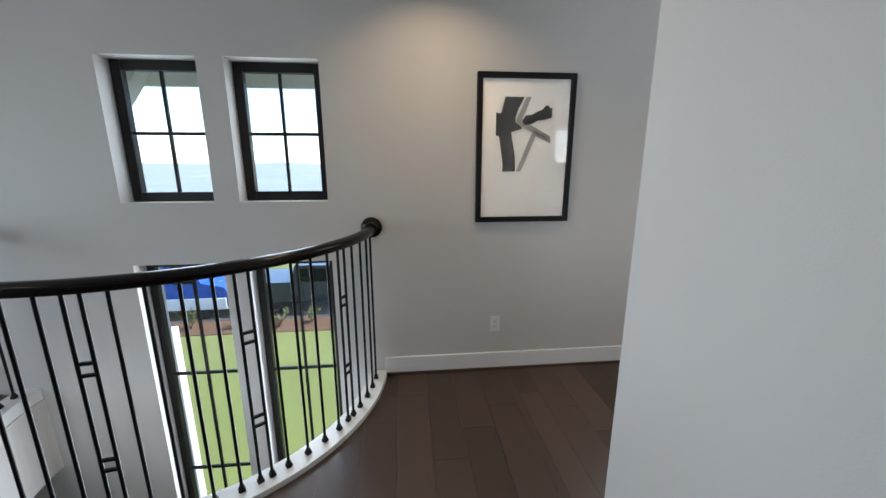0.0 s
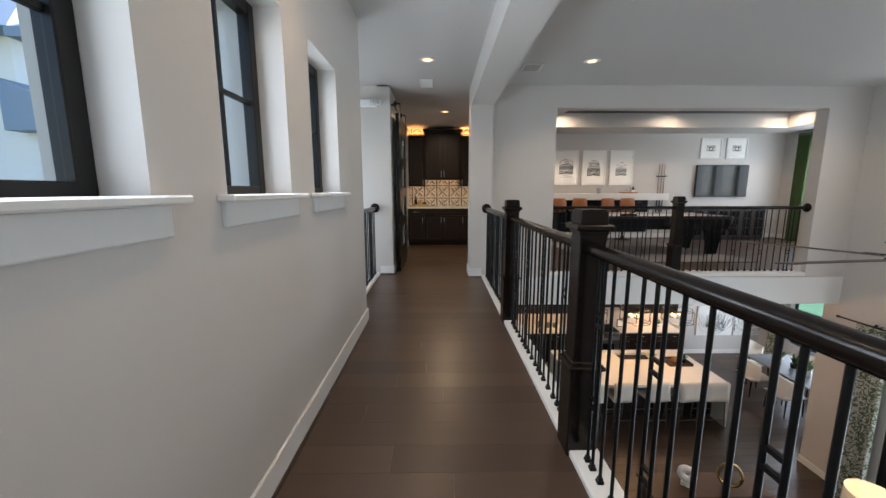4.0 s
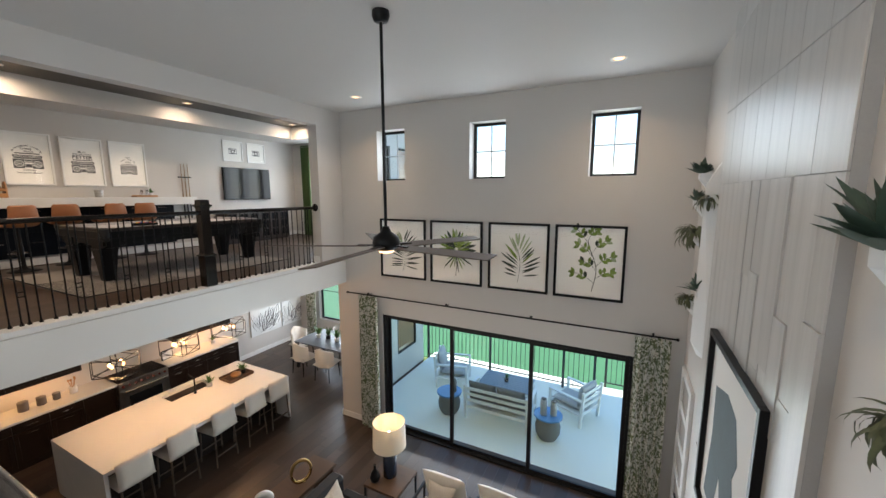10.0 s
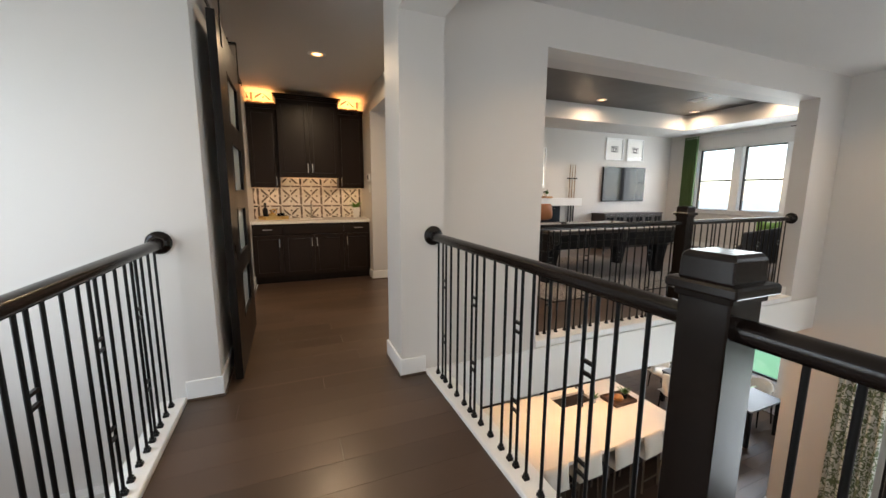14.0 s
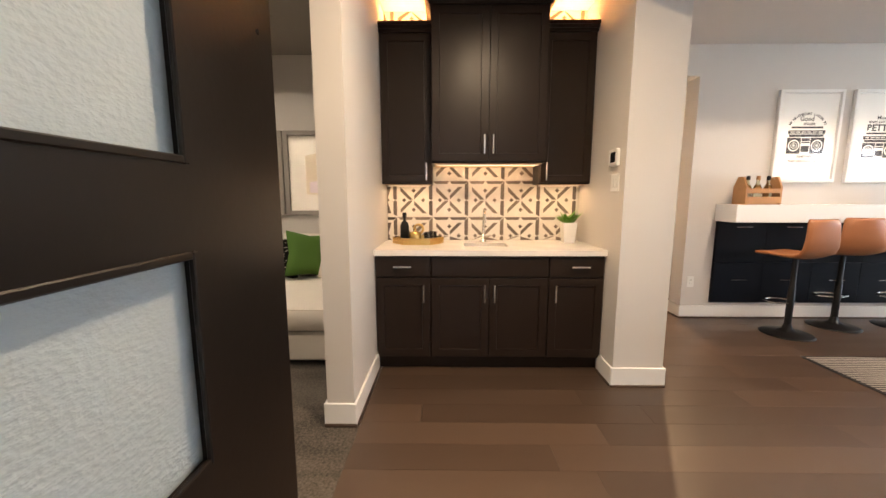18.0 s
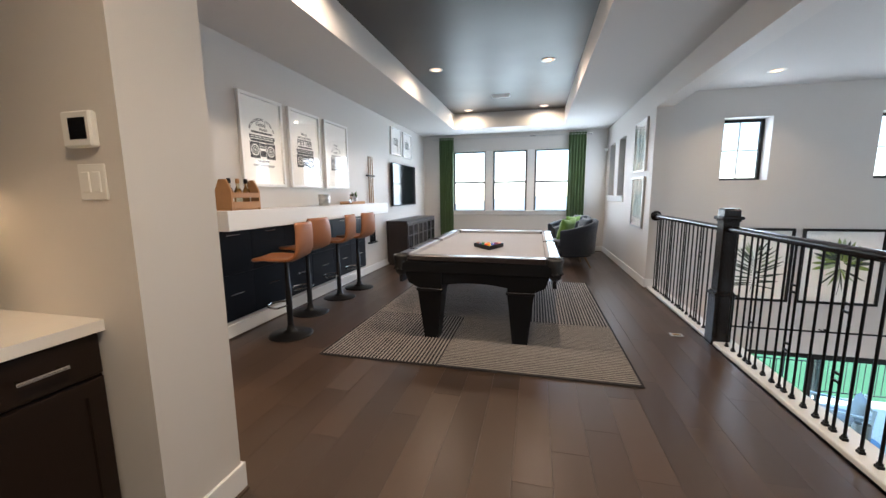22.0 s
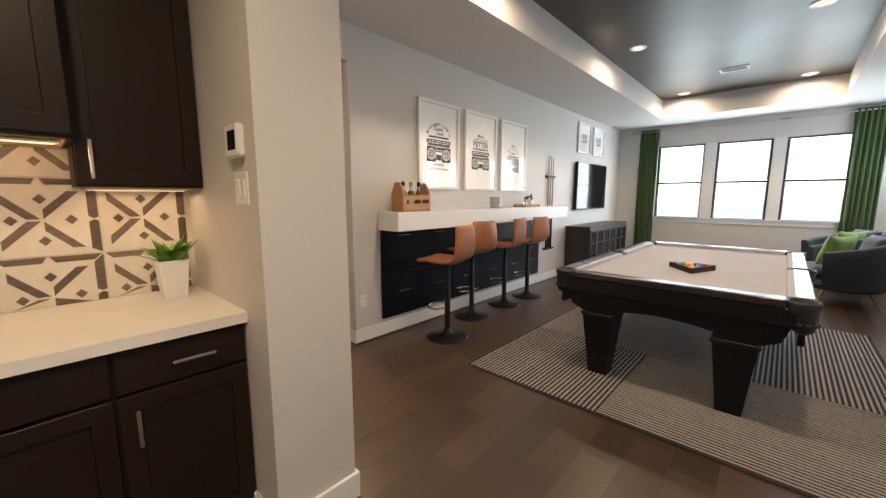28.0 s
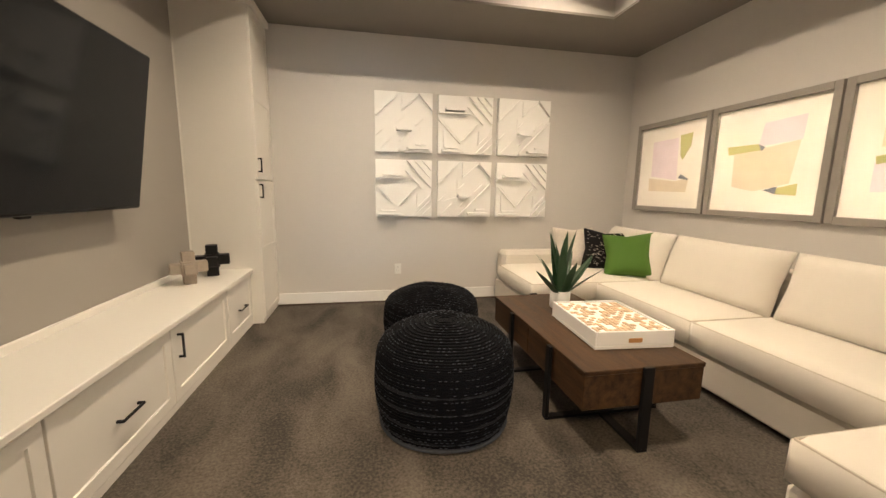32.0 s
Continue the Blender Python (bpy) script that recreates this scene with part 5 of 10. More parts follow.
NAVY.node_tree.nodes["Principled BSDF"].inputs["Specular IOR Level"].default_value = 0.18
LEATHER = mat("tan_leather", (0.36, 0.14, 0.055), 0.42, var=0.2, scale=6, bump=0.08, bscale=160)
PINE = mat("warm_pine_wood", (0.42, 0.21, 0.08), 0.5, var=0.25, scale=3, bump=0.06, bscale=40, stretch=(1, 6, 6))
STEEL = mat("satin_steel", (0.55, 0.55, 0.55), 0.3, 1.0, var=0.08, bump=0.03)
FELT = mat("pale_grey_felt", (0.42, 0.40, 0.41), 0.95, var=0.05, scale=5, bump=0.25, bscale=400, sheen=0.2)
NAVYCLOTH = mat("dark_navy_fabric", (0.012, 0.018, 0.030), 0.9, var=0.3, scale=8, bump=0.4, bscale=260, sheen=0.3)
LIMECLOTH = mat("green_velvet", (0.16, 0.30, 0.05), 0.8, var=0.25, scale=6, bump=0.3, bscale=200, sheen=0.4)
CURTAIN = mat("green_curtain_cloth", (0.055, 0.105, 0.028), 0.75, var=0.2, scale=5, bump=0.25, bscale=200, stretch=(1, 1, 0.3), sheen=0.2)
CREAM = mat("cream_yarn", (0.36, 0.325, 0.30), 0.95, var=0.25, scale=20, bump=0.6, bscale=300)
DARKYARN = mat("charcoal_yarn", (0.022, 0.020, 0.022), 0.95, var=0.3, scale=20, bump=0.6, bscale=300)
LEGWOOD = mat("light_oak", (0.33, 0.22, 0.13), 0.5, var=0.2, scale=5, bump=0.05, bscale=60)


def east(name, label, category, y, z, group="", x=None):
    """A thing on the long east wall, facing -x: local x runs to the viewer's right."""
    return thing(name, label, category, group, (EAST if x is None else x, y, z), -90)


# low black drawer front under the shelf
bc = east("built_in_drawers", "long flat black built-in drawer front with slim handles", "cabinet", -1.88, 0.0)
part("body", B().box(-1.53, 1.53, -0.02, 0.0, 0.175, 1.045), NAVY, bc)
for k in range(6):
    a = -1.53 + 3.06 * k / 6
    for z0, z1 in ((0.177, 0.609), (0.611, 1.043)):
        dr = part("drawer", B().rbox(a + 0.001, a + 0.509, -0.032, -0.02, z0, z1, 0.002), NAVY, bc)
        pull(dr, a + 0.255, z1 - 0.06 if z0 > 0.3 else z0 + 0.25, -0.03, 0.16, False, CHROME, 0.004)
sh = east("wall_shelf", "thick white lacquered floating shelf", "shelf", -2.07, 1.045)
part("board", B().rbox(-1.74, 1.74, -0.29, 0.0, 0.0, 0.172, 0.004), WHITE, sh)


def make_stool():
    t = thing("bar_stool", "tan leather bar stool with a curved back on a black pedestal", "bar stool", "game room bar stools")
    part("base", B().lathe([(0.205, 0.0), (0.207, 0.006), (0.19, 0.016), (0.08, 0.03), (0.04, 0.055), (0.03, 0.10)], 32), BLACKPAINT, t, "round black base")
    part("column", B().lathe([(0.028, 0.09), (0.028, 0.46), (0.022, 0.465), (0.022, 0.74)], 18), BLACKPAINT, t)
    fr = B().sweep([(0.13 * math.cos(a) + 0.07, 0.13 * math.sin(a), 0.30) for a in [math.radians(-100 + 200 * k / 14) for k in range(15)]], [(0.009 * math.cos(a), 0.009 * math.sin(a)) for a in [2 * math.pi * k / 8 for k in range(8)]])
    fr.rod((0.0, 0.03, 0.30), (0.05, 0.128, 0.30), 0.008).rod((0.0, -0.03, 0.30), (0.05, -0.128, 0.30), 0.008)
    part("footrest", fr, CHROME, t)
    # one bent shell: seat, curved into the back; the front is at +x
    prof = [(0.235, 0.758), (0.22, 0.772), (0.12, 0.772), (0.0, 0.764), (-0.10, 0.766), (-0.165, 0.79), (-0.20, 0.85), (-0.215, 0.93), (-0.222, 1.01), (-0.226, 1.075), (-0.226, 1.10)]
    shell = B()
    v, f = [], []
    n, m_ = len(prof), 13
    for s in (0, 1):
        for i, (px, pz) in enumerate(prof):
            a = prof[max(i - 1, 0)]
            c = prof[min(i + 1, n - 1)]
            d = Vector((c[0] - a[0], 0, c[1] - a[1])).normalized()
            nrm = Vector((-d.z, 0, d.x))
            t_ = i / (n - 1)
            half = 0.20 if t_ < 0.55 else 0.20 - 0.035 * (t_ - 0.55) / 0.45
            if i == 0 or i == n - 1:
                half *= 0.88
            for j in range(m_):
                u = 2 * j / (m_ - 1) - 1
                wrap = 0.055 * u * u * max(0, (t_ - 0.45)) / 0.55
                dish = -0.012 * (1 - u * u) * (1 if t_ < 0.5 else 0)
                th_ = (0.018 if s == 0 else -0.018) * (1 - abs(u) ** 6 * 0.6)
                p = Vector((px + wrap, u * half, pz + dish)) + nrm * th_
                v.append(p)
    k = n * m_
    for i in range(n - 1):
        for j in range(m_ - 1):
            a = i * m_ + j
            f.append((a, a + 1, a + m_ + 1, a + m_))
            f.append((k + a, k + a + m_, k + a + m_ + 1, k + a + 1))
    ed = [j for j in range(m_)] + [i * m_ + m_ - 1 for i in range(1, n)] + [(n - 1) * m_ + j for j in range(m_ - 2, -1, -1)] + [i * m_ for i in range(n - 2, 0, -1)]
    for i in range(len(ed)):
        a, b = ed[i], ed[(i + 1) % len(ed)]
        f.append((b, a, a + k, b + k))
    shell.add(v, f, None, True)
    part("seat_shell", shell, LEATHER, t, "tan leather seat and back in one piece")
    part("seat_plate", B().lathe([(0.07, 0.735), (0.07, 0.75)], 16), BLACKPAINT, t)
    return t


stool = make_stool()
stool.matrix_world = pose(12.66, -0.77, 0.0, 0, 0, 12)
for x, y, r in ((12.88, -1.43, -8), (12.88, -2.10, 10), (12.87, -2.65, -4)):
    copy_thing(stool, pose(x, y, 0.0, 0, 0, r))

# bottle crate on the shelf
SH_T = 1.217
cr = east("bottle_caddy", "pine wood bottle caddy with a wire handle", "caddy", -0.62, SH_T, x=EAST - 0.145)
for s in (-0.165, 0.165):
    part("end_board", B().prism([(-0.085, 0.0), (0.085, 0.0), (0.085, 0.17), (0.035, 0.27), (-0.035, 0.27), (-0.085, 0.17)], -0.009, 0.009, pose(s, 0, 0, 90, 0, 90)), PINE, cr)
for y in (-0.08, 0.08):
    part("slat", B().rbox(-0.156, 0.156, y - 0.007, y + 0.007, 0.015, 0.075, 0.002), PINE, cr)
    part("slat", B().rbox(-0.156, 0.156, y - 0.007, y + 0.007, 0.11, 0.155, 0.002), PINE, cr)
part("floor_board", B().rbox(-0.156, 0.156, -0.073, 0.073, 0.0, 0.014, 0.002), PINE, cr)
part("wire_handle", B().sweep([(-0.16 + 0.32 * k / 12, 0, 0.25 + 0.055 * math.sin(math.pi * k / 12)) for k in range(13)], [(0.0025 * math.cos(a), 0.0025 * math.sin(a)) for a in [2 * math.pi * k / 6 for k in range(6)]], up=(0, 1, 0)), STEEL, cr)
BOTTLE = glass("pale_bottle_glass", (0.86, 0.85, 0.62), 0.02, False)
for k, x in enumerate((-0.10, 0.0, 0.10)):
    bt = east("glass_bottle", "clear glass bottle with a dark cap in the caddy", "bottle", -0.62 - x, SH_T + 0.016, "caddy bottles", EAST - 0.145)
    part("body", B().lathe([(0.034, 0), (0.037, 0.008), (0.037, 0.13), (0.028, 0.165), (0.014, 0.19), (0.014, 0.225)], 18), BOTTLE, bt)
    part("cap", B().lathe([(0.016, 0.222), (0.017, 0.225), (0.017, 0.262), (0.014, 0.265)], 14), BLACKPAINT if k != 1 else PINE, bt)
bk = east("metal_bucket", "ribbed satin metal bucket", "bucket", -2.02, SH_T, x=EAST - 0.16)
part("body", B().lathe([(0.062, 0), (0.066, 0.004), (0.068, 0.03), (0.071, 0.034), (0.068, 0.038), (0.070, 0.075), (0.073, 0.079), (0.070, 0.083), (0.073, 0.135), (0.077, 0.14), (0.070, 0.14), (0.064, 0.02), (0.001, 0.018)], 28), STEEL, bk)
tr = east("wooden_tray", "flat pine serving tray on the shelf", "tray", -2.80, SH_T, x=EAST - 0.15)
part("board", B().rbox(-0.20, 0.20, -0.10, 0.10, 0.0, 0.02, 0.004), PINE, tr)
part("rim", B().rbox(-0.20, 0.20, -0.10, -0.088, 0.02, 0.04, 0.003).rbox(-0.20, 0.20, 0.088, 0.10, 0.02, 0.04, 0.003), PINE, tr)
for u, h in ((-2.74, 0.12), (-2.84, 0.13)):
    cf = east("carafe", "small clear glass carafe on the wooden tray", "carafe", u, SH_T + 0.021, "carafes", EAST - 0.16)
    part("body", B().lathe([(0.028, 0), (0.034, 0.006), (0.032, 0.06), (0.018, h * 0.75), (0.022, h), (0.019, h), (0.014, h * 0.75), (0.001, 0.01)], 16), TUMBLER, cf)
sp = east("plant_pot", "small white pot with dark green leaves on the tray", "potted plant", -2.93, SH_T + 0.021, x=EAST - 0.12)
part("pot", B().lathe([(0.03, 0), (0.036, 0.004), (0.04, 0.07), (0.036, 0.07), (0.034, 0.06), (0.001, 0.058)], 18), WHITE, sp)
fo = B()
rnd = random.Random(9)
for k in range(30):
    sprig(fo, (0, 0, 0.055), rnd.uniform(0.06, 0.13), rnd.uniform(0.1, 1.0), rnd.uniform(0, 6.28), rnd.uniform(0.02, 0.035), 4, rnd.uniform(0.1, 0.8))
part("foliage", fo, LEAF, sp)


# radio posters
def radio(dark, pale, s):
    """A portable radio drawn flat, s wide: dark body, pale dials and lines."""
    y = -0.0105
    h = s * 0.62
    plate(dark, -s / 2, s / 2, h * 0.36, h * 0.5, y)
    plate(dark, -s * 0.46, s * 0.46, h * 0.22, h * 0.33, y)
    for c in (-1, 1):
        x0, x1 = sorted((c * s / 2, c * s * 0.13))
        plate(dark, x0, x1, -h / 2, h * 0.19, y)
        plate(dark, c * s * 0.47 - s * 0.015, c * s * 0.47 + s * 0.015, h * 0.33, h * 0.36, y)
    plate(dark, -s * 0.11, s * 0.11, h * 0.04, h * 0.17, y)
    plate(dark, -s * 0.11, s * 0.11, -h * 0.05, h * 0.01, y)
    plate(dark, -s * 0.11, s * 0.11, -h * 0.42, -h * 0.16, y)
    for k in range(6):
        plate(pale, -s * 0.44 + s * 0.15 * k, -s * 0.33 + s * 0.15 * k, h * 0.41, h * 0.445, y - 0.0012)
    n = 28
    for c in (-0.31, 0.31):
        for b, r0, r1, d in ((pale, 0.155, 0.125, 0.0012), (pale, 0.085, 0.07, 0.0012), (pale, 0.03, 0.0005, 0.0012)):
            v = []
            for k in range(n):
                a = 2 * math.pi * k / n
                v += [(c * s + q * s * math.cos(a), y - d, -h * 0.15 + q * s * math.sin(a)) for q in (r0, r1)]
            b.add(v, [(2 * k, 2 * k + 1, (2 * k + 3) % (2 * n), (2 * k + 2) % (2 * n)) for k in range(n)])


PW, PH = 0.635, 0.905
for k, (yc, lab) in enumerate(((-1.155, "white framed poster of a radio with arched lettering"), (-1.895, "white framed poster of a radio with bold lettering"), (-2.63, "white framed poster of a radio with small lettering"))):
    p = picture("poster", lab, (EAST, yc, 1.89), -90, PW, PH, 0.032, 0.035, WHITE, group="radio posters")
    s = (0.37, 0.345, 0.29)[k]
    zc = (-0.05, -0.10, -0.11)[k]
    rb, rp = B(), B()
    radio(rb, rp, s)
    for b, m, name in ((rb, INK, "print"), (rp, PAPER, "pale_dials")):
        b.v = [(x, y, z + zc) for x, y, z in b.v]
        part(name, b, m, p, "dark printed portable radio" if m == INK else "pale dials and lines")
    bars_ = B()
    plate(bars_, -s * 0.42, s * 0.42, zc + s * 0.36, zc + s * 0.41, -0.0105)
    part("rule", bars_, INK, p)
    if k == 0:
        word = "MY NEIGHBOURS LISTEN TO"
        for i, ch in enumerate(word):
            a = math.radians(158 - 136 * i / (len(word) - 1))
            if ch != " ":
                words("letter", ch, 0.034, INK, p, 0.185 * math.cos(a), -0.0108, 0.07 + 0.155 * math.sin(a), 0.0008, 90 - math.degrees(a))
        words("lettering", "Good", 0.060, INK, p, -0.01, -0.0108, 0.175, 0.001)
        words("lettering", "music", 0.052, INK, p, 0.02, -0.0108, 0.130, 0.001)
        words("lettering", "WHETHER", 0.034, INK, p, 0, -0.0108, -0.195, 0.0008)
        words("lettering", "THEY LIKE IT OR NOT", 0.032, INK, p, 0, -0.0108, -0.240, 0.0008)
    elif k == 1:
        words("lettering", "Music", 0.052, INK, p, 0, -0.0108, 0.185, 0.0006)
        words("lettering", "MAKES EVERYTHING", 0.030, INK, p, 0, -0.0108, 0.143, 0.0006)
        words("lettering", "BETTER", 0.088, INK, p, 0, -0.0108, 0.085, 0.003)
    else:
        words("lettering", "Please", 0.036, INK, p, 0, -0.0108, 0.145, 0.0004)
        word = "DON'T STOP THE"
        for i, ch in enumerate(word):
            a = math.radians(150 - 120 * i / (len(word) - 1))
            if ch != " ":
                words("letter", ch, 0.030, INK, p, 0.13 * math.cos(a), -0.0108, 0.01 + 0.095 * math.sin(a), 0.0006, 90 - math.degrees(a))
        words("lettering", "MUSIC", 0.036, INK, p, 0, -0.0108, 0.045, 0.0006)

for k, yc in enumerate((-4.99, -5.68)):
    p = picture("print", "white framed print of a cassette tape", (EAST, yc, 2.40), -90, 0.56, 0.53, 0.03, 0.03, WHITE, group="cassette prints")
    b = B()
    for a in ((-0.11, 0.11, 0.055, 0.07), (-0.11, 0.11, -0.07, -0.055), (-0.11, -0.098, -0.055, 0.055), (0.098, 0.11, -0.055, 0.055), (-0.085, 0.085, 0.018, 0.042), (-0.06, 0.06, -0.07, -0.04)):
        plate(b, *a, -0.0105)
    disc(b, -0.045, -0.01, 0.02, -0.0105)
    disc(b, 0.045, -0.01, 0.02, -0.0105)
    part("drawing", b, INK, p, "dark printed cassette tape")

# cue rack
ck = east("cue_rack", "wall rack holding three pool cues", "cue rack", -3.72, 0.0)
part("top_bar", B().rbox(-0.14, 0.14, -0.045, 0.0, 1.66, 1.685, 0.004), BLACKPAINT, ck)
part("bottom_bar", B().rbox(-0.14, 0.14, -0.06, 0.0, 0.52, 0.545, 0.004), BLACKPAINT, ck)
for k, x in enumerate((-0.075, 0.0, 0.075)):
    cue = east("pool_cue", "slim wooden pool cue with a dark butt", "pool cue", -3.72 - x, 0.546, "pool cues", EAST - 0.03)
    part("butt", B().lathe([(0.015, 0), (0.016, 0.01), (0.0125, 0.55)], 12), BLACKPAINT, cue)
    part("shaft", B().lathe([(0.0125, 0.55), (0.0065, 1.44)], 12), LEGWOOD, cue)
    part("tip", B().lathe([(0.0066, 1.44), (0.0066, 1.455)], 12), WHITE, cue)

# television
tv = east("television", "flat black wall-mounted television, switched off", "television", -5.33, 1.55)
part("case", B().rbox(-0.70, 0.70, -0.075, -0.03, -0.42, 0.42, 0.006), BLACKPAINT, tv)
part("screen", B().rbox(-0.685, 0.685, -0.0775, -0.074, -0.40, 0.408, 0.001), SCREEN, tv, "glossy black screen")
part("bracket", B().box(-0.2, 0.2, -0.03, 0, -0.15, 0.15), BLACKPAINT, tv)

# media console
DARKWOOD = mat("dark_walnut", (0.030, 0.022, 0.020), 0.4, var=0.3, scale=3, bump=0.05, bscale=40, stretch=(1, 5, 1))
cd = east("media_console", "long dark wooden console with glazed doors", "console", -5.35, 0.0)
part("top", B().rbox(-0.98, 0.98, -0.44, -0.01, 0.83, 0.86, 0.004), DARKWOOD, cd)
part("body", B().slab(1, -0.425, -0.02, (-0.96, 0.96), (0.06, 0.83)), DARKWOOD, cd)
part("plinth", B().box(-0.93, 0.93, -0.40, -0.03, 0.0, 0.06), DARKWOOD, cd)
for k in range(6):
    a = -0.95 + k * 0.317
    d = shaker(cd, "door", a + 0.003, a + 0.313, 0.08, 0.81, -0.445, DARKWOOD, 0.02, 0.045)
    m = B()
    for j in range(1, 3):
        m.box(a + 0.045, a + 0.27, -0.441, -0.432, 0.08 + 0.24 * j, 0.10 + 0.24 * j)
    m.box(a + 0.15, a + 0.165, -0.441, -0.432, 0.125, 0.765)
    part("glazing_bar", m, DARKWOOD, d)
    part("pane", B().box(a + 0.046, a + 0.27, -0.438, -0.436, 0.125, 0.765), SCREEN, d, "dark glass")

# pool table
POOLWOOD = mat("black_stained_pool_wood", (0.008, 0.008, 0.009), 0.35, var=0.25, scale=3, bump=0.04, bscale=40)
POOLWOOD.node_tree.nodes["Principled BSDF"].inputs["Specular IOR Level"].default_value = 0.18
RAILWOOD = mat("pool_rail_wood", (0.03, 0.022, 0.02), 0.30, var=0.25, scale=4, bump=0.02)
RAILWOOD.node_tree.nodes["Principled BSDF"].inputs["Specular IOR Level"].default_value = 0.35
CXP, CYP = 10.885, -2.17
pt = thing("pool_table", "black pool table with a pale grey felt top and tapered legs", "pool table", "", (CXP, CYP, 0.012))
HW, HL, TZ = 0.73, 1.28, 0.79
part("bed", B().box(-HW + 0.10, HW - 0.10, -HL + 0.10, HL - 0.10, 0.70, 0.752), FELT, pt, "pale grey felt playing surface")
for sx in (-1, 1):
    for y0, y1 in ((0.07, HL - 0.14), (-HL + 0.14, -0.07)):
        part("side_rail", B().prism([(sx * (HW - 0.125), TZ - 0.035), (sx * (HW - 0.10), TZ - 0.052), (sx * (HW - 0.09), TZ - 0.052), (sx * (HW - 0.09), TZ - 0.004), (sx * (HW - 0.12), TZ - 0.008)][:: -1 if sx < 0 else 1], -y1, -y0, pose(0, 0, 0, 90, 0, 0)), FELT, pt, "felt covered cushion")
        part("rail_cap", B().rbox(sx * (HW - 0.09), sx * HW, y0 - 0.02, y1 + 0.02, TZ - 0.05, TZ, 0.008), RAILWOOD, pt)
for sy in (-1, 1):
    part("end_rail", B().prism([(-HL + 0.125 if sy < 0 else HL - 0.125, TZ - 0.035), (sy * (HL - 0.10), TZ - 0.052), (sy * (HL - 0.09), TZ - 0.052), (sy * (HL - 0.09), TZ - 0.004), (sy * (HL - 0.12), TZ - 0.008)], -HW + 0.14, HW - 0.14, pose(0, 0, 0, 90, 0, 90)), FELT, pt, "felt covered cushion")
    part("rail_cap", B().rbox(-HW + 0.12, HW - 0.12, sy * (HL - 0.09), sy * HL, TZ - 0.05, TZ, 0.008), RAILWOOD, pt)
LEATH_BLACK = mat("black_leather_net", (0.010, 0.010, 0.010), 0.5, var=0.2, bump=0.2, bscale=150)
for sx in (-1, 1):
    for sy in (-1, 0, 1):
        cxp, cyp = sx * (HW - (0.055 if sy else 0.03)), sy * (HL - 0.055)
        part("pocket_collar", B().lathe([(0.068, TZ - 0.07), (0.078, TZ - 0.02), (0.074, TZ - 0.002), (0.060, TZ - 0.006), (0.052, TZ - 0.05)], 20, None, cxp, cyp, cap=False), LEATH_BLACK, pt)
        net = B().lathe([(0.062, TZ - 0.06), (0.060, TZ - 0.12), (0.050, TZ - 0.17), (0.018, TZ - 0.195)], 14, None, cxp + sx * 0.01, cyp, cap=False)
        for k in range(10):
            a = 2 * math.pi * k / 10
            net.ball(cxp + sx * 0.01 + 0.058 * math.cos(a), cyp + 0.058 * math.sin(a), TZ - 0.13, 0.012, 6, 4)
        part("pocket_net", net, LEATH_BLACK, pt, "black leather shield pocket")
for sx in (-1, 1):
    part("side_apron", B().box(sx * (HW - 0.03), sx * (HW - 0.06), -HL + 0.05, HL - 0.05, TZ - 0.26, TZ - 0.05), POOLWOOD, pt)
for sy in (-1, 1):
    out = [(-HW + 0.05, TZ - 0.05), (-HW + 0.12, TZ - 0.26), (-HW + 0.20, TZ - 0.30)] + [(-HW + 0.30 + (2 * HW - 0.60) * k / 12, TZ - 0.30 + 0.055 * math.sin(math.pi * k / 12)) for k in range(13)] + [(HW - 0.20, TZ - 0.30), (HW - 0.12, TZ - 0.26), (HW - 0.05, TZ - 0.05)]
    part("end_apron", B().prism(out, -0.018, 0.018, pose(0, sy * (HL - 0.06), 0, 90, 0, 0)), POOLWOOD, pt, "black arched end panel")
    part("rail_face", B().rbox(-HW + 0.02, HW - 0.02, sy * (HL - 0.035), sy * (HL - 0.004), TZ - 0.155, TZ - 0.05, 0.006), POOLWOOD, pt)
for sx in (-1, 1):
    part("rail_face", B().rbox(sx * (HW - 0.03), sx * (HW - 0.004), -HL + 0.03, HL - 0.03, TZ - 0.155, TZ - 0.05, 0.006), POOLWOOD, pt)
    for sy in (-1, 1):
        lx, ly = sx * (HW - 0.325), sy * (HL - 0.14)
        lg = B().add([(lx + a * w, ly + b * w, z) for z, w in ((0.0, 0.066), (0.46, 0.112)) for a, b in ((-1, -1), (1, -1), (1, 1), (-1, 1))], [(3, 2, 1, 0), (4, 5, 6, 7), (0, 1, 5, 4), (1, 2, 6, 5), (2, 3, 7, 6), (3, 0, 4, 7)])
        lg.rbox(lx - 0.124, lx + 0.124, ly - 0.124, ly + 0.124, 0.46, 0.485, 0.004).box(lx - 0.11, lx + 0.11, ly - 0.11, ly + 0.11, 0.485, 0.70)
        part("leg", lg, POOLWOOD, pt)
part("frame", B().box(-HW + 0.10, HW - 0.10, -HL + 0.12, HL - 0.12, 0.60, 0.70), POOLWOOD, pt)

# racked balls
rk = thing("ball_rack", "black triangular rack on the felt", "rack", "", (CXP - 0.03, CYP + 0.42, 0.012 + 0.7525), 8)
tri = [(0.17 * math.cos(math.radians(90 + 120 * k)), 0.17 * math.sin(math.radians(90 + 120 * k))) for k in range(3)]
part("rail", B().sweep([(x * 1.06, y * 1.06, 0.022) for x, y in tri], [(-0.008, -0.022), (0.008, -0.022), (0.008, 0.022), (-0.008, 0.022)], True, smooth=False), BLACKPAINT, rk)
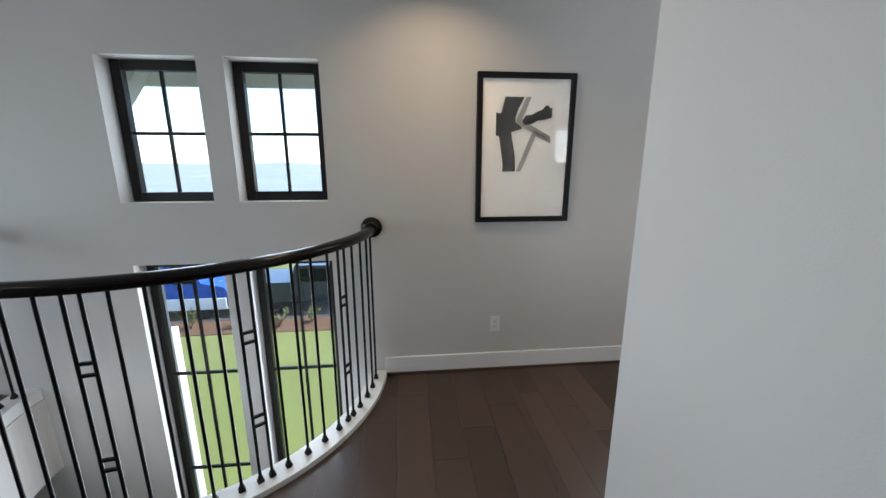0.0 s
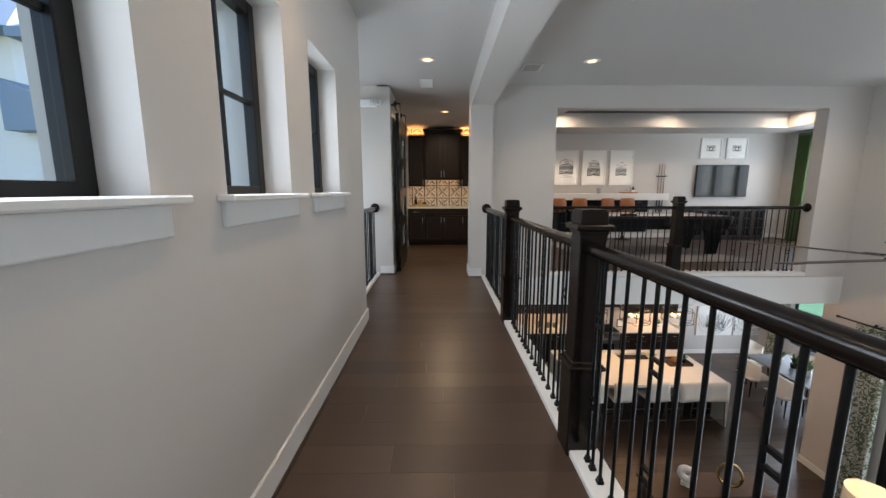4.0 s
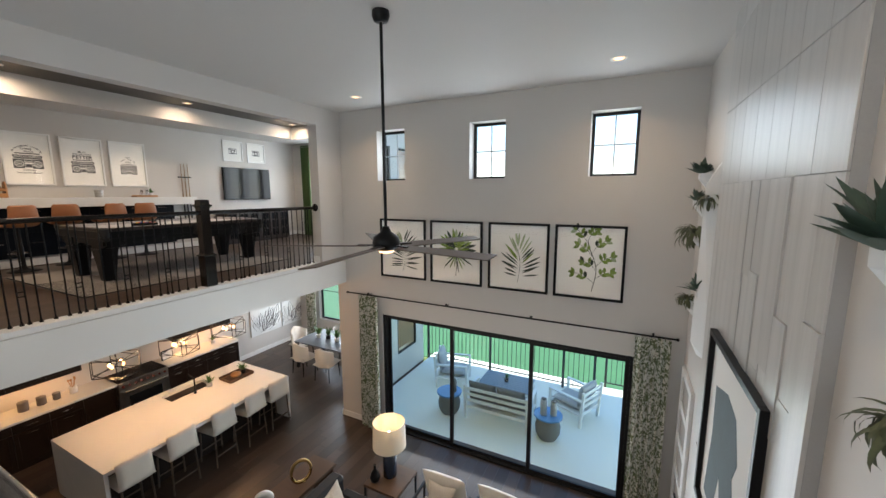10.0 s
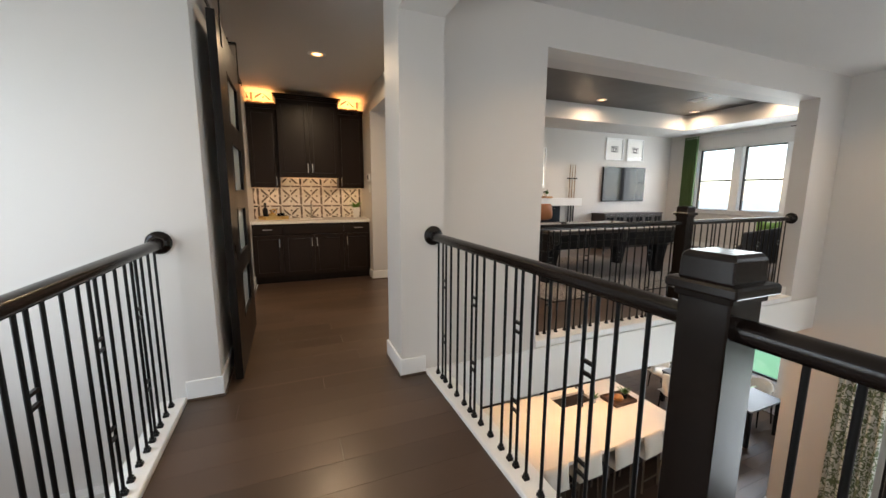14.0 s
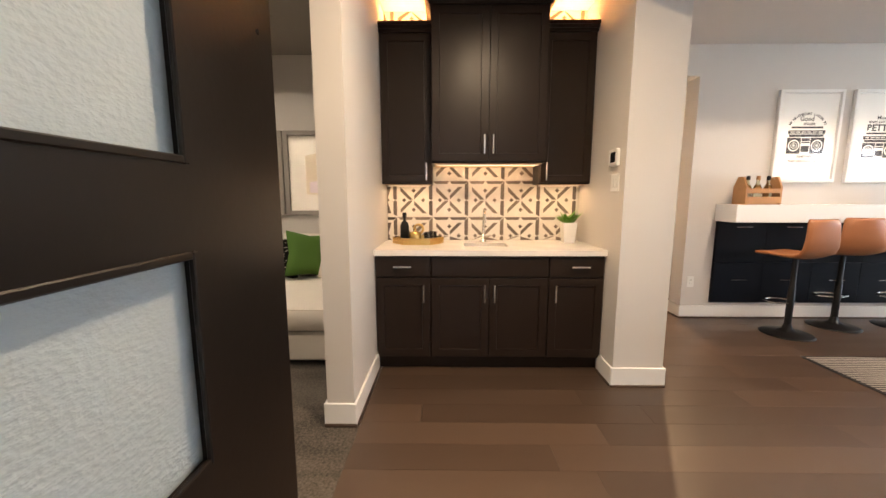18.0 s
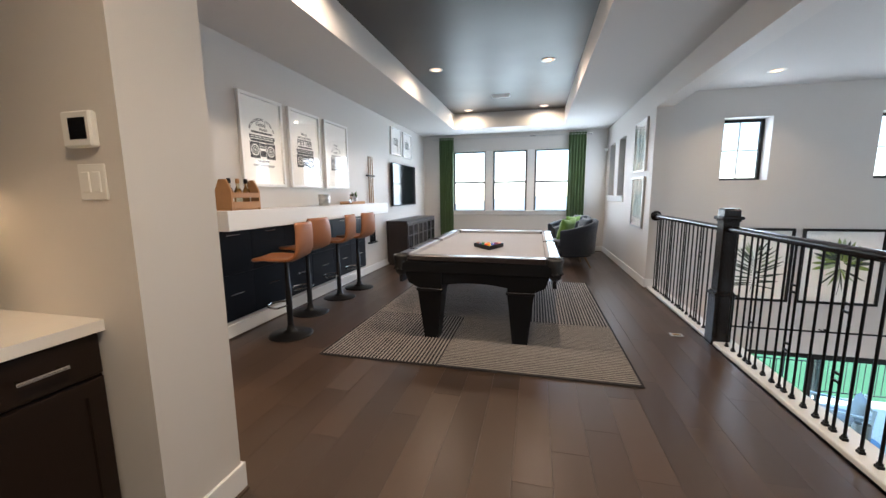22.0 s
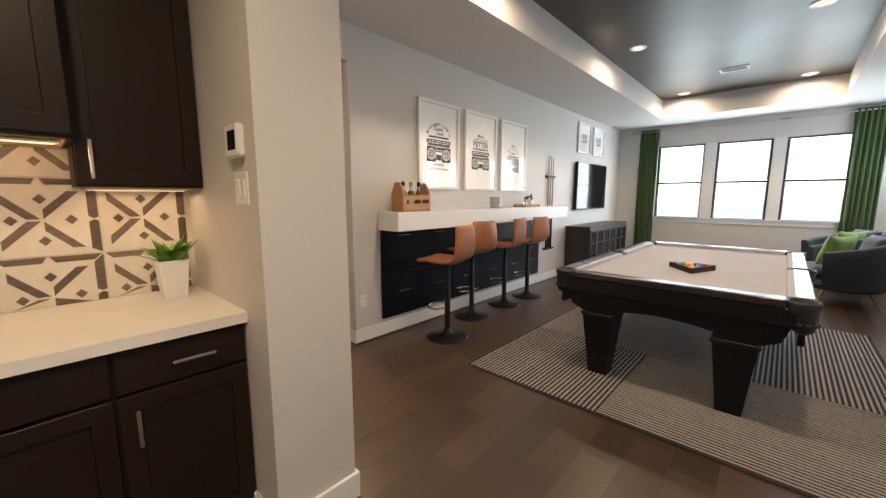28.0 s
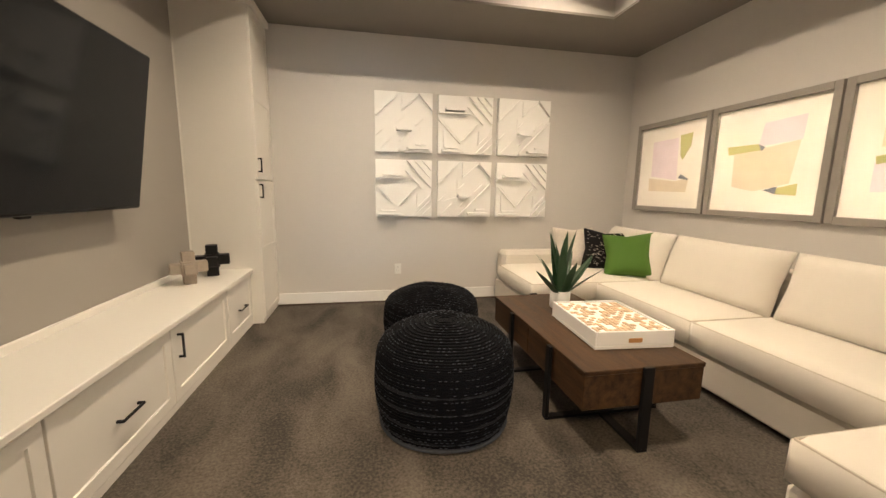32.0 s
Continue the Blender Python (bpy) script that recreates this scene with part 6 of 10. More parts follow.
balls = [(0.75, 0.45, 0.03), (0.03, 0.06, 0.35), (0.65, 0.05, 0.03), (0.12, 0.03, 0.2), (0.8, 0.22, 0.03), (0.02, 0.2, 0.07), (0.25, 0.02, 0.03), (0.01, 0.01, 0.01)]
ball_mats = [mat("ball_gloss", c, 0.08, var=0.02, bump=0.0, rvar=0.02) for c in balls]
ivory = mat("ivory_ball_gloss", (0.78, 0.72, 0.6), 0.08, var=0.02, bump=0.0, rvar=0.02)
i = 0
for row in range(5):
    for k in range(row + 1):
        x, y = (k - row / 2) * 0.0575, 0.125 - row * 0.0498
        wp = rk.matrix_world @ Vector((x, y, 0))
        bl = thing("pool_ball", "glossy coloured pool ball in the rack", "pool ball", "racked balls", (wp.x, wp.y, wp.z), rnd.uniform(0, 90))
        m0 = ball_mats[i % 8]
        part("ball", B().ball(0, 0, 0.0286, 0.0286, 16, 10), m0, bl)
        if i > 7:
            part("stripe_pole", B().lathe([(0.022, 0.0472), (0.012, 0.0548), (0.001, 0.0576)], 16, None, 0, 0), ivory, bl)
        i += 1

# striped rug
RUG = (9.605, 12.13, -3.57, -0.41)
rug = thing("rug", "black and cream striped rug in four panels", "rug", "", ((RUG[0] + RUG[1]) / 2, (RUG[2] + RUG[3]) / 2, 0))
hw, hl = (RUG[1] - RUG[0]) / 2, (RUG[3] - RUG[2]) / 2
part("backing", B().rbox(-hw, hw, -hl, hl, 0.0005, 0.010, 0.004), DARKYARN, rug, "dark woven backing and edge")
SPLIT_Y, SPLIT_NEAR, SPLIT_FAR = -1.61 - (RUG[2] + RUG[3]) / 2, 11.1 - (RUG[0] + RUG[1]) / 2, 10.42 - (RUG[0] + RUG[1]) / 2
for x0, x1, y0, y1, along_x in ((-hw + 0.02, SPLIT_NEAR - 0.003, SPLIT_Y + 0.003, hl - 0.02, True), (SPLIT_NEAR + 0.003, hw - 0.02, SPLIT_Y + 0.003, hl - 0.02, False), (-hw + 0.02, SPLIT_FAR - 0.003, -hl + 0.02, SPLIT_Y - 0.003, False), (SPLIT_FAR + 0.003, hw - 0.02, -hl + 0.02, SPLIT_Y - 0.003, True)):
    st = B()
    a, b = (y0, y1) if along_x else (x0, x1)
    n = int((b - a) / 0.030)
    for k in range(n):
        c = a + (k + 0.5) * (b - a) / n
        w = 0.0072 + rnd.uniform(-0.0008, 0.0008)
        st.rbox(x0, x1, c - w, c + w, 0.009, 0.0145, 0.003) if along_x else st.rbox(c - w, c + w, y0, y1, 0.009, 0.0145, 0.003)
    tagged(part("stripe_panel", st, CREAM, rug, "cream raised yarn stripes"), kind="stuff")


# navy tub chairs
def tub_chair(x, y, turn):
    t = thing("armchair", "dark navy upholstered tub armchair on pale wooden legs", "armchair", "tub armchairs", (x, y, 0), turn)
    t.matrix_world = pose(x, y, 0, 0, 0, turn) @ Matrix.Scale(1.1, 4)
    v, f = [], []
    n, prof_n = 26, 7
    for k in range(n + 1):
        a = math.radians(-128 + 256 * k / n)
        back = 0.5 + 0.5 * math.cos(a)
        top = 0.60 + 0.20 * back**1.2
        for j in range(prof_n):
            s = j / (prof_n - 1)
            pts = [(0.33, 0.20), (0.40, 0.24), (0.43, top - 0.10), (0.44, top - 0.02), (0.40, top), (0.345, top - 0.03), (0.32, 0.36)]
            r, z = pts[j]
            v.append((-r * math.cos(a) * 0.98, r * math.sin(a), z))
    for k in range(n):
        for j in range(prof_n - 1):
            p = k * prof_n + j
            f.append((p, p + prof_n, p + prof_n + 1, p + 1))
    sh_ = B().add(v, f, None, True)
    for e in (0, n):
        idx = v[e * prof_n : (e + 1) * prof_n]
        sh_.add(idx, [tuple(range(prof_n))])
    sh_.lathe([(0.34, 0.19), (0.34, 0.24)], 26)
    part("shell", sh_, NAVYCLOTH, t)
    part("seat_cushion", B().cushion(0.60, 0.62, 0.17, pose(0.05, 0, 0.37), 10, 0.25), NAVYCLOTH, t)
    part("back_cushion", B().cushion(0.52, 0.42, 0.15, pose(-0.22, 0, 0.60, 0, 78, 0) @ pose(0, 0, 0, 0, 0, 90), 8, 0.4), NAVYCLOTH, t)
    for a, b in ((0.2, 0.22), (0.2, -0.22), (-0.2, 0.2), (-0.2, -0.2)):
        part("leg", B().rod((a * 0.9, b * 0.9, 0.20), (a * 1.35, b * 1.35, 0.0), 0.020, 12, 0.011), LEGWOOD, t, "pale tapered wooden leg")
    return t


tub_chair(9.72, -5.08, 10)
tub_chair(9.70, -6.18, 20)


def pillow(name, label, at, rot, w, material, h=0.16, group="", spin=0):
    t = thing(name, label, "cushion", group, at)
    t.matrix_world = pose(*at, *rot) @ pose(0, 0, 0, 0, 0, spin)
    part("cover", B().cushion(w, w, h, None, 12, 0.55, 0.15), material, t)
    return t


pillow("throw_pillow", "green velvet throw pillow on the navy armchair", (9.80, -5.12, 0.68), (72, 0, 50), 0.42, LIMECLOTH)
pillow("throw_pillow", "green velvet throw pillow on the navy armchair", (9.62, -6.10, 0.68), (72, 0, 40), 0.42, LIMECLOTH)


# curtains
def curtain(x0, x1, y, z0, z1, material, folds, label, depth=0.05, axis=0, seed=1):
    t = thing("curtain", label, "curtain", "", (0, 0, 0))
    r = random.Random(seed)
    n = folds * 8
    v, f = [], []
    ph = [r.uniform(-0.5, 0.5) for _ in range(folds + 2)]
    rows = 9
    for i in range(rows):
        s = i / (rows - 1)
        z = z1 + (z0 - z1) * s
        for k in range(n + 1):
            u = k / n
            w = math.sin(2 * math.pi * (u * folds + 0.06 * ph[int(u * folds)] * s))
            v.append((x0 + (x1 - x0) * u + 0.012 * s * math.sin(9 * u + seed), y + depth * w * (0.75 + 0.25 * s), z))
    for i in range(rows - 1):
        for k in range(n):
            a = i * (n + 1) + k
            f.append((a, a + 1, a + n + 2, a + n + 1))
    b = B().add(v, f, None, True)
    b.add([(p[0], p[1] - 0.006, p[2]) for p in v], [q[::-1] for q in f], None, True)
    part("cloth", b, material, t)
    return t


curtain(12.36, 12.72, FAR + 0.09, 0.015, 2.72, CURTAIN, 6, "green grommet-topped curtain hanging to the floor", 0.038, seed=2)
curtain(9.30, 9.68, FAR + 0.09, 0.015, 2.72, CURTAIN, 6, "green grommet-topped curtain hanging to the floor", 0.038, seed=3)
rodt = thing("curtain_rod", "thin silver curtain rod over the game room windows", "curtain rod")
part("rod", B().rod((9.2, FAR + 0.09, 2.68), (12.85, FAR + 0.09, 2.68), 0.011, 12), STEEL, rodt)
for x in (9.25, 10.5, 11.5, 12.8):
    part("bracket", B().rod((x, FAR, 2.68), (x, FAR + 0.09, 2.68), 0.007), STEEL, rodt)
for x in (9.19, 12.86):
    part("finial", B().ball(x, FAR + 0.09, 2.68, 0.022), STEEL, rodt)

# pictures on the short wall beside the opening, facing +x
AQUA = mat("pale_aqua_print", (0.42, 0.52, 0.55), 0.7, var=0.35, scale=9, bump=0.0)
for zc in (2.04, 1.20):
    p = picture("framed_print", "silver framed pale blue abstract print", (8.84, -4.10, zc), 90, 0.66, 0.76, 0.022, 0.03, STEEL, group="wall prints")
    b = B()
    rr = random.Random(int(zc * 10))
    for k in range(9):
        x = -0.2 + 0.05 * k
        blob(b, [(x - 0.02, -0.25 + rr.uniform(0, 0.1)), (x + 0.02, -0.24), (x + 0.03, 0.1 + rr.uniform(0, 0.12)), (x - 0.01, 0.05 + rr.uniform(0, 0.15))], -0.0105)
    part("brushwork", b, AQUA, p)
cam_s = thing("ceiling_sensor", "small white dome camera on the wall", "camera sensor", "", (8.84, -6.78, 2.30), 90)
part("bracket", B().rbox(-0.02, 0.02, -0.05, 0, -0.02, 0.02, 0.004), PLASTIC, cam_s)
part("head", B().ball(0, -0.06, 0, 0.032), PLASTIC, cam_s)

fb = thing("floor_outlet", "small brass floor outlet plate", "outlet", "", (9.045, -1.56, 0.0005))
part("plate", B().rbox(-0.055, 0.055, -0.04, 0.04, 0.0, 0.005, 0.002), STEEL, fb)
part("lid", B().rbox(-0.03, 0.03, -0.022, 0.022, 0.005, 0.007, 0.001), GOLD, fb)


def vent(at, turn, w, h, up=True, label="white slatted ceiling vent"):
    t = thing("air_vent", label, "vent", "", at, turn)
    part("frame", B().slab(2, -0.010, 0.0, (-w / 2, w / 2), (-h / 2, h / 2), [(-w / 2 + 0.022, w / 2 - 0.022, -h / 2 + 0.022, h / 2 - 0.022)]), PLASTIC, t)
    part("backing", B().box(-w / 2 + 0.022, w / 2 - 0.022, -h / 2 + 0.022, h / 2 - 0.022, -0.002, -0.001), BLACKPAINT, t)
    n = int((h - 0.044) / 0.02)
    for k in range(n):
        y = -h / 2 + 0.022 + (k + 0.5) * (h - 0.044) / n
        part("slat", B().box(-w / 2 + 0.022, w / 2 - 0.022, -0.007, 0.007, -0.0008, 0.0008, pose(0, y, -0.006, 40, 0, 0)), PLASTIC, t)


vent((11.035, -4.82, 3.099), 0, 0.32, 0.20)
vent((8.55, 2.41, TOP - 0.001), 90, 0.18, 0.40)
vent((7.86, 1.10, TOP - 0.001), 0, 0.30, 0.24)

# hall behind the game room doorway
structure("threshold", B().box(13.202, EAST + 0.202, -0.049, 0.949, -0.028, -0.0005), FLOORWOOD, "dark stained board in the open doorway", "floor")
structure("wall_hall_north", B().box(EAST + 0.2, 15.2, 0.985, 1.10, 0, TOP), PAINT, "pale painted wall of the back hall", "wall")
structure("wall_hall_east", B().slab(0, 14.75, 14.9, (-2.2, 0.985), (0, TOP), [(-1.30, -0.42, 0, 2.12)]), PAINT, "pale painted wall of the back hall", "wall")
structure("wall_hall_south", B().box(EAST + 0.2, 15.9, -2.3, -2.2, 0, TOP), PAINT, "pale painted wall of the back hall", "wall")
structure("ceiling_hall", B().box(EAST + 0.2, 15.9, -2.3, 1.10, TOP, TOP + 0.1), CEIL, "white painted ceiling of the back hall", "ceiling")
structure("wall_hall_closet", B().box(15.8, 15.9, -2.2, 0.985, 0, TOP), PAINT, "pale painted closet wall", "wall")
structure("floor_hall", B().box(14.9, 15.9, -2.3, 1.10, DECK, -0.002), CARPET, "pale carpet in the closet", "floor")
dt = tagged(new("door_trim"), "white painted door casing", "trim", "", "structure")
part("casing", B().rbox(14.73, 14.75, -1.39, -1.30, 0, 2.21, 0.004).rbox(14.73, 14.75, -0.42, -0.33, 0, 2.21, 0.004).rbox(14.73, 14.75, -1.30, -0.42, 2.12, 2.21, 0.004), TRIM, dt)
lamp_light("recessed_lamp", 14.1, -0.2, TOP - 0.012, 58, color=(1.0, 0.66, 0.36), spread=160)
copy_thing(first, pose(14.1, -0.2, TOP - 0.001))
sg = thing("wall_panel", "warm grey panel with dark lettering in the closet doorway", "panel", "", (15.2, -0.86, 0.0), -90)
part("board", B().rbox(-0.42, 0.42, -0.02, 0.02, 0.02, 2.02, 0.004), mat("warm_grey_panel", (0.34, 0.30, 0.27), 0.4, var=0.15, bump=0.05), sg)
GREYFONT = mat("grey_lettering", (0.07, 0.065, 0.06), 0.6, var=0.1, bump=0.0)
for z in (1.56, 0.42):
    words("lettering", "D", 0.27, GREYFONT, sg, -0.13, -0.022, z, 0.012)
    words("lettering", "TS", 0.13, GREYFONT, sg, -0.10, -0.022, z - 0.20, 0.003)


# ---- media room ----
CABWHITE = mat("white_cabinet_paint", (0.76, 0.74, 0.70), 0.4, var=0.02, bump=0.01)
TAUPEWALL = mat("taupe_wall_paint", (0.33, 0.31, 0.285), 0.6, var=0.03, bump=0.06, bscale=200)
SOFA = mat("ivory_sofa_linen", (0.72, 0.67, 0.60), 0.9, var=0.06, scale=5, bump=0.35, bscale=420, sheen=0.15)
PIPING = mat("beige_sofa_piping", (0.52, 0.46, 0.38), 0.85, var=0.1, bump=0.2)
WALNUT = mat("rough_walnut", (0.048, 0.025, 0.012), 0.45, var=0.95, scale=3.5, bump=0.18, bscale=26, stretch=(7, 0.5, 7))
WALNUT.node_tree.nodes["Principled BSDF"].inputs["Specular IOR Level"].default_value = 0.3
POUF = mat("black_braided_cotton", (0.0028, 0.0032, 0.005), 0.85, var=0.5, scale=40, bump=0.6, bscale=180)
POUF.node_tree.nodes["Principled BSDF"].inputs["Specular IOR Level"].default_value = 0.12
DENIM = mat("blue_grey_braid", (0.004, 0.005, 0.009), 0.85, var=0.5, scale=40, bump=0.6, bscale=180)
CEMENT = mat("rough_grey_concrete", (0.36, 0.31, 0.26), 0.85, var=0.3, scale=14, bump=0.4, bscale=70)
GREEN2 = mat("bright_green_linen", (0.065, 0.15, 0.018), 0.85, var=0.12, scale=8, bump=0.4, bscale=350)
grain = WALNUT.node_tree
sharpen = grain.nodes.new("ShaderNodeMapRange")
sharpen.inputs["From Min"].default_value, sharpen.inputs["From Max"].default_value = 0.28, 0.68
grain.links.new(grain.nodes["Mix"].inputs["Factor"].links[0].from_socket, sharpen.inputs["Value"])
grain.links.new(sharpen.outputs[0], grain.nodes["Mix"].inputs["Factor"])
PLASTER = mat("white_relief_plaster", (0.87, 0.86, 0.84), 0.6, var=0.02, bump=0.04, bscale=150)
GREYFRAME = mat("grey_wood_frame", (0.30, 0.275, 0.25), 0.5, var=0.08, bump=0.03)


def west(name, label, category, y, z, x, group=""):
    """A thing along the west wall, facing +x: local x runs to the viewer's right (+y)."""
    return thing(name, label, category, group, (x, y, z), 90)


structure("wall_media_accent", B().box(8.9, 8.906, 3.135, 6.92, 0.5, MED_TOP), TAUPEWALL, "taupe painted wall behind the television", "wall")

FX = 9.39
units = [(3.30, 4.668, "doors"), (4.668, 5.49, "drawer"), (5.49, 6.324, "door"), (6.324, 6.915, "drawer")]
for y0, y1, kind in units:
    c = west("low_cabinet", "low white painted media cabinet with black handles", "cabinet", y0, 0.0, FX, "media cabinets")
    w = y1 - y0
    part("body", B().box(0, w, 0.02, 0.48, 0.0, 0.495), CABWHITE, c)
    d = shaker(c, "drawer_front" if kind == "drawer" else "door", 0.006, w - 0.006, 0.05, 0.485, 0.0, CABWHITE, 0.02, 0.06)
    if kind == "drawer":
        hb = B().rbox(w / 2 - 0.08, w / 2 + 0.08, -0.035, -0.023, 0.245, 0.258, 0.003)
        for x in (w / 2 - 0.075, w / 2 + 0.075):
            hb.rbox(x - 0.006, x + 0.006, -0.03, 0.0, 0.245, 0.258, 0.002)
    else:
        x = 0.07
        hb = B().rbox(x - 0.006, x + 0.006, -0.035, -0.023, 0.29, 0.44, 0.003).rbox(x - 0.006, x + 0.006, -0.03, 0, 0.292, 0.305, 0.002).rbox(x - 0.006, x + 0.006, -0.03, 0, 0.425, 0.438, 0.002)
    part("handle", hb, BLACKPAINT, d, "black square bar handle")
    part("base_rail", B().rbox(0, w, 0.004, 0.02, 0.0, 0.045, 0.002), CABWHITE, c)
ct = west("countertop", "long white painted top over the low cabinets", "countertop", 3.30, 0.0, FX)
part("board", B().rbox(0, 3.615, -0.025, 0.485, 0.497, 0.53, 0.004), CABWHITE, ct)
part("upstand", B().rbox(0, 3.615, 0.463, 0.483, 0.53, 0.575, 0.004), CABWHITE, ct)
tc = west("tall_cabinet", "tall white painted cabinet with panelled doors up to the ceiling", "cabinet", 6.92, 0.0, 9.50)
part("body", B().box(0, 0.553, 0.02, 0.598, 0.0, MED_TOP - 0.06), CABWHITE, tc)
part("crown_moulding", B().rbox(-0.03, 0.553, -0.03, 0.598, MED_TOP - 0.06, MED_TOP - 0.001, 0.008), CABWHITE, tc)
part("edge_bead", B().rbox(-0.012, 0.0, 0.585, 0.598, 0.53, MED_TOP - 0.06, 0.003), CABWHITE, tc)
for z0, z1, hz in ((0.05, 1.33, 1.24), (1.345, MED_TOP - 0.075, 1.47)):
    b = B().rbox(0.006, 0.066, 0, 0.02, z0, z1, 0.002).rbox(0.487, 0.547, 0, 0.02, z0, z1, 0.002)
    zm = (z0 + z1) / 2
    for a, c in ((z0, z0 + 0.06), (zm - 0.03, zm + 0.03), (z1 - 0.06, z1)):
        b.rbox(0.066, 0.487, 0, 0.02, a, c, 0.002)
    b.box(0.066, 0.487, 0.009, 0.02, z0 + 0.06, z1 - 0.06)
    d = part("door", b, CABWHITE, tc)
    part("handle", B().rbox(0.03, 0.042, -0.035, -0.023, hz - 0.065, hz + 0.065, 0.003).rbox(0.03, 0.042, -0.03, 0, hz - 0.063, hz - 0.05, 0.002).rbox(0.03, 0.042, -0.03, 0, hz + 0.05, hz + 0.063, 0.002), BLACKPAINT, d, "black square bar handle")

tv2 = west("television", "large black wall-mounted television tilted down, switched off", "television", 5.15, 1.58, 9.16)
tv2.matrix_world = pose(9.12, 5.18, 1.585, 0, 0, 90) @ pose(0, 0, 0, 9, 0, 0)
part("case", B().rbox(-0.80, 0.80, 0.0, 0.045, -0.46, 0.46, 0.006), BLACKPAINT, tv2)
part("screen", B().rbox(-0.79, 0.79, -0.003, 0.001, -0.445, 0.45, 0.001), SCREEN, tv2, "glossy black screen")
part("logo_bar", B().rbox(-0.03, 0.03, 0.005, 0.03, -0.472, -0.459, 0.003), BLACKPAINT, tv2)
part("mount", B().box(-0.2, 0.2, 0.045, 0.235, -0.1, 0.1), BLACKPAINT, tv2)


def cross_block(name, label, at, s, material, turn):
    t = thing(name, label, "sculpture", "block sculptures", at, turn)
    k = s * 0.17
    for x, y, z, w in ((0, 0, s * 0.5, 1.25), (0, 0, k, 1.0), (0, 0, s - k, 1.0), (s * 0.33, 0, s * 0.52, 0.95), (-s * 0.33, 0, s * 0.5, 0.95), (0, s * 0.3, s * 0.48, 0.9), (0, -s * 0.3, s * 0.5, 0.9)):
        part("block", B().rbox(x - k * w, x + k * w, y - k * w, y + k * w, z - k * w if z > k else 0.0, z + k * w, 0.005), material, t)


cross_block("block_sculpture", "rough grey concrete stacked cube sculpture", (9.11, 6.40, 0.531), 0.25, CEMENT, 30)
cross_block("block_sculpture", "black stacked cube sculpture", (9.17, 6.68, 0.531), 0.26, BLACKPAINT, 20)

# relief panels
cols3, rows2 = (10.849, 11.532, 12.215), (1.985, 1.287)
for r, z in enumerate(rows2):
    for c, x in enumerate(cols3):
        flip = (r + c) % 2
        t = thing("relief_panel", "square white wall panel with raised diagonal lines" if flip else "square white wall panel with raised stepped shapes", "wall art", "relief panels", (x, MED_N, z), 0)
        h = 0.308
        part("board", B().rbox(-h, h, -0.03, 0, -h, h, 0.003), PLASTER, t)
        y = -0.03

        def strip(p, q, w, d):
            """A raised strip between two points of the panel, given in shares of its width and height."""
            w, d = w * 1.25, d * 1.5
            a, b = (Vector(((k_[0] - 0.5) * 2 * h, y - d / 2 + 0.001, (k_[1] - 0.5) * 2 * h)) for k_ in (p, q))
            n = (b - a).normalized()
            s = Vector((0, 1, 0)).cross(n) * w / 2
            e = Vector((0, d / 2, 0))
            v = [a - s - e, b - s - e, b + s - e, a + s - e, a - s + e, b - s + e, b + s + e, a + s + e]
            part("raised_strip", B().add(v, [(0, 1, 2, 3), (7, 6, 5, 4), (0, 4, 5, 1), (1, 5, 6, 2), (2, 6, 7, 3), (3, 7, 4, 0)]), PLASTER, t)

        def wedge(pts, d):
            part("raised_facet", blob(B(), [((a - 0.5) * 2 * h, (b - 0.5) * 2 * h) for a, b in pts], y + 0.001, d), PLASTER, t)

        if not flip:
            wedge([(0.0, 0.60), (0.41, 1.0), (0.0, 1.0)], 0.020)
            wedge([(0.77, 1.0), (1.0, 0.72), (1.0, 1.0)], 0.022)
            wedge([(0.40, 0.0), (1.0, 0.0), (1.0, 0.62)], 0.026)
            wedge([(0.0, 0.0), (0.36, 0.0), (0.36, 0.36), (0.0, 0.26)], 0.012)
            wedge([(0.46, 0.72), (0.75, 0.97), (0.46, 0.97)], 0.014)
            wedge([(0.36, 0.40), (0.64, 0.40), (0.64, 0.66), (0.36, 0.66)], 0.012)
            for p, q, w, d in (((0.37, 0.375), (0.63, 0.375), 0.020, 0.050), ((0.55, 0.06), (0.93, 0.06), 0.018, 0.065), ((0.70, 0.13), (0.87, 0.13), 0.012, 0.050), ((0.38, 0.49), (0.50, 0.61), 0.010, 0.024), ((0.70, 0.46), (0.84, 0.59), 0.010, 0.022), ((0.42, 0.19), (0.58, 0.35), 0.010, 0.026), ((0.02, 0.28), (0.13, 0.38), 0.010, 0.028), ((0.07, 0.04), (0.27, 0.24), 0.010, 0.028), ((0.02, 0.60), (0.40, 0.985), 0.009, 0.026), ((0.46, 0.70), (0.77, 0.97), 0.009, 0.022), ((0.77, 0.97), (0.985, 0.73), 0.009, 0.030), ((0.40, 0.02), (0.985, 0.61), 0.009, 0.034)):
                strip(p, q, w, d)
        else:
            wedge([(0.0, 0.69), (0.57, 0.69), (0.57, 0.60), (0.0, 0.60)], 0.008)
            wedge([(0.0, 0.0), (0.40, 0.0), (0.40, 0.17), (0.0, 0.57)], 0.016)
            wedge([(0.06, 0.58), (0.40, 0.22), (0.72, 0.56)], 0.014)
            wedge([(0.70, 0.0), (1.0, 0.0), (1.0, 0.31)], 0.024)
            wedge([(0.56, 1.0), (1.0, 0.53), (1.0, 1.0)], 0.012)
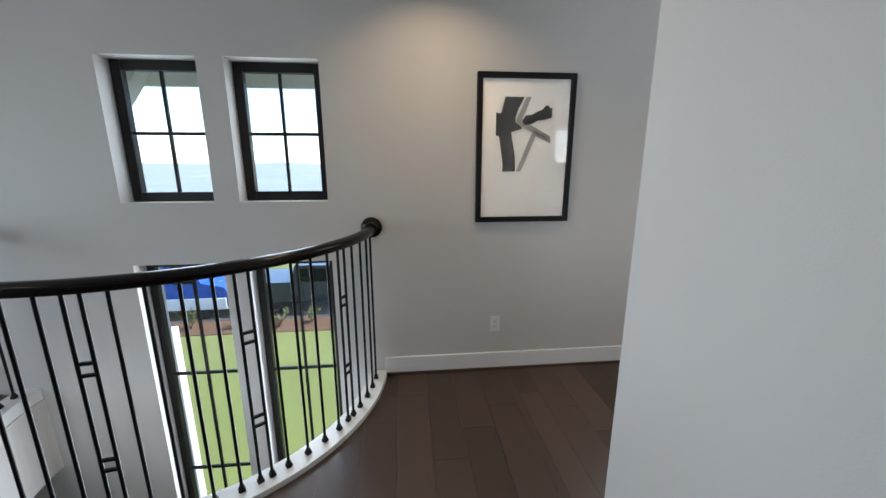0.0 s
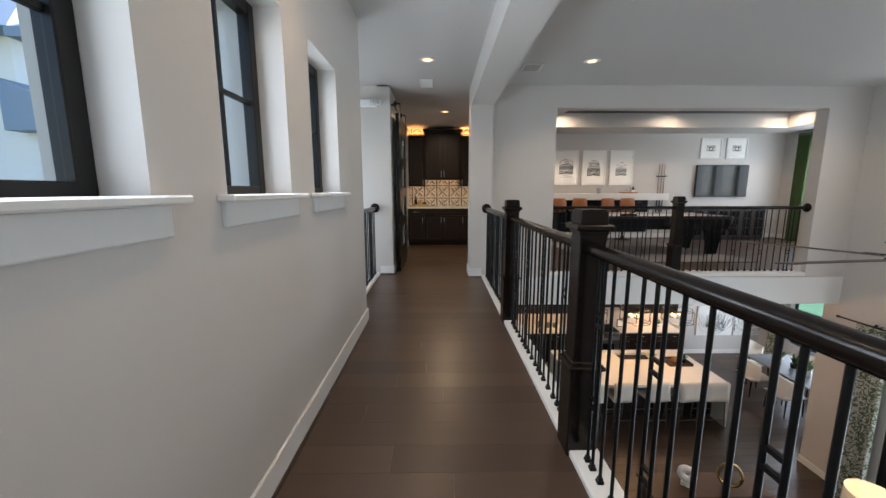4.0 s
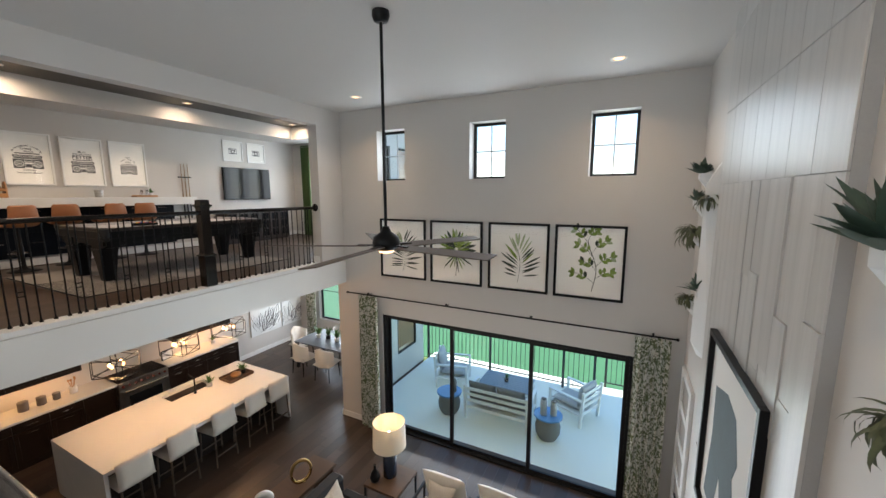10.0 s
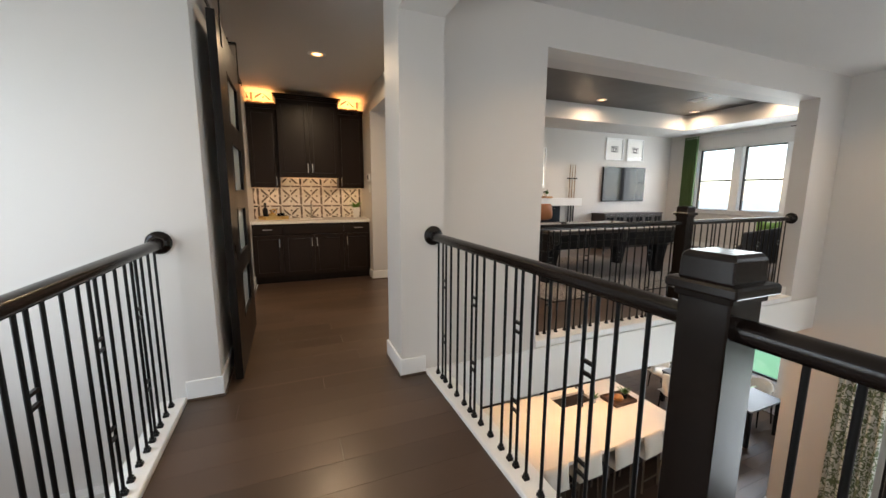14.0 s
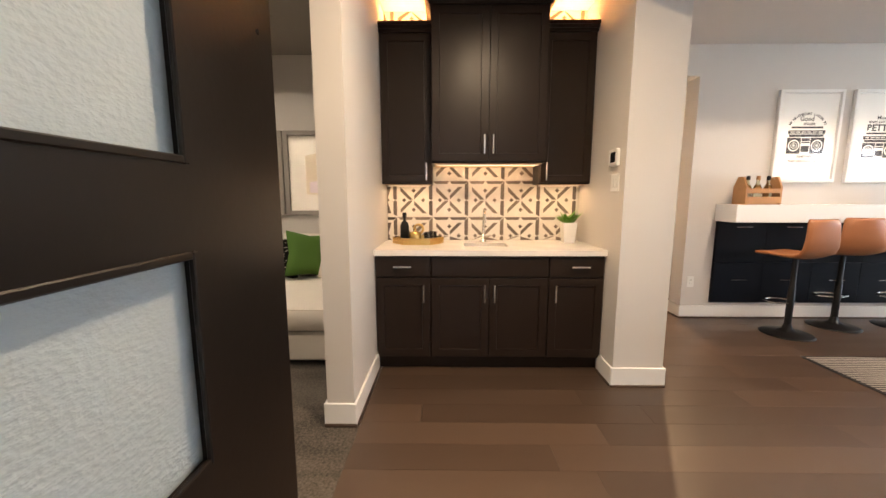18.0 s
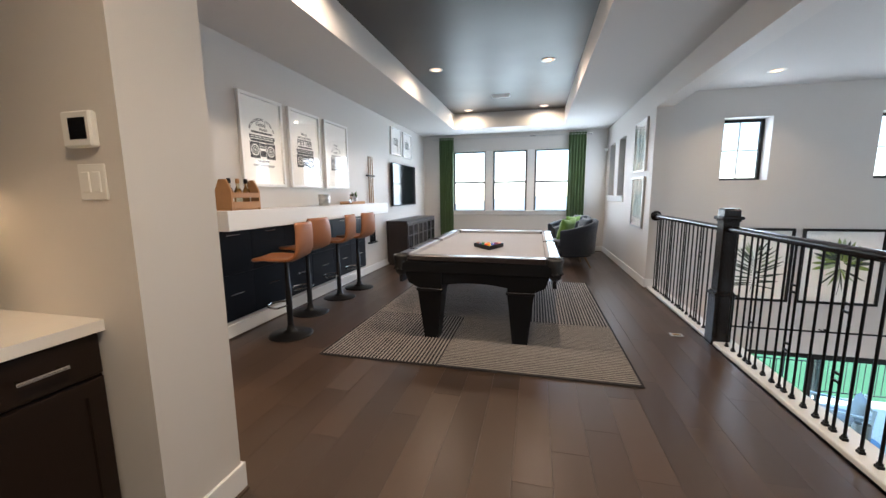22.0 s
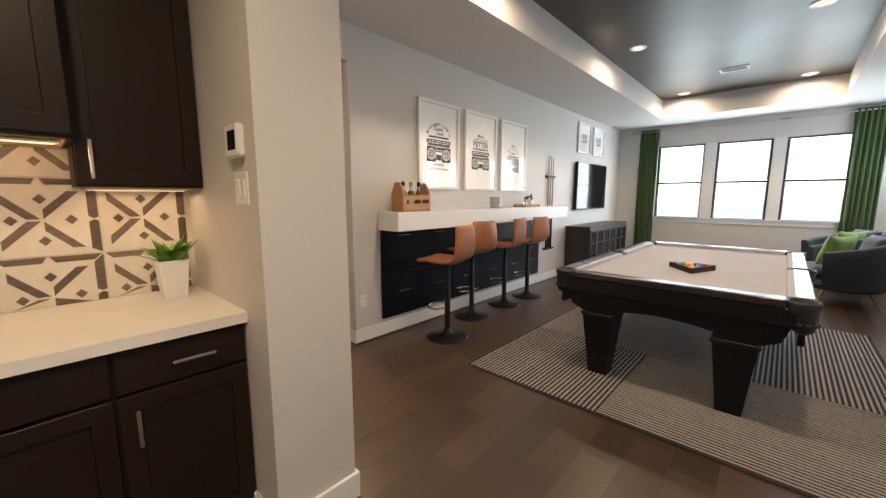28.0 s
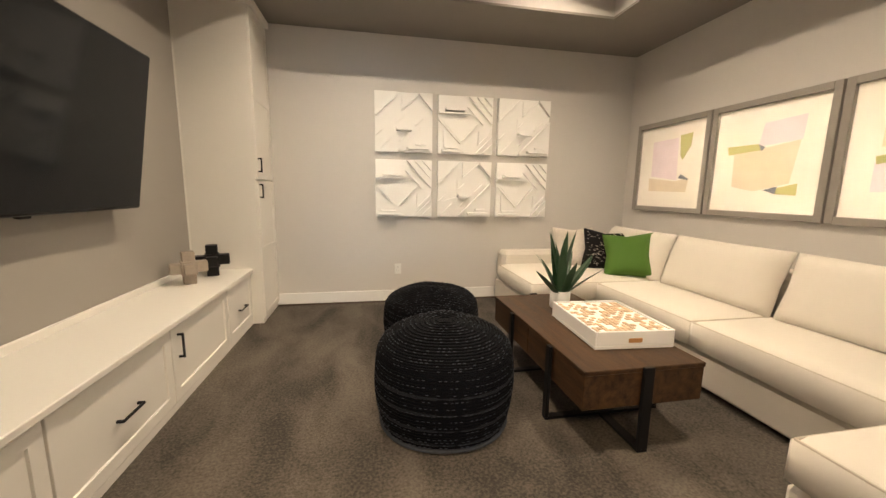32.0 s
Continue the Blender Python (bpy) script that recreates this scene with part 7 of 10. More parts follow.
            for p, q, w, d in (((0.12, 0.75), (0.46, 0.75), 0.022, 0.055), ((0.0, 0.69), (0.57, 0.69), 0.011, 0.042), ((0.53, 0.82), (0.82, 0.52), 0.011, 0.024), ((0.56, 0.985), (0.985, 0.53), 0.011, 0.030), ((0.70, 0.985), (0.985, 0.68), 0.011, 0.028), ((0.84, 0.985), (0.985, 0.83), 0.011, 0.028), ((0.01, 0.57), (0.40, 0.17), 0.011, 0.030), ((0.43, 0.22), (0.74, 0.54), 0.010, 0.024), ((0.10, 0.10), (0.35, 0.10), 0.014, 0.048), ((0.05, 0.05), (0.45, 0.05), 0.012, 0.052), ((0.10, 0.42), (0.10, 0.11), 0.009, 0.026), ((0.74, 0.40), (0.74, 0.16), 0.010, 0.026), ((0.75, 0.17), (0.97, 0.38), 0.010, 0.028), ((0.70, 0.02), (0.985, 0.30), 0.009, 0.032), ((0.82, 0.02), (0.985, 0.18), 0.009, 0.036)):
                strip(p, q, w, d)

# abstract pictures on the east wall
LILAC = mat("lilac_wash", (0.66, 0.56, 0.60), 0.9, var=0.18, scale=6, bump=0.0)
SAND = mat("sand_wash", (0.62, 0.53, 0.40), 0.9, var=0.2, scale=6, bump=0.0)
OCHRE = mat("olive_ochre", (0.42, 0.40, 0.15), 0.9, var=0.2, scale=8, bump=0.0)
SLATEINK = mat("slate_ink", (0.16, 0.17, 0.20), 0.9, var=0.2, bump=0.0)
MATT = mat("ivory_mount_board", (0.72, 0.68, 0.61), 0.85, var=0.02, bump=0.03, bscale=200)
for k in range(4):
    yc = 6.792 - 0.977 * k
    p = picture("abstract_picture", "grey framed abstract picture in soft lilac and sand", (MED_E, yc, 1.562), -90, 0.962, 0.957, 0.052, 0.04, GREYFRAME, group="abstract pictures", paper=MATT)
    A, C_, D, E_ = B(), B(), B(), B()
    y = -0.0105
    if k == 0:
        blob(A, [(-0.25, 0.27), (0.10, 0.28), (0.12, -0.15), (-0.24, -0.10)], y)
        blob(C_, [(-0.27, -0.12), (0.10, -0.16), (0.27, -0.13), (0.25, -0.27), (-0.26, -0.26)], y - 0.0012)
        blob(D, [(0.12, 0.30), (0.27, 0.31), (0.26, 0.18), (0.17, 0.05), (0.14, 0.1)], y - 0.0012)
        blob(E_, [(0.17, -0.09), (0.27, -0.14), (0.26, -0.15), (0.14, -0.13)], y - 0.0022)
    elif k == 1:
        blob(A, [(-0.02, 0.28), (0.28, 0.30), (0.27, 0.12), (-0.05, 0.10)], y)
        blob(C_, [(-0.25, 0.05), (0.26, 0.12), (0.22, -0.20), (-0.05, -0.26), (-0.24, -0.22)], y - 0.0012)
        blob(D, [(-0.32, 0.12), (-0.05, 0.12), (-0.02, 0.07), (-0.30, 0.05)], y - 0.0022)
        blob(D, [(0.10, -0.24), (0.28, -0.20), (0.28, -0.29), (0.12, -0.28)], y - 0.0022)
        blob(E_, [(0.03, -0.25), (0.14, -0.22), (0.13, -0.28)], y - 0.003)
        blob(E_, [(-0.05, 0.12), (0.01, 0.09), (-0.02, 0.06)], y - 0.003)
    elif k == 2:
        blob(A, [(-0.28, -0.08), (0.26, -0.02), (0.27, -0.26), (-0.28, -0.26)], y)
        blob(C_, [(-0.26, 0.30), (0.30, 0.33), (0.26, -0.02), (-0.1, -0.04), (-0.26, 0.02)], y - 0.0012)
        blob(D, [(-0.28, -0.04), (0.02, 0.01), (0.08, -0.02), (-0.27, -0.09)], y - 0.0022)
        blob(E_, [(-0.04, 0.0), (0.02, 0.06), (0.06, -0.01)], y - 0.003)
    else:
        blob(C_, [(-0.24, 0.20), (0.28, 0.31), (0.28, -0.26), (-0.24, -0.24)], y)
        blob(D, [(0.14, 0.25), (0.20, 0.25), (0.19, -0.22), (0.15, -0.22)], y - 0.0012)
        blob(A, [(-0.2, -0.1), (0.1, -0.05), (0.08, -0.23), (-0.2, -0.22)], y - 0.0022)
        blob(E_, [(0.13, -0.10), (0.20, -0.10), (0.20, -0.17), (0.13, -0.17)], y - 0.003)
    for nm, b, m in (("lilac_patch", A, LILAC), ("sand_patch", C_, SAND), ("ochre_stroke", D, OCHRE), ("ink_mark", E_, SLATEINK)):
        if b.v:
            part(nm, b, m, p)

# sectional sofa
so = thing("sectional_sofa", "long ivory linen sectional sofa with a chaise at each end", "sofa", "", (0, 0, 0))
SF, SB = 12.55, 13.56


def seat(x0, x1, y0, y1, z0=0.27, z1=0.465):
    """A boxed seat cushion with soft edges and a seam round its top."""
    b = B()
    w, d, h = x1 - x0, y1 - y0, z1 - z0
    nx, ny = 14, 14
    v, f = [], []

    def edge(t):
        return min(1.0, (1 - abs(t)) / 0.10)

    for s in (1, -1):
        for i in range(nx + 1):
            for j in range(ny + 1):
                a, c = math.sin(math.pi * (i / nx - 0.5)), math.sin(math.pi * (j / ny - 0.5))
                rnd_ = max(0, 1 - edge(a)) ** 2 + max(0, 1 - edge(c)) ** 2
                crown = 0.018 * (1 - a * a) * (1 - c * c)
                v.append(((x0 + x1) / 2 + a * w / 2, (y0 + y1) / 2 + c * d / 2, (z0 + z1) / 2 + s * (h / 2 - 0.022 * min(1, rnd_)) + (crown if s > 0 else 0)))
    k = (nx + 1) * (ny + 1)
    for i in range(nx):
        for j in range(ny):
            a = i * (ny + 1) + j
            f += [(a, a + ny + 1, a + ny + 2, a + 1), (k + a, k + a + 1, k + a + ny + 2, k + a + ny + 1)]
    ring_ = [i * (ny + 1) for i in range(nx + 1)] + [nx * (ny + 1) + j for j in range(1, ny + 1)] + [i * (ny + 1) + ny for i in range(nx - 1, -1, -1)] + list(range(ny - 1, 0, -1))
    for i in range(len(ring_)):
        a, c = ring_[i], ring_[(i + 1) % len(ring_)]
        f.append((a, a + k, c + k, c))
    o = part("seat_cushion", b.add(v, f, None, True), SOFA, so)
    pts = [(x0 + 0.008, y0 + 0.008, z1 - 0.02), (x1 - 0.008, y0 + 0.008, z1 - 0.02), (x1 - 0.008, y1 - 0.008, z1 - 0.02), (x0 + 0.008, y1 - 0.008, z1 - 0.02)]
    pp = B()
    for a, c in zip(pts, pts[1:] + pts[:1]):
        pp.rod(a, c, 0.006, 6)
    part("piping", pp, PIPING, o, "beige seam piping")


for x0, x1, y0, y1 in ((SF + 0.02, SB, 4.22, 6.32), (11.93, SB, 3.32, 4.22), (11.93, SB, 6.32, 7.42)):
    part("base", B().rbox(x0, x1, y0 + 0.004, y1 - 0.004, 0.035, 0.262, 0.02), SOFA, so)
    for fx, fy in ((x0 + 0.08, y0 + 0.08), (x1 - 0.08, y0 + 0.08), (x0 + 0.08, y1 - 0.08), (x1 - 0.08, y1 - 0.08)):
        part("foot", B().rbox(fx - 0.03, fx + 0.03, fy - 0.03, fy + 0.03, 0.0, 0.04, 0.003), BLACKPAINT, so)
seat(11.90, 13.30, 3.30, 4.20)
for a, c in ((4.225, 5.255), (5.265, 6.295)):
    seat(SF - 0.02, 13.30, a, c)
seat(11.90, 13.30, 6.32, 7.22)
part("back_frame", B().rbox(13.28, SB, 3.30, 7.44, 0.262, 0.74, 0.04), SOFA, so)
part("back_frame", B().rbox(11.95, 13.28, 7.23, 7.44, 0.262, 0.60, 0.04), SOFA, so)
for k, (a, c) in enumerate(((3.32, 4.25), (4.27, 5.22), (5.24, 6.22), (6.24, 7.15))):
    part("back_cushion", B().cushion(c - a, 0.50, 0.24, pose(13.20, (a + c) / 2, 0.66, 0, -72, 0) @ pose(0, 0, 0, 0, 0, 90), 12, 0.28, 0.03), SOFA, so)

def dashes(pil, w, material, n, seed):
    """Short raised stitches over one face of a cushion."""
    r = random.Random(seed)
    b = B()
    for k in range(n):
        x, y = r.uniform(-0.42, 0.42) * w, r.uniform(-0.42, 0.42) * w
        t = max(0.0, (1 - (2 * x / w) ** 4) * (1 - (2 * y / w) ** 4)) ** 0.45
        b.box(x - 0.008, x + 0.008, y - 0.0012, y + 0.0012, 0.092 * t - 0.004, 0.092 * t + 0.0035)
    tagged(part("stitching", b, material, pil, "pale stitched dashes"), kind="stuff")


BLACKCLOTH = mat("black_woven_cloth", (0.012, 0.011, 0.012), 0.9, var=0.3, bump=0.4, bscale=300)
BLACKCLOTH.node_tree.nodes["Principled BSDF"].inputs["Specular IOR Level"].default_value = 0.15
SPECK = mat("ivory_boucle", (0.66, 0.60, 0.53), 0.95, var=0.3, scale=60, bump=0.8, bscale=160)
pillow("throw_pillow", "ivory speckled throw pillow on the sofa", (12.70, 7.02, 0.67), (68, 0, -8), 0.46, SPECK, 0.14)
p1 = pillow("throw_pillow", "black throw pillow with pale dashes on the sofa", (12.93, 6.82, 0.66), (68, 6, -20), 0.45, BLACKCLOTH, 0.18)
dashes(p1, 0.46, SPECK, 150, 3)
pillow("throw_pillow", "bright green linen throw pillow on the sofa", (12.98, 6.50, 0.66), (67, -6, -36), 0.46, GREEN2, 0.19)
p2 = pillow("throw_pillow", "black throw pillow with pale dashes on the sofa", (12.90, 4.17, 0.70), (64, 0, -48), 0.44, BLACKCLOTH, 0.17, spin=-16)
dashes(p2, 0.46, SPECK, 150, 4)
pillow("throw_pillow", "bright green linen throw pillow on the sofa", (12.95, 3.86, 0.71), (66, 0, -52), 0.47, GREEN2, 0.18, spin=-10)
pillow("throw_pillow", "ivory speckled throw pillow on the sofa", (12.93, 3.52, 0.70), (68, 0, -70), 0.45, SPECK, 0.18, spin=-6)

# coffee table
cf = thing("coffee_table", "rough walnut box coffee table with black metal legs", "coffee table", "", (11.795, 5.40, 0))
part("tabletop", B().rbox(-0.335, 0.335, -0.647, 0.647, 0.416, 0.440, 0.003), WALNUT, cf)
for y0, y1 in ((-0.643, -0.002), (0.002, 0.643)):
    part("drawer_box", B().rbox(-0.331, 0.331, y0, y1, 0.240, 0.416, 0.003), WALNUT, cf)
for yy in (-0.32, 0.24):
    lg = B().rbox(-0.357, 0.357, yy - 0.022, yy + 0.022, 0.0, 0.016, 0.002)
    for sx in (-1, 1):
        lg.rbox(sx * 0.337, sx * 0.357, yy - 0.022, yy + 0.022, 0.016, 0.432, 0.002)
    part("leg_frame", lg, BLACKPAINT, cf, "black steel strap leg frame")
part("end_frame", B().rbox(-0.028, 0.028, -0.668, 0.668, 0.0, 0.014, 0.002).rbox(-0.028, 0.028, -0.668, -0.648, 0.014, 0.446, 0.002).rbox(-0.028, 0.028, 0.648, 0.668, 0.014, 0.446, 0.002), BLACKPAINT, cf, "black steel strap round both ends")

pl = thing("snake_plant", "spiky dark green plant in a white pot on the coffee table", "potted plant", "", (11.834, 5.70, 0.4405))
part("pot", B().lathe([(0.064, 0), (0.070, 0.004), (0.072, 0.13), (0.067, 0.13), (0.064, 0.11), (0.001, 0.108)], 22), WHITE, pl)
DEEPLEAF = mat("deep_green_leaf", (0.02, 0.06, 0.025), 0.4, var=0.4, scale=20, bump=0.1, spread=0.2)
fo = B()
rnd = random.Random(21)
for k in range(17):
    tall = k < 8
    sprig(fo, (rnd.uniform(-0.015, 0.015), rnd.uniform(-0.015, 0.015), 0.08), rnd.uniform(0.40, 0.56) if tall else rnd.uniform(0.30, 0.42), rnd.uniform(0.05, 0.28) if tall else rnd.uniform(0.45, 0.85), 2.4 * k, rnd.uniform(0.055, 0.075), 7, 0.15)
part("foliage", fo, DEEPLEAF, pl, "stiff pointed leaves")

gb = thing("board_game_box", "white board game tray with patterned wooden tiles", "board game", "", (11.90, 5.235, 0.4405), -4)
G = 0.23
part("tray", B().rbox(-G, G, -0.28, 0.28, 0, 0.02, 0.003).rbox(-G, -G + 0.012, -0.28, 0.28, 0.02, 0.10, 0.003).rbox(G - 0.012, G, -0.28, 0.28, 0.02, 0.10, 0.003).rbox(-G + 0.012, G - 0.012, -0.28, -0.268, 0.02, 0.10, 0.003).rbox(-G + 0.012, G - 0.012, 0.268, 0.28, 0.02, 0.10, 0.003), WHITE, gb)
part("board", B().box(-G + 0.012, G - 0.012, -0.268, 0.268, 0.02, 0.088), PAPER, gb)
part("drawer_tab", B().rbox(-0.04, 0.04, -0.284, -0.279, 0.035, 0.06, 0.003), PINE, gb)
TAN = mat("tan_game_tile", (0.52, 0.38, 0.25), 0.5, var=0.2, scale=8, bump=0.05, spread=0.55)
game_rnd = random.Random(12)
tm = B().rbox(-0.0122, 0.0122, -0.0145, 0.0145, 0, 0.006, 0.002).mesh("game_tile", TAN)
for i in range(15):
    for j in range(15):
        if game_rnd.random() < (0.95 if (i - j) % 14 == 0 else 0.72 if (i + j) % 2 else 0.30):
            o = part("game_tile", tm, None, gb)
            o.location = (-0.195 + 0.0279 * i, -0.238 + 0.034 * j, 0.0882)


# braided poufs
THREAD = mat("pale_blue_grey_thread", (0.036, 0.042, 0.055), 0.8, var=0.4, scale=30, bump=0.2)


def pouf(x, y, r, h, seed):
    """A soft drum of stacked braids: a coil on top, dashed pale thread between the rows."""
    t = thing("pouf", "round black braided cotton floor pouf with pale stitching", "pouf", "braided poufs", (x, y, 0))
    rr_ = random.Random(seed)
    prof = []
    n = 44
    for k in range(n + 1):
        s = k / n
        if s < 0.52:
            u = s / 0.52
            prof.append((r * (0.84 + 0.16 * math.sin(math.pi * (0.12 + 0.60 * u))), h * 0.70 * u + 0.012))
        else:
            u = (s - 0.52) / 0.48
            a = u * math.pi / 2
            prof.append((max(0.006, r * 0.962 * math.cos(a) ** 0.8), h * 0.70 + 0.012 + (h * 0.30 - 0.012) * math.sin(a) ** 1.15))
    part("cover", B().lathe(prof, 48), POUF, t)
    m_ = 56
    wob = [rr_.uniform(0, 6.28) for _ in range(3)]

    def at(k, a, out=0.0):
        rr, z = prof[k]
        e = 1 + 0.012 * math.sin(2 * a + wob[0]) + 0.008 * math.sin(3 * a + wob[1])
        return ((rr * e + out) * math.cos(a), (rr * e + out) * math.sin(a), z + 0.003 * math.sin(4 * a + wob[2]))

    for k in range(1, n):
        b = B()
        b.sweep([at(k, 2 * math.pi * i / m_, 0.003 if i % 2 else 0.0) for i in range(m_)], [(0.0075 * math.cos(q), 0.0075 * math.sin(q)) for q in [2 * math.pi * j / 6 for j in range(6)]], True)
        part("braid", b, DENIM if k % 5 == 2 and k < n * 0.5 else POUF, t)
    th_ = B()
    for k in range(1, n - 1):
        side = k < n * 0.52
        if k > 3 and k % 2 and side or rr_.random() < 0.15:
            continue
        rr, z = prof[k]
        count = max(8, int(2 * math.pi * rr / 0.026))
        for i in range(count):
            if rr_.random() < (0.35 if side else 0.6):
                continue
            a = 2 * math.pi * (i + 0.3 * k) / count
            lift = 0.0085 if side else 0.004
            p, q = Vector(at(k, a, lift)), Vector(at(k, a + 0.013 / max(rr, 0.03), lift))
            up = Vector((0, 0, 0.0 if side else 0.0085))
            th_.bar(p + up, q + up, 0.0028)
    tagged(part("stitching", th_, THREAD, t, "pale dashed thread"), kind="stuff")
    part("base_trim", B().sweep([at(0, 2 * math.pi * i / m_, 0.010) for i in range(m_)], [(0.012 * math.cos(q), 0.010 * math.sin(q)) for q in [2 * math.pi * j / 8 for j in range(8)]], True), THREAD, t, "grey-blue braided bottom edge")


pouf(10.885, 5.22, 0.375, 0.56, 3)
pouf(10.965, 6.17, 0.375, 0.505, 8)


# ---- great room, upper part ----
FANWOOD = mat("weathered_grey_wood", (0.11, 0.085, 0.07), 0.55, var=0.35, scale=4, bump=0.1, bscale=30, stretch=(1, 8, 8))
fan = thing("ceiling_fan", "black ceiling fan on a long rod with weathered wooden blades", "ceiling fan", "", (5.615, -1.187, 0))
part("canopy", B().lathe([(0.072, 2.78), (0.075, 2.74), (0.06, 2.70), (0.03, 2.69)][::-1], 24), IRON, fan)
part("downrod", B().lathe([(0.014, 0.95), (0.014, 2.70)], 12), IRON, fan)
part("motor", B().lathe([(0.03, 0.98), (0.05, 0.93), (0.115, 0.885), (0.125, 0.83), (0.12, 0.79), (0.07, 0.76)][::-1], 28), IRON, fan)
part("light_lens", B().lathe([(0.068, 0.762), (0.066, 0.745), (0.03, 0.735), (0.001, 0.734)][::-1], 24), BULB, fan, "glowing round lens")
for k in range(5):
    m = pose(0, 0, 0.80, 0, 0, 98 + 72 * k)
    part("blade", B().rbox(0.17, 1.10, -0.075, 0.075, -0.005, 0.005, 0.003, m @ pose(0, 0, 0, 9, 0, 0)), FANWOOD, fan)
    part("blade_arm", B().box(0.09, 0.26, -0.018, 0.018, 0.004, 0.014, m), IRON, fan)
lamp_light("fan_lamp", 5.615, -1.187, 0.72, 8)

GREENA = mat("leaf_green_paint", (0.17, 0.25, 0.05), 0.9, var=0.5, scale=14, bump=0.0, spread=0.35)
GREENF = mat("faded_green_wash", (0.27, 0.33, 0.20), 0.9, var=0.4, scale=14, bump=0.0, spread=0.4)
GREEND = mat("dark_green_paint", (0.035, 0.055, 0.04), 0.9, var=0.6, scale=14, bump=0.0, spread=0.35)


def leaf2d(b, x, z, a, length, width, y):
    """A pointed leaf drawn flat, from (x, z) in direction a."""
    d, s = (math.cos(a), math.sin(a)), (-math.sin(a), math.cos(a))
    pts = []
    for t, w in ((0, 0.06), (0.25, 0.75), (0.5, 1.0), (0.8, 0.7), (1.0, 0.05)):
        pts.append((x + d[0] * length * t + s[0] * width / 2 * w, z + d[1] * length * t + s[1] * width / 2 * w))
    for t, w in ((1.0, 0.05), (0.8, 0.7), (0.5, 1.0), (0.25, 0.75), (0, 0.06)):
        pts.append((x + d[0] * length * t - s[0] * width / 2 * w, z + d[1] * length * t - s[1] * width / 2 * w))
    blob(b, pts, y)


for k, xc in enumerate((7.27, 6.22, 5.16, 4.123)):
    p = picture("botanical_picture", ("black framed painting of dark slender leaves", "black framed painting of a green palm frond", "black framed painting of a spiky dark and green frond", "black framed painting of a green leafy branch")[k], (xc, BACK, 0.289), 180, 0.955, 1.075, 0.035, 0.035, BLACKPAINT, group="botanical pictures")
    r = random.Random(40 + k)
    g, d, f = B(), B(), B()
    depth_ = iter(range(400))

    def stem(pts, w):
        for p_, q_ in zip(pts, pts[1:]):
            n_ = Vector((p_[1] - q_[1], q_[0] - p_[0])).normalized() * w / 2
            blob(d, [(p_[0] - n_.x, p_[1] - n_.y), (p_[0] + n_.x, p_[1] + n_.y), (q_[0] + n_.x, q_[1] + n_.y), (q_[0] - n_.x, q_[1] - n_.y)], -0.0105)

    def leaf(b, x, z, a, ln, w):
        leaf2d(b, x, z, a, ln, w, -0.0108 - 0.00002 * next(depth_))

    if k == 3:
        main = [(0.07 - 0.02 * q + 0.07 * math.sin(5.2 * q - 0.4) * (0.4 + 0.6 * q), -0.42 + 0.74 * q) for q in [i / 12 for i in range(13)]]
        stem(main, 0.010)
        for at_, side, ln in ((2, -1, 0.30), (3, 1, 0.22), (5, -1, 0.20), (6, 1, 0.24), (8, -1, 0.26), (9, 1, 0.25), (11, -1, 0.26), (12, 1, 0.16)):
            x0, z0 = main[at_]
            lift = 0.35 + 0.05 * at_
            twig = [(x0 + side * ln * q * math.cos(lift), z0 + ln * q * math.sin(lift) + 0.03 * math.sin(3 * q)) for q in [i / 5 for i in range(6)]]
            stem(twig, 0.006)
            for i in (2, 3, 5):
                along = math.atan2(twig[i][1] - twig[i - 1][1], twig[i][0] - twig[i - 1][0])
                for s_ in (-1, 1):
                    leaf(g if r.random() > 0.25 else d if r.random() > 0.5 else f, twig[i][0], twig[i][1], along + s_ * r.uniform(0.7, 1.1), r.uniform(0.085, 0.105), r.uniform(0.046, 0.054))
            leaf(g, twig[-1][0], twig[-1][1], along, 0.09, 0.05)
    elif k == 1:
        stem([(0.02 * math.sin(4 * q), -0.40 + 0.50 * q) for q in [i / 8 for i in range(9)]], 0.008)
        for i in range(17):
            a = math.radians(-14 + 208 * i / 16) + r.uniform(-0.06, 0.06)
            for ring_ in (0, 1):
                off, ln = ((0.12, 0.22), (0.03, 0.20))[ring_]
                leaf((g, g, f, d)[r.randrange(4)], 0.01 + math.cos(a + 0.1 * ring_) * off, 0.06 + math.sin(a + 0.1 * ring_) * off, a + 0.1 * ring_, ln * r.uniform(0.85, 1.15), r.uniform(0.042, 0.058))
        for i in range(8):
            a = math.radians(-90 + (i - 3.5) * 17)
            leaf((f, d, g)[i % 3], 0.01, -0.02, a, r.uniform(0.20, 0.36), r.uniform(0.020, 0.030))
    else:
        n = (15, 17, 13)[k]
        lean = (0.05, 0.0, 0.04)[k]
        stem([(lean * math.sin(3 * q), -0.40 + 0.52 * q) for q in [i / 8 for i in range(9)]], 0.006)
        for i in range(n):
            s = i / (n - 1)
            pz, px = -0.30 + 0.44 * s, lean * math.sin(3 * (0.19 + 0.8 * s))
            for side in (-1, 1):
                a = math.pi / 2 - side * ((1.65, 1.5, 1.35)[k] - 1.2 * s + r.uniform(-0.12, 0.12))
                ln = (0.30, 0.30, 0.27)[k] * (0.72 + 0.42 * math.sin(math.pi * (0.15 + 0.8 * s))) * r.uniform(0.8, 1.12)
                off = (0.02, 0.05, 0.05)[k] * r.uniform(0.6, 1.3)
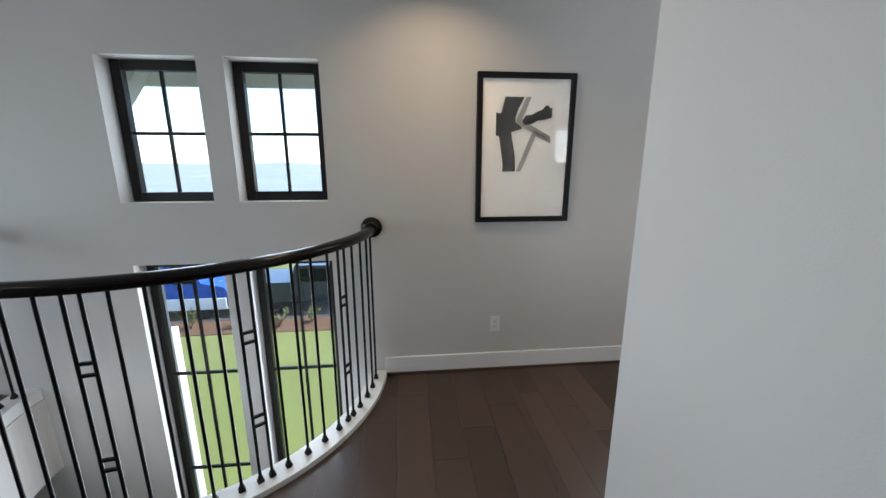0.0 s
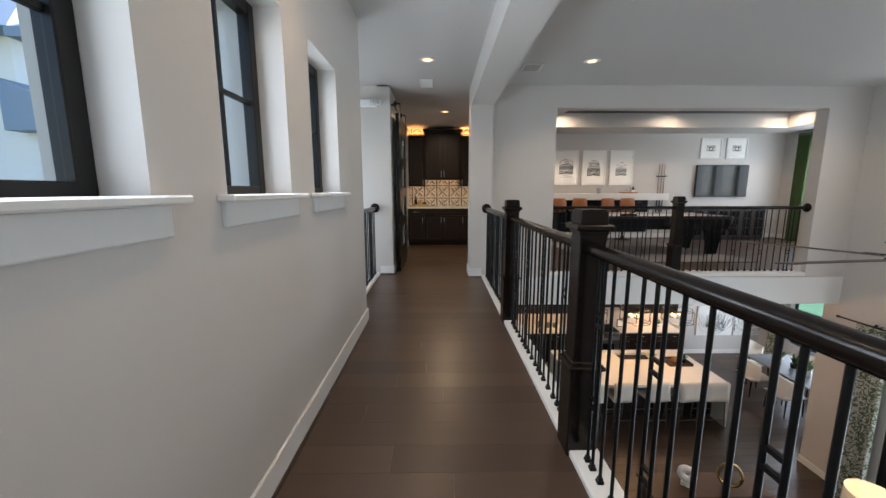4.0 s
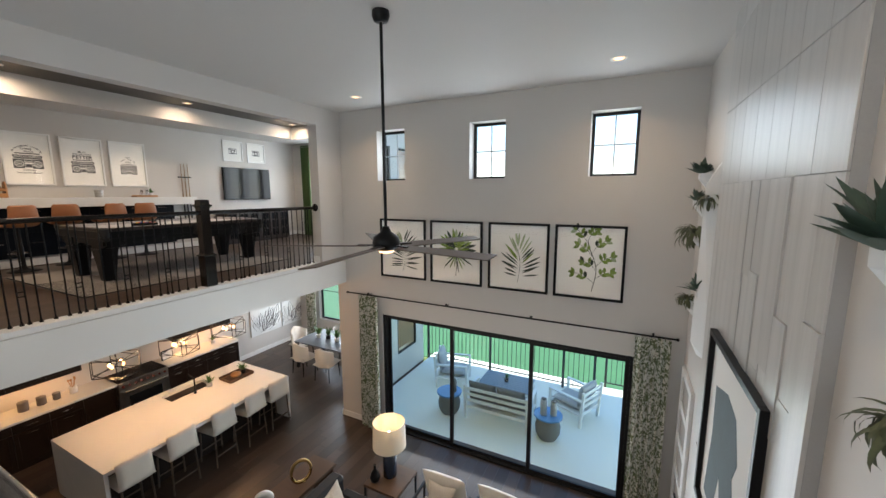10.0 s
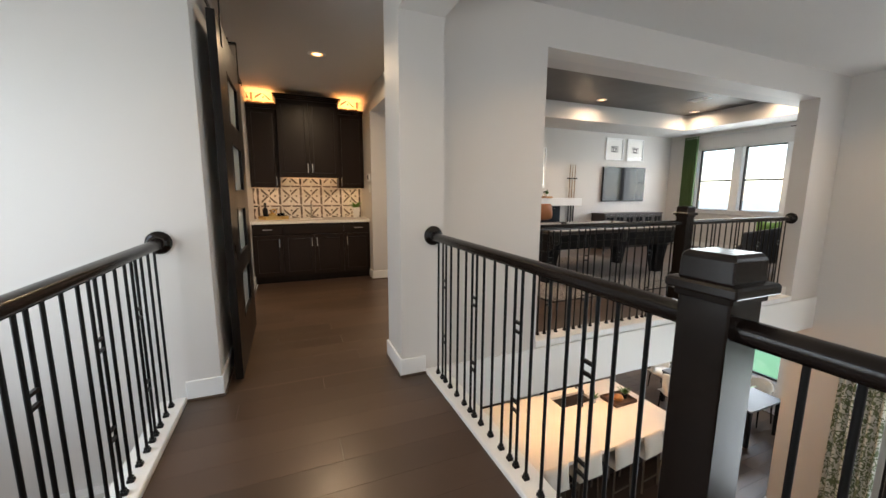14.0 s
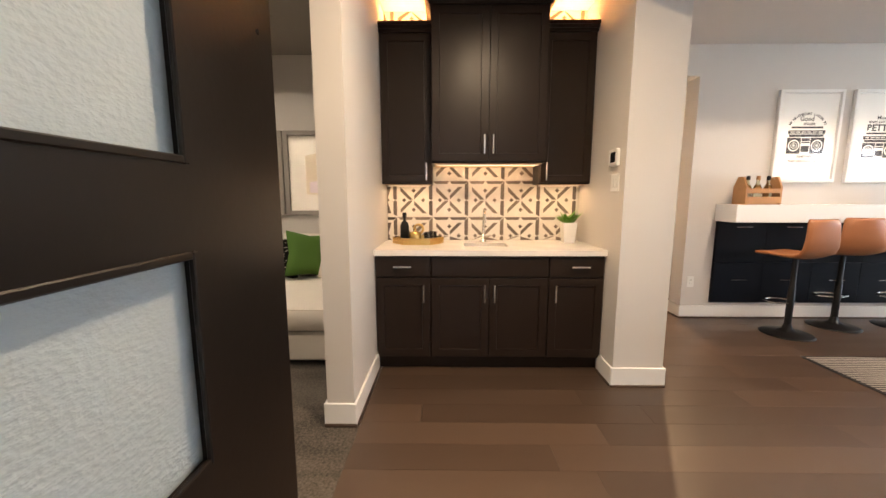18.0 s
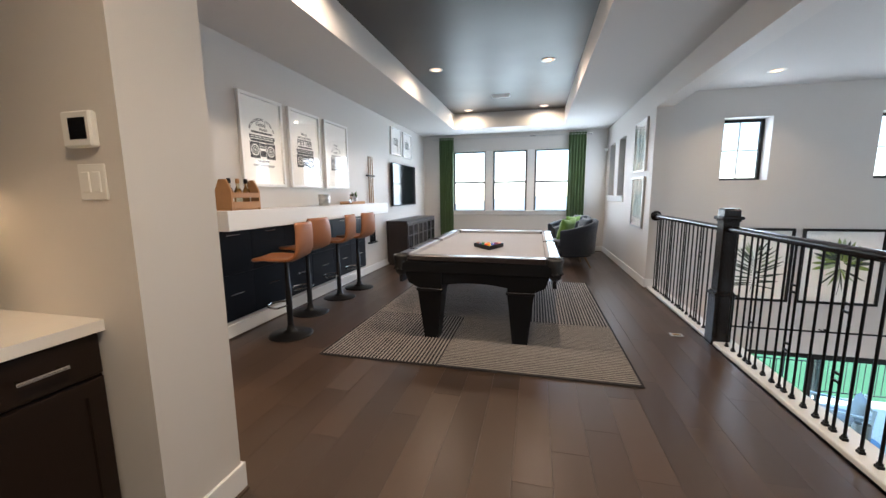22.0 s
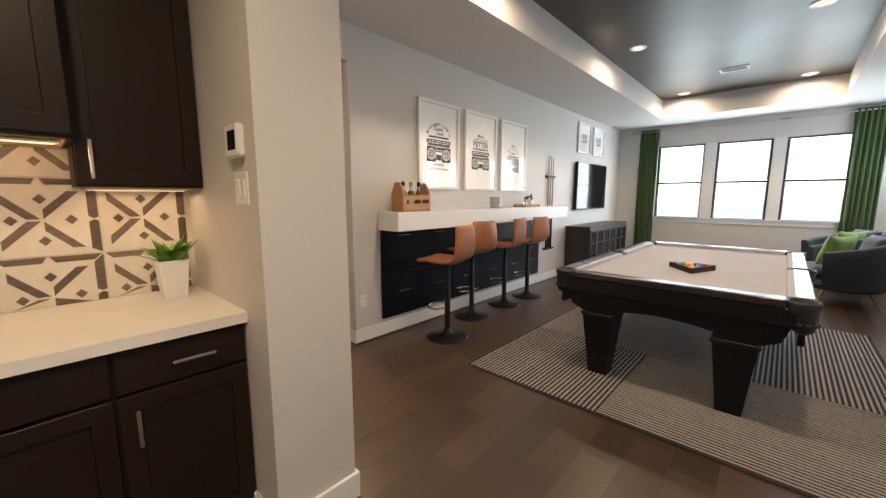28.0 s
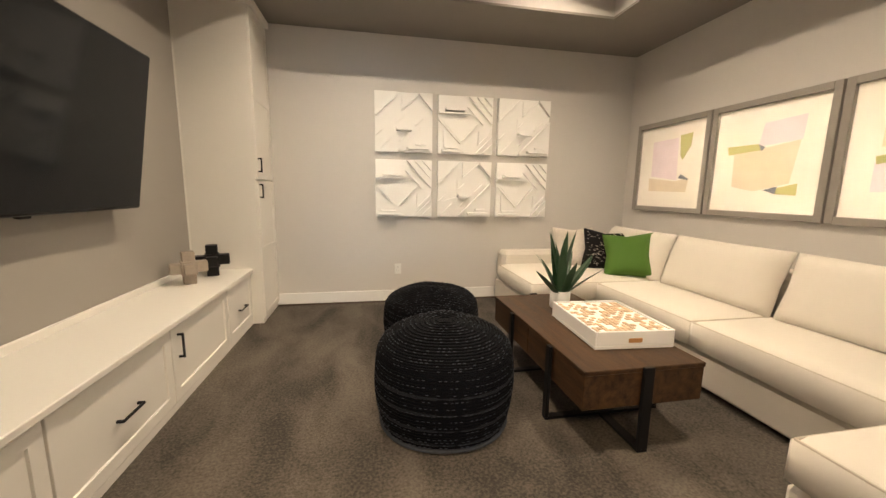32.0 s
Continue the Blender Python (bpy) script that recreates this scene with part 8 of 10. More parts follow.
                if k == 0:
                    b_ = f if s > 0.55 and r.random() > 0.35 else d
                elif k == 1:
                    b_ = g if r.random() > 0.30 else f if r.random() > 0.5 else d
                else:
                    b_ = f if s > 0.6 else g if s > 0.35 and r.random() > 0.45 else d
                leaf(b_, px + math.cos(a) * off, pz + math.sin(a) * off, a, ln, (0.024, 0.034, 0.030)[k] * r.uniform(0.8, 1.2))
    if f.v:
        part("pale_leaves", f, GREENF, p, "grey-green washed leaves")
    if g.v:
        part("green_leaves", g, GREENA, p, "green painted leaves")
    part("dark_leaves", d, GREEND, p, "dark painted leaves")


def printed_cloth(name, ground, ink, scale, cut):
    """White cloth with a dense leafy print."""
    m = mat(name, ground, 0.9, var=0.05, bump=0.2, bscale=300)
    nt = m.node_tree
    p = nt.nodes["Principled BSDF"]
    old = p.inputs["Base Color"].links[0].from_socket
    tc = nt.nodes.new("ShaderNodeTexCoord")
    w = nt.nodes.new("ShaderNodeTexNoise")
    w.inputs["Scale"].default_value, w.inputs["Detail"].default_value, w.inputs["Distortion"].default_value = scale, 1.0, 2.2
    nt.links.new(tc.outputs["Object"], w.inputs["Vector"])
    st = nt.nodes.new("ShaderNodeMapRange")
    st.inputs["From Min"].default_value, st.inputs["From Max"].default_value = cut - 0.02, cut + 0.02
    nt.links.new(w.outputs[0], st.inputs["Value"])
    mx = nt.nodes.new("ShaderNodeMix")
    mx.data_type = "RGBA"
    mx.inputs["B"].default_value = (*ink, 1)
    nt.links.new(old, mx.inputs["A"])
    nt.links.new(st.outputs[0], mx.inputs["Factor"])
    nt.links.new(mx.outputs["Result"], p.inputs["Base Color"])
    return m


LEAFCLOTH = printed_cloth("leaf_print_cloth", (0.66, 0.66, 0.60), (0.14, 0.17, 0.09), 13.0, 0.50)
curtain(7.80, 8.24, -3.95, LOW + 0.015, -0.66, LEAFCLOTH, 5, "white curtain with a dense green leaf print", 0.045, seed=5)
curtain(3.03, 3.46, -3.95, LOW + 0.015, -0.66, LEAFCLOTH, 5, "white curtain with a dense green leaf print", 0.045, seed=6)
cr2 = thing("curtain_rod", "long black curtain rod over the sliding door", "curtain rod")
part("rod", B().rod((2.98, -3.95, -0.635), (8.49, -3.95, -0.635), 0.013, 12), IRON, cr2)
for x in (3.25, 4.9, 6.35, 8.0):
    part("bracket", B().rod((x, BACK, -0.635), (x, -3.95, -0.635), 0.008).rbox(x - 0.012, x + 0.012, -3.965, -3.935, -0.62, -0.59, 0.003), IRON, cr2)
for x in (2.965, 8.505):
    part("finial", B().rod((x - 0.015, -3.95, -0.635), (x + 0.015, -3.95, -0.635), 0.02, 12), IRON, cr2)

# tiled chimney breast
STONETILE = mat("grey_streaked_porcelain", (0.50, 0.485, 0.465), 0.36, var=0.34, scale=1.6, bump=0.015, bscale=22, spread=0.10, stretch=(9, 9, 0.35), rvar=0.05)
tw = tagged(new("tile_wall"), "tall fireplace wall of grey streaked upright tiles", "tile wall", "", "structure")
part("backing", B().box(WEST, 2.912, -2.61, -0.37, LOW, TOP), mat("grey_grout", (0.36, 0.35, 0.34), 0.9, var=0.08, bump=0.2), tw)
tcols, trow = 7, 0.62
tw_w = 2.24 / tcols
for z in (1.35, 1.97, 2.59):
    hi = min(trow, TOP - z)
    ttile = B().rbox(0, 0.010, 0.002, tw_w - 0.002, 0.002, hi - 0.002, 0.0015).mesh("wall_tile", STONETILE)
    for c in range(tcols):
        part("wall_tile", ttile, None, tw).location = (2.912, -2.61 + tw_w * c, z)
tile_rnd = random.Random(31)
n_low = 13
low_w = 2.24 / n_low
for c in range(n_low):
    z = 1.35
    first_cut = tile_rnd.uniform(0.5, 1.15)
    while z > LOW + 0.02:
        ln = first_cut if z == 1.35 else tile_rnd.choice((0.62, 0.93, 1.24))
        lo = max(LOW, z - ln)
        proud = tile_rnd.choice((0.008, 0.010, 0.014, 0.019))
        o = part("wall_tile", B().rbox(0, proud, 0.001, low_w - 0.001, 0.001, z - lo - 0.001, 0.001).mesh("wall_tile", STONETILE), None, tw)
        o.location = (2.912, -2.61 + low_w * c, lo)
        z = lo
big = picture("large_picture", "tall black framed picture of dark blue-grey brushwork", (2.924, -1.42, -0.60), 90, 1.35, 1.5, 0.045, 0.05, BLACKPAINT, glazed=False)
BLUEGREY = mat("blue_grey_brushwork", (0.10, 0.14, 0.16), 0.8, var=0.35, scale=5, bump=0.0)
bb = B()
blob(bb, [(-0.45, 0.35), (-0.10, 0.45), (0.15, 0.40), (0.28, 0.15), (0.2, 0.0), (0.5, -0.6), (0.1, -0.6), (-0.1, -0.2), (-0.2, -0.6), (-0.5, -0.6), (-0.42, -0.05)], -0.0105)
part("brushwork", bb, BLUEGREY, big)

# wall planters
AIR = mat("dusty_green_leaf", (0.05, 0.085, 0.06), 0.6, var=0.4, scale=14, bump=0.1, spread=0.3)
AIR2 = mat("olive_curly_leaf", (0.075, 0.085, 0.04), 0.6, var=0.4, scale=14, bump=0.1, spread=0.3)


def planter(y, z, kind, size, seed):
    t = thing("wall_planter", "white angular wall planter with an air plant", "planter", "wall planters", (WEST, y, z), 90)
    part("holder", B().add([(-0.07, 0, -0.09), (0.07, 0, -0.09), (0.09, 0, 0.04), (-0.09, 0, 0.04), (-0.045, -0.11, -0.02), (0.045, -0.11, -0.02), (0.05, -0.11, 0.04), (-0.05, -0.11, 0.04), (0, -0.01, -0.16)], [(3, 2, 1, 0), (4, 5, 6, 7), (0, 1, 5, 4), (1, 2, 6, 5), (2, 3, 7, 6), (3, 0, 4, 7), (0, 8, 1), (8, 4, 5), (0, 4, 8), (1, 8, 5)]), WHITE, t)
    r = random.Random(seed)
    b = B()
    for k in range(62 if kind == "curl" else 34):
        sprig(b, (0, -0.08, 0.03), size * r.uniform(0.7, 1.1), r.uniform(0.1, 1.25), r.uniform(0, 6.28), (0.022 if kind == "curl" else 0.055) * size / 0.2, 7, r.uniform(2.0, 4.0) if kind == "curl" else r.uniform(0.1, 0.5))
    part("foliage", b, AIR2 if kind == "curl" else AIR, t, "curly air plant leaves" if kind == "curl" else "pointed succulent leaves")


board = thing("wall_sculpture", "tall white faceted wall panel that carries air plants", "wall sculpture", "", (WEST, 0, 0))
part("facet", B().add([(0, -3.30, -0.55), (0, -2.72, -0.40), (0, -2.70, 1.62), (0, -3.12, 1.55), (0.11, -3.02, -0.30), (0.13, -2.86, 1.35)], [(0, 1, 4), (1, 2, 5, 4), (2, 3, 5), (3, 0, 4, 5), (3, 2, 1, 0)]), WHITE, board)
planter(-3.48, 1.45, "leaf", 0.20, 1)
planter(-2.86, 1.15, "curl", 0.21, 2)
planter(-3.49, 0.76, "curl", 0.33, 3)
planter(-3.72, 1.15, "leaf", 0.16, 8)
planter(-2.97, 0.22, "leaf", 0.20, 4)
planter(-3.72, -0.06, "curl", 0.20, 5)
planter(0.02, 1.06, "leaf", 0.27, 6)
planter(0.25, 0.60, "curl", 0.20, 7)
sdoor = tagged(new("door_side"), "white panelled door with a black lever, closed", "door", "", "structure")
part("leaf", B().slab(0, WEST, WEST + 0.035, (-3.92, -3.12), (LOW + 0.01, -0.96), [(-3.78, -3.26, LOW + 0.25 + 0.44 * k, LOW + 0.60 + 0.44 * k) for k in range(5)]), WHITE, sdoor)
part("panel", B().box(WEST, WEST + 0.018, -3.79, -3.25, LOW + 0.2, -1.05), GREYFRAME, sdoor, "grey frosted lights")
part("lever", B().rod((WEST + 0.035, -3.17, -2.35), (WEST + 0.08, -3.17, -2.35), 0.02, 12).rbox(WEST + 0.07, WEST + 0.09, -3.29, -3.16, -2.36, -2.34, 0.004), IRON, sdoor)

# ---- lower storey: kitchen ----
KT = LOW + 0.915
isl = thing("kitchen_island", "long white quartz waterfall island with a dark sink", "kitchen island", "", (10.62, -1.965, LOW))
part("top", B().slab(2, 0.86, 0.915, (-0.82, 0.82), (-1.545, 1.545), [(0.30, 0.66, -0.65, 0.10)]), QUARTZ, isl)
for s in (-1, 1):
    part("waterfall_end", B().rbox(-0.82, 0.82, s * 1.545, s * 1.495, 0.0, 0.86, 0.003), QUARTZ, isl)
part("cabinet_body", B().box(-0.45, 0.80, -1.49, 1.49, 0.05, 0.858), CABINET, isl)
part("sink_basin", B().box(0.30, 0.66, -0.65, 0.10, 0.70, 0.71), STEEL, isl)
kt = thing("faucet", "matte black kitchen faucet on the island", "faucet", "", (10.62 + 0.22, -2.24, KT))
part("spout", B().lathe([(0.025, 0), (0.022, 0.02), (0.014, 0.03), (0.014, 0.30)], 12).rod((0, 0, 0.30), (0.18, 0, 0.33), 0.013).rod((0.18, 0, 0.33), (0.18, 0, 0.26), 0.014), BLACKPAINT, kt)


BRONZE = mat("brushed_bronze", (0.20, 0.16, 0.13), 0.38, 0.7, var=0.15, bump=0.02)


def make_counter_stool():
    t = thing("counter_stool", "white upholstered counter stool with slim bronze metal legs", "counter stool", "island stools")
    part("seat", B().cushion(0.46, 0.46, 0.12, pose(0, 0, 0.62), 8, 0.25), SOFA, t)
    part("backrest", B().cushion(0.44, 0.38, 0.10, pose(-0.20, 0, 0.80, 0, -82, 0) @ pose(0, 0, 0, 0, 0, 90), 8, 0.25), SOFA, t)
    for a, b in ((0.18, 0.18), (0.18, -0.18), (-0.18, 0.18), (-0.18, -0.18)):
        part("leg", B().bar((a, b, 0.58), (a * 1.12, b * 1.12, 0.0), 0.022), BRONZE, t)
    for x in (0.195, -0.195):
        part("footrest", B().bar((x, -0.19, 0.20), (x, 0.19, 0.20), 0.018), BRONZE, t)
    return t


cs = make_counter_stool()
cs.matrix_world = pose(9.90, -0.74, LOW)
for y in (-1.38, -2.05, -2.66, -3.21):
    copy_thing(cs, pose(9.93, y, LOW, 0, 0, rnd.uniform(-6, 6)))

WARMWOOD = mat("warm_brown_wood", (0.095, 0.05, 0.027), 0.45, var=0.35, scale=3, bump=0.06, bscale=30, stretch=(1, 6, 6))
ctray = thing("wooden_tray", "dark wooden tray with bread and plants on the island", "tray", "", (10.75, -3.02, KT))
part("base", B().rbox(-0.19, 0.19, -0.26, 0.26, 0, 0.015, 0.003).rbox(-0.19, -0.175, -0.26, 0.26, 0.015, 0.06, 0.003).rbox(0.175, 0.19, -0.26, 0.26, 0.015, 0.06, 0.003).rbox(-0.175, 0.175, -0.26, -0.245, 0.015, 0.06, 0.003).rbox(-0.175, 0.175, 0.245, 0.26, 0.015, 0.06, 0.003), WARMWOOD, ctray)
part("bread", B().ball(0, 0.02, 0.06, 0.10, 14, 8, None, 0.55), PINE, ctray)


def small_plant(x, y, z, size, seed, label="small green potted plant", material=None, pot=0.045):
    t = thing("plant_pot", label, "potted plant", "", (x, y, z))
    part("pot", B().lathe([(pot * 0.8, 0), (pot, 0.004), (pot * 1.1, pot * 1.8), (pot, pot * 1.8), (pot * 0.9, pot * 1.5), (0.001, pot * 1.5)], 16), BLACKPAINT if seed % 2 else WHITE, t)
    r = random.Random(seed)
    b = B()
    for k in range(24):
        sprig(b, (0, 0, pot * 1.5), size * r.uniform(0.6, 1.1), r.uniform(0.05, 0.9), r.uniform(0, 6.28), size * 0.16, 5, r.uniform(0.2, 0.9))
    part("foliage", b, material or LEAF, t)


small_plant(10.75, -3.17, KT + 0.016, 0.20, 31)
small_plant(10.86, -2.52, KT, 0.18, 32)

for y0, y1 in ((-0.30, 0.62), (-1.22, -0.30), (-2.62 - 0.9, -2.62), (-4.35, -3.52)):
    c = thing("kitchen_cabinet", "dark stained kitchen base cabinet with slim handles", "cabinet", "kitchen cabinets", (12.60, (y0 + y1) / 2, LOW), -90)
    w = (y1 - y0) / 2
    part("body", B().box(-w, w, 0.02, 0.60, 0.10, 0.875), CABINET, c)
    part("toe_kick", B().box(-w, w, 0.07, 0.09, 0, 0.10), CABINET, c)
    for a, b_ in ((-w + 0.004, -0.002), (0.002, w - 0.004)):
        d = shaker(c, "door", a, b_, 0.11, 0.70, 0.0, CABINET)
        pull(d, (a + b_) / 2, 0.65, 0.0, 0.14, False)
        dr = part("drawer_front", B().rbox(a, b_, 0, 0.02, 0.71, 0.865, 0.002), CABINET, c)
        pull(dr, (a + b_) / 2, 0.79, 0.0, 0.14, False)
for y0, y1 in ((-1.74, 0.62), (-4.35, -2.66)):
    c = thing("kitchen_countertop", "white quartz kitchen countertop", "countertop", "kitchen counters", (12.60, (y0 + y1) / 2, LOW), -90)
    part("slab", B().rbox(-(y1 - y0) / 2, (y1 - y0) / 2, -0.03, 0.60, 0.876, 0.915, 0.003), QUARTZ, c)
cx = thing("kitchen_cabinet", "dark stained kitchen base cabinet with slim handles", "cabinet", "kitchen cabinets", (12.60, -1.48, LOW), -90)
part("body", B().box(-0.26, 0.26, 0.02, 0.60, 0.0, 0.875), CABINET, cx)
shaker(cx, "door", -0.255, 0.255, 0.11, 0.865, 0.0, CABINET)
for y0, y1 in ((-1.35, 0.62), (-4.35, -2.95)):
    c = thing("wall_cabinet", "dark stained kitchen wall cabinet", "cabinet", "kitchen wall cabinets", (12.86, (y0 + y1) / 2, LOW), -90)
    w = (y1 - y0) / 2
    part("body", B().box(-w, w, 0.02, 0.34, 1.33, 2.5), CABINET, c)
    n = max(2, round(2 * w / 0.5))
    for k in range(n):
        shaker(c, "door", -w + 2 * w * k / n + 0.003, -w + 2 * w * (k + 1) / n - 0.003, 1.34, 2.49, 0.0, CABINET)
    ob = window_light("strip_lamp", 13.02, (y0 + y1) / 2, LOW + 1.315, (0, 0.0001, -1), y1 - y0 - 0.2, 0.03, 9)
    ob.data.color = WARM
    ob.matrix_world = pose(13.02, (y0 + y1) / 2, LOW + 1.315, 0, 0, 90)
rg = thing("range_cooker", "wide stainless range cooker with a row of red knobs", "range cooker", "", (12.56, -2.20, LOW), -90)
part("body", B().rbox(-0.45, 0.45, 0.0, 0.63, 0.08, 0.91, 0.004), STEEL, rg)
part("cooktop", B().box(-0.44, 0.44, 0.03, 0.62, 0.911, 0.925), BLACKPAINT, rg)
for k in range(3):
    g = B()
    for j in range(5):
        g.box(-0.42 + 0.285 * k + 0.06 * j, -0.41 + 0.285 * k + 0.06 * j, 0.05, 0.60, 0.925, 0.945)
    part("grate", g, IRON, rg)
RED = mat("red_knob", (0.13, 0.018, 0.014), 0.3, var=0.1, bump=0.0)
for k in range(8):
    part("knob", B().lathe([(0.024, 0), (0.02, 0.03)], 14, pose(-0.38 + 0.108 * k, 0.0, 0.83, 90, 0, 0)), RED, rg)
part("oven_door", B().rbox(-0.42, 0.42, -0.012, 0.0, 0.16, 0.74, 0.004), STEEL, rg)
part("oven_window", B().rbox(-0.30, 0.30, -0.016, -0.010, 0.28, 0.60, 0.003), SCREEN, rg)
part("oven_handle", B().rod((-0.38, -0.06, 0.72), (0.38, -0.06, 0.72), 0.012), CHROME, rg)
hd = thing("range_hood", "dark wooden range hood above the cooker", "range hood", "", (12.75, -2.15, LOW), -90)
part("shell", B().rbox(-0.55, 0.55, 0.0, 0.45, 1.55, 2.5, 0.004), CABINET, hd)
GREYPOT = mat("grey_stoneware", (0.14, 0.13, 0.125), 0.5, var=0.15, bump=0.05)
for y, r, h in ((-0.55, 0.07, 0.15), (-0.78, 0.065, 0.13), (-0.98, 0.055, 0.11)):
    t = thing("canister", "dark grey stoneware canister on the counter", "canister", "canisters", (12.95, y, KT))
    part("jar", B().lathe([(r * 0.95, 0), (r, 0.006), (r, h)], 18), GREYPOT, t)
    part("lid", B().lathe([(r * 1.03, h), (r * 1.03, h + 0.015), (0.012, h + 0.02)], 18), GREYPOT, t)
ut = thing("utensil_jar", "white jar with wooden kitchen utensils", "jar", "", (12.97, -1.22, KT))
part("jar", B().lathe([(0.055, 0), (0.06, 0.006), (0.06, 0.14), (0.054, 0.14), (0.05, 0.02), (0.001, 0.018)], 18), WHITE, ut)
for k in range(5):
    part("utensil", B().rod((0, 0, 0.03), (0.04 * math.cos(1.3 * k), 0.05 * math.sin(1.3 * k), 0.24 + 0.01 * k), 0.006).ball(0.04 * math.cos(1.3 * k), 0.05 * math.sin(1.3 * k), 0.25 + 0.01 * k, 0.018), PINE, ut)
kd = thing("cook_book", "open cook book lying on the counter", "book", "", (12.88, -0.10, KT), 20)
part("pages", B().rbox(-0.16, 0.16, -0.11, 0.11, 0, 0.02, 0.006), PAPER, kd)
ph = thing("photo_stand", "black and white framed photo stand on the counter", "photo frame", "", (12.98, -2.86, KT), -80)
part("frame", B().rbox(-0.13, 0.13, -0.012, 0.012, 0, 0.22, 0.004), BLACKPAINT, ph)
part("print", B().box(-0.11, 0.11, -0.0135, -0.012, 0.02, 0.20), PAPER, ph)
small_plant(12.95, -3.9, KT, 0.16, 34)

EDISON = glow("warm_filament_bulb", (1.0, 0.46, 0.13), 6.0)
for y in (-1.03, -1.94, -2.85):
    t = thing("pendant_light", "black open cage pendant with glowing bulbs", "pendant light", "island pendants", (10.62, y, LOW + 1.92), 12)
    cage = B()
    for (w, d, z0, z1, rot) in ((0.25, 0.17, 0.0, 0.26, 0), (0.21, 0.21, 0.02, 0.28, 24)):
        m = pose(0, 0, 0, 0, 0, rot)
        c8 = [Vector((sx * w, sy * d, z)) for z in (z0, z1) for sx, sy in ((-1, -1), (1, -1), (1, 1), (-1, 1))]
        for a, b_ in ((0, 1), (1, 2), (2, 3), (3, 0), (4, 5), (5, 6), (6, 7), (7, 4), (0, 4), (1, 5), (2, 6), (3, 7)):
            cage.bar(m @ c8[a], m @ c8[b_], 0.009)
    part("cage", cage, IRON, t)
    part("stem", B().rod((0, 0, 0.27), (0, 0, DECK - LOW - 1.92 - 0.02), 0.007).lathe([(0.06, 1.0), (0.06, 1.01)], 16), IRON, t)
    part("socket_bar", B().rbox(-0.11, 0.11, -0.010, 0.010, 0.20, 0.215, 0.003).rbox(-0.010, 0.010, -0.11, 0.11, 0.20, 0.215, 0.003), IRON, t)
    for k in range(4):
        part("bulb", B().ball(0.10 * math.cos(1.57 * k + 0.4), 0.10 * math.sin(1.57 * k + 0.4), 0.13 + 0.012 * k, 0.024, 12, 8, None, 1.4), EDISON, t, "glowing amber bulb")
    d = bpy.data.lights.new("pendant_lamp", "POINT")
    d.energy, d.color, d.shadow_soft_size = 60 * LAMPS, (1.0, 0.58, 0.28), 0.10
    new("pendant_lamp", d).location = (10.62, y, LOW + 2.05)

# dining corner
dtb = thing("dining_table", "long grey topped dining table with black legs", "dining table", "", (10.62, -5.72, LOW))
part("tabletop", B().rbox(-0.90, 0.90, -0.52, 0.52, 0.72, 0.755, 0.004), mat("blue_grey_tabletop", (0.11, 0.12, 0.135), 0.5, var=0.2, bump=0.02), dtb)
for sx in (-1, 1):
    for sy in (-1, 1):
        part("leg", B().rbox(sx * 0.85 - 0.035, sx * 0.85 + 0.035, sy * 0.47 - 0.035, sy * 0.47 + 0.035, 0, 0.72, 0.004), BLACKPAINT, dtb)


def make_dining_chair():
    t = thing("dining_chair", "white upholstered dining chair with a curved back and dark legs", "dining chair", "chairs round the table")
    part("seat", B().cushion(0.50, 0.50, 0.13, pose(0, 0, 0.43), 8, 0.25), SOFA, t)
    v, f = [], []
    n = 14
    for k in range(n + 1):
        a = math.radians(-75 + 150 * k / n)
        for r, z in ((0.27, 0.40), (0.29, 0.88 - 0.10 * abs(a)), (0.25, 0.90 - 0.10 * abs(a)), (0.22, 0.42)):
            v.append((-r * math.cos(a), r * math.sin(a), z))
    for k in range(n):
        for j in range(3):
            p = 4 * k + j
            f.append((p, p + 4, p + 5, p + 1))
    part("backrest", B().add(v, f, None, True).add(v[:4], [(0, 1, 2, 3)]).add(v[-4:], [(3, 2, 1, 0)]), SOFA, t)
    for a, b in ((0.2, 0.2), (0.2, -0.2), (-0.2, 0.2), (-0.2, -0.2)):
        part("leg", B().rod((a, b, 0.38), (a * 1.1, b * 1.1, 0), 0.018, 10, 0.012), ESPRESSO, t)
    return t


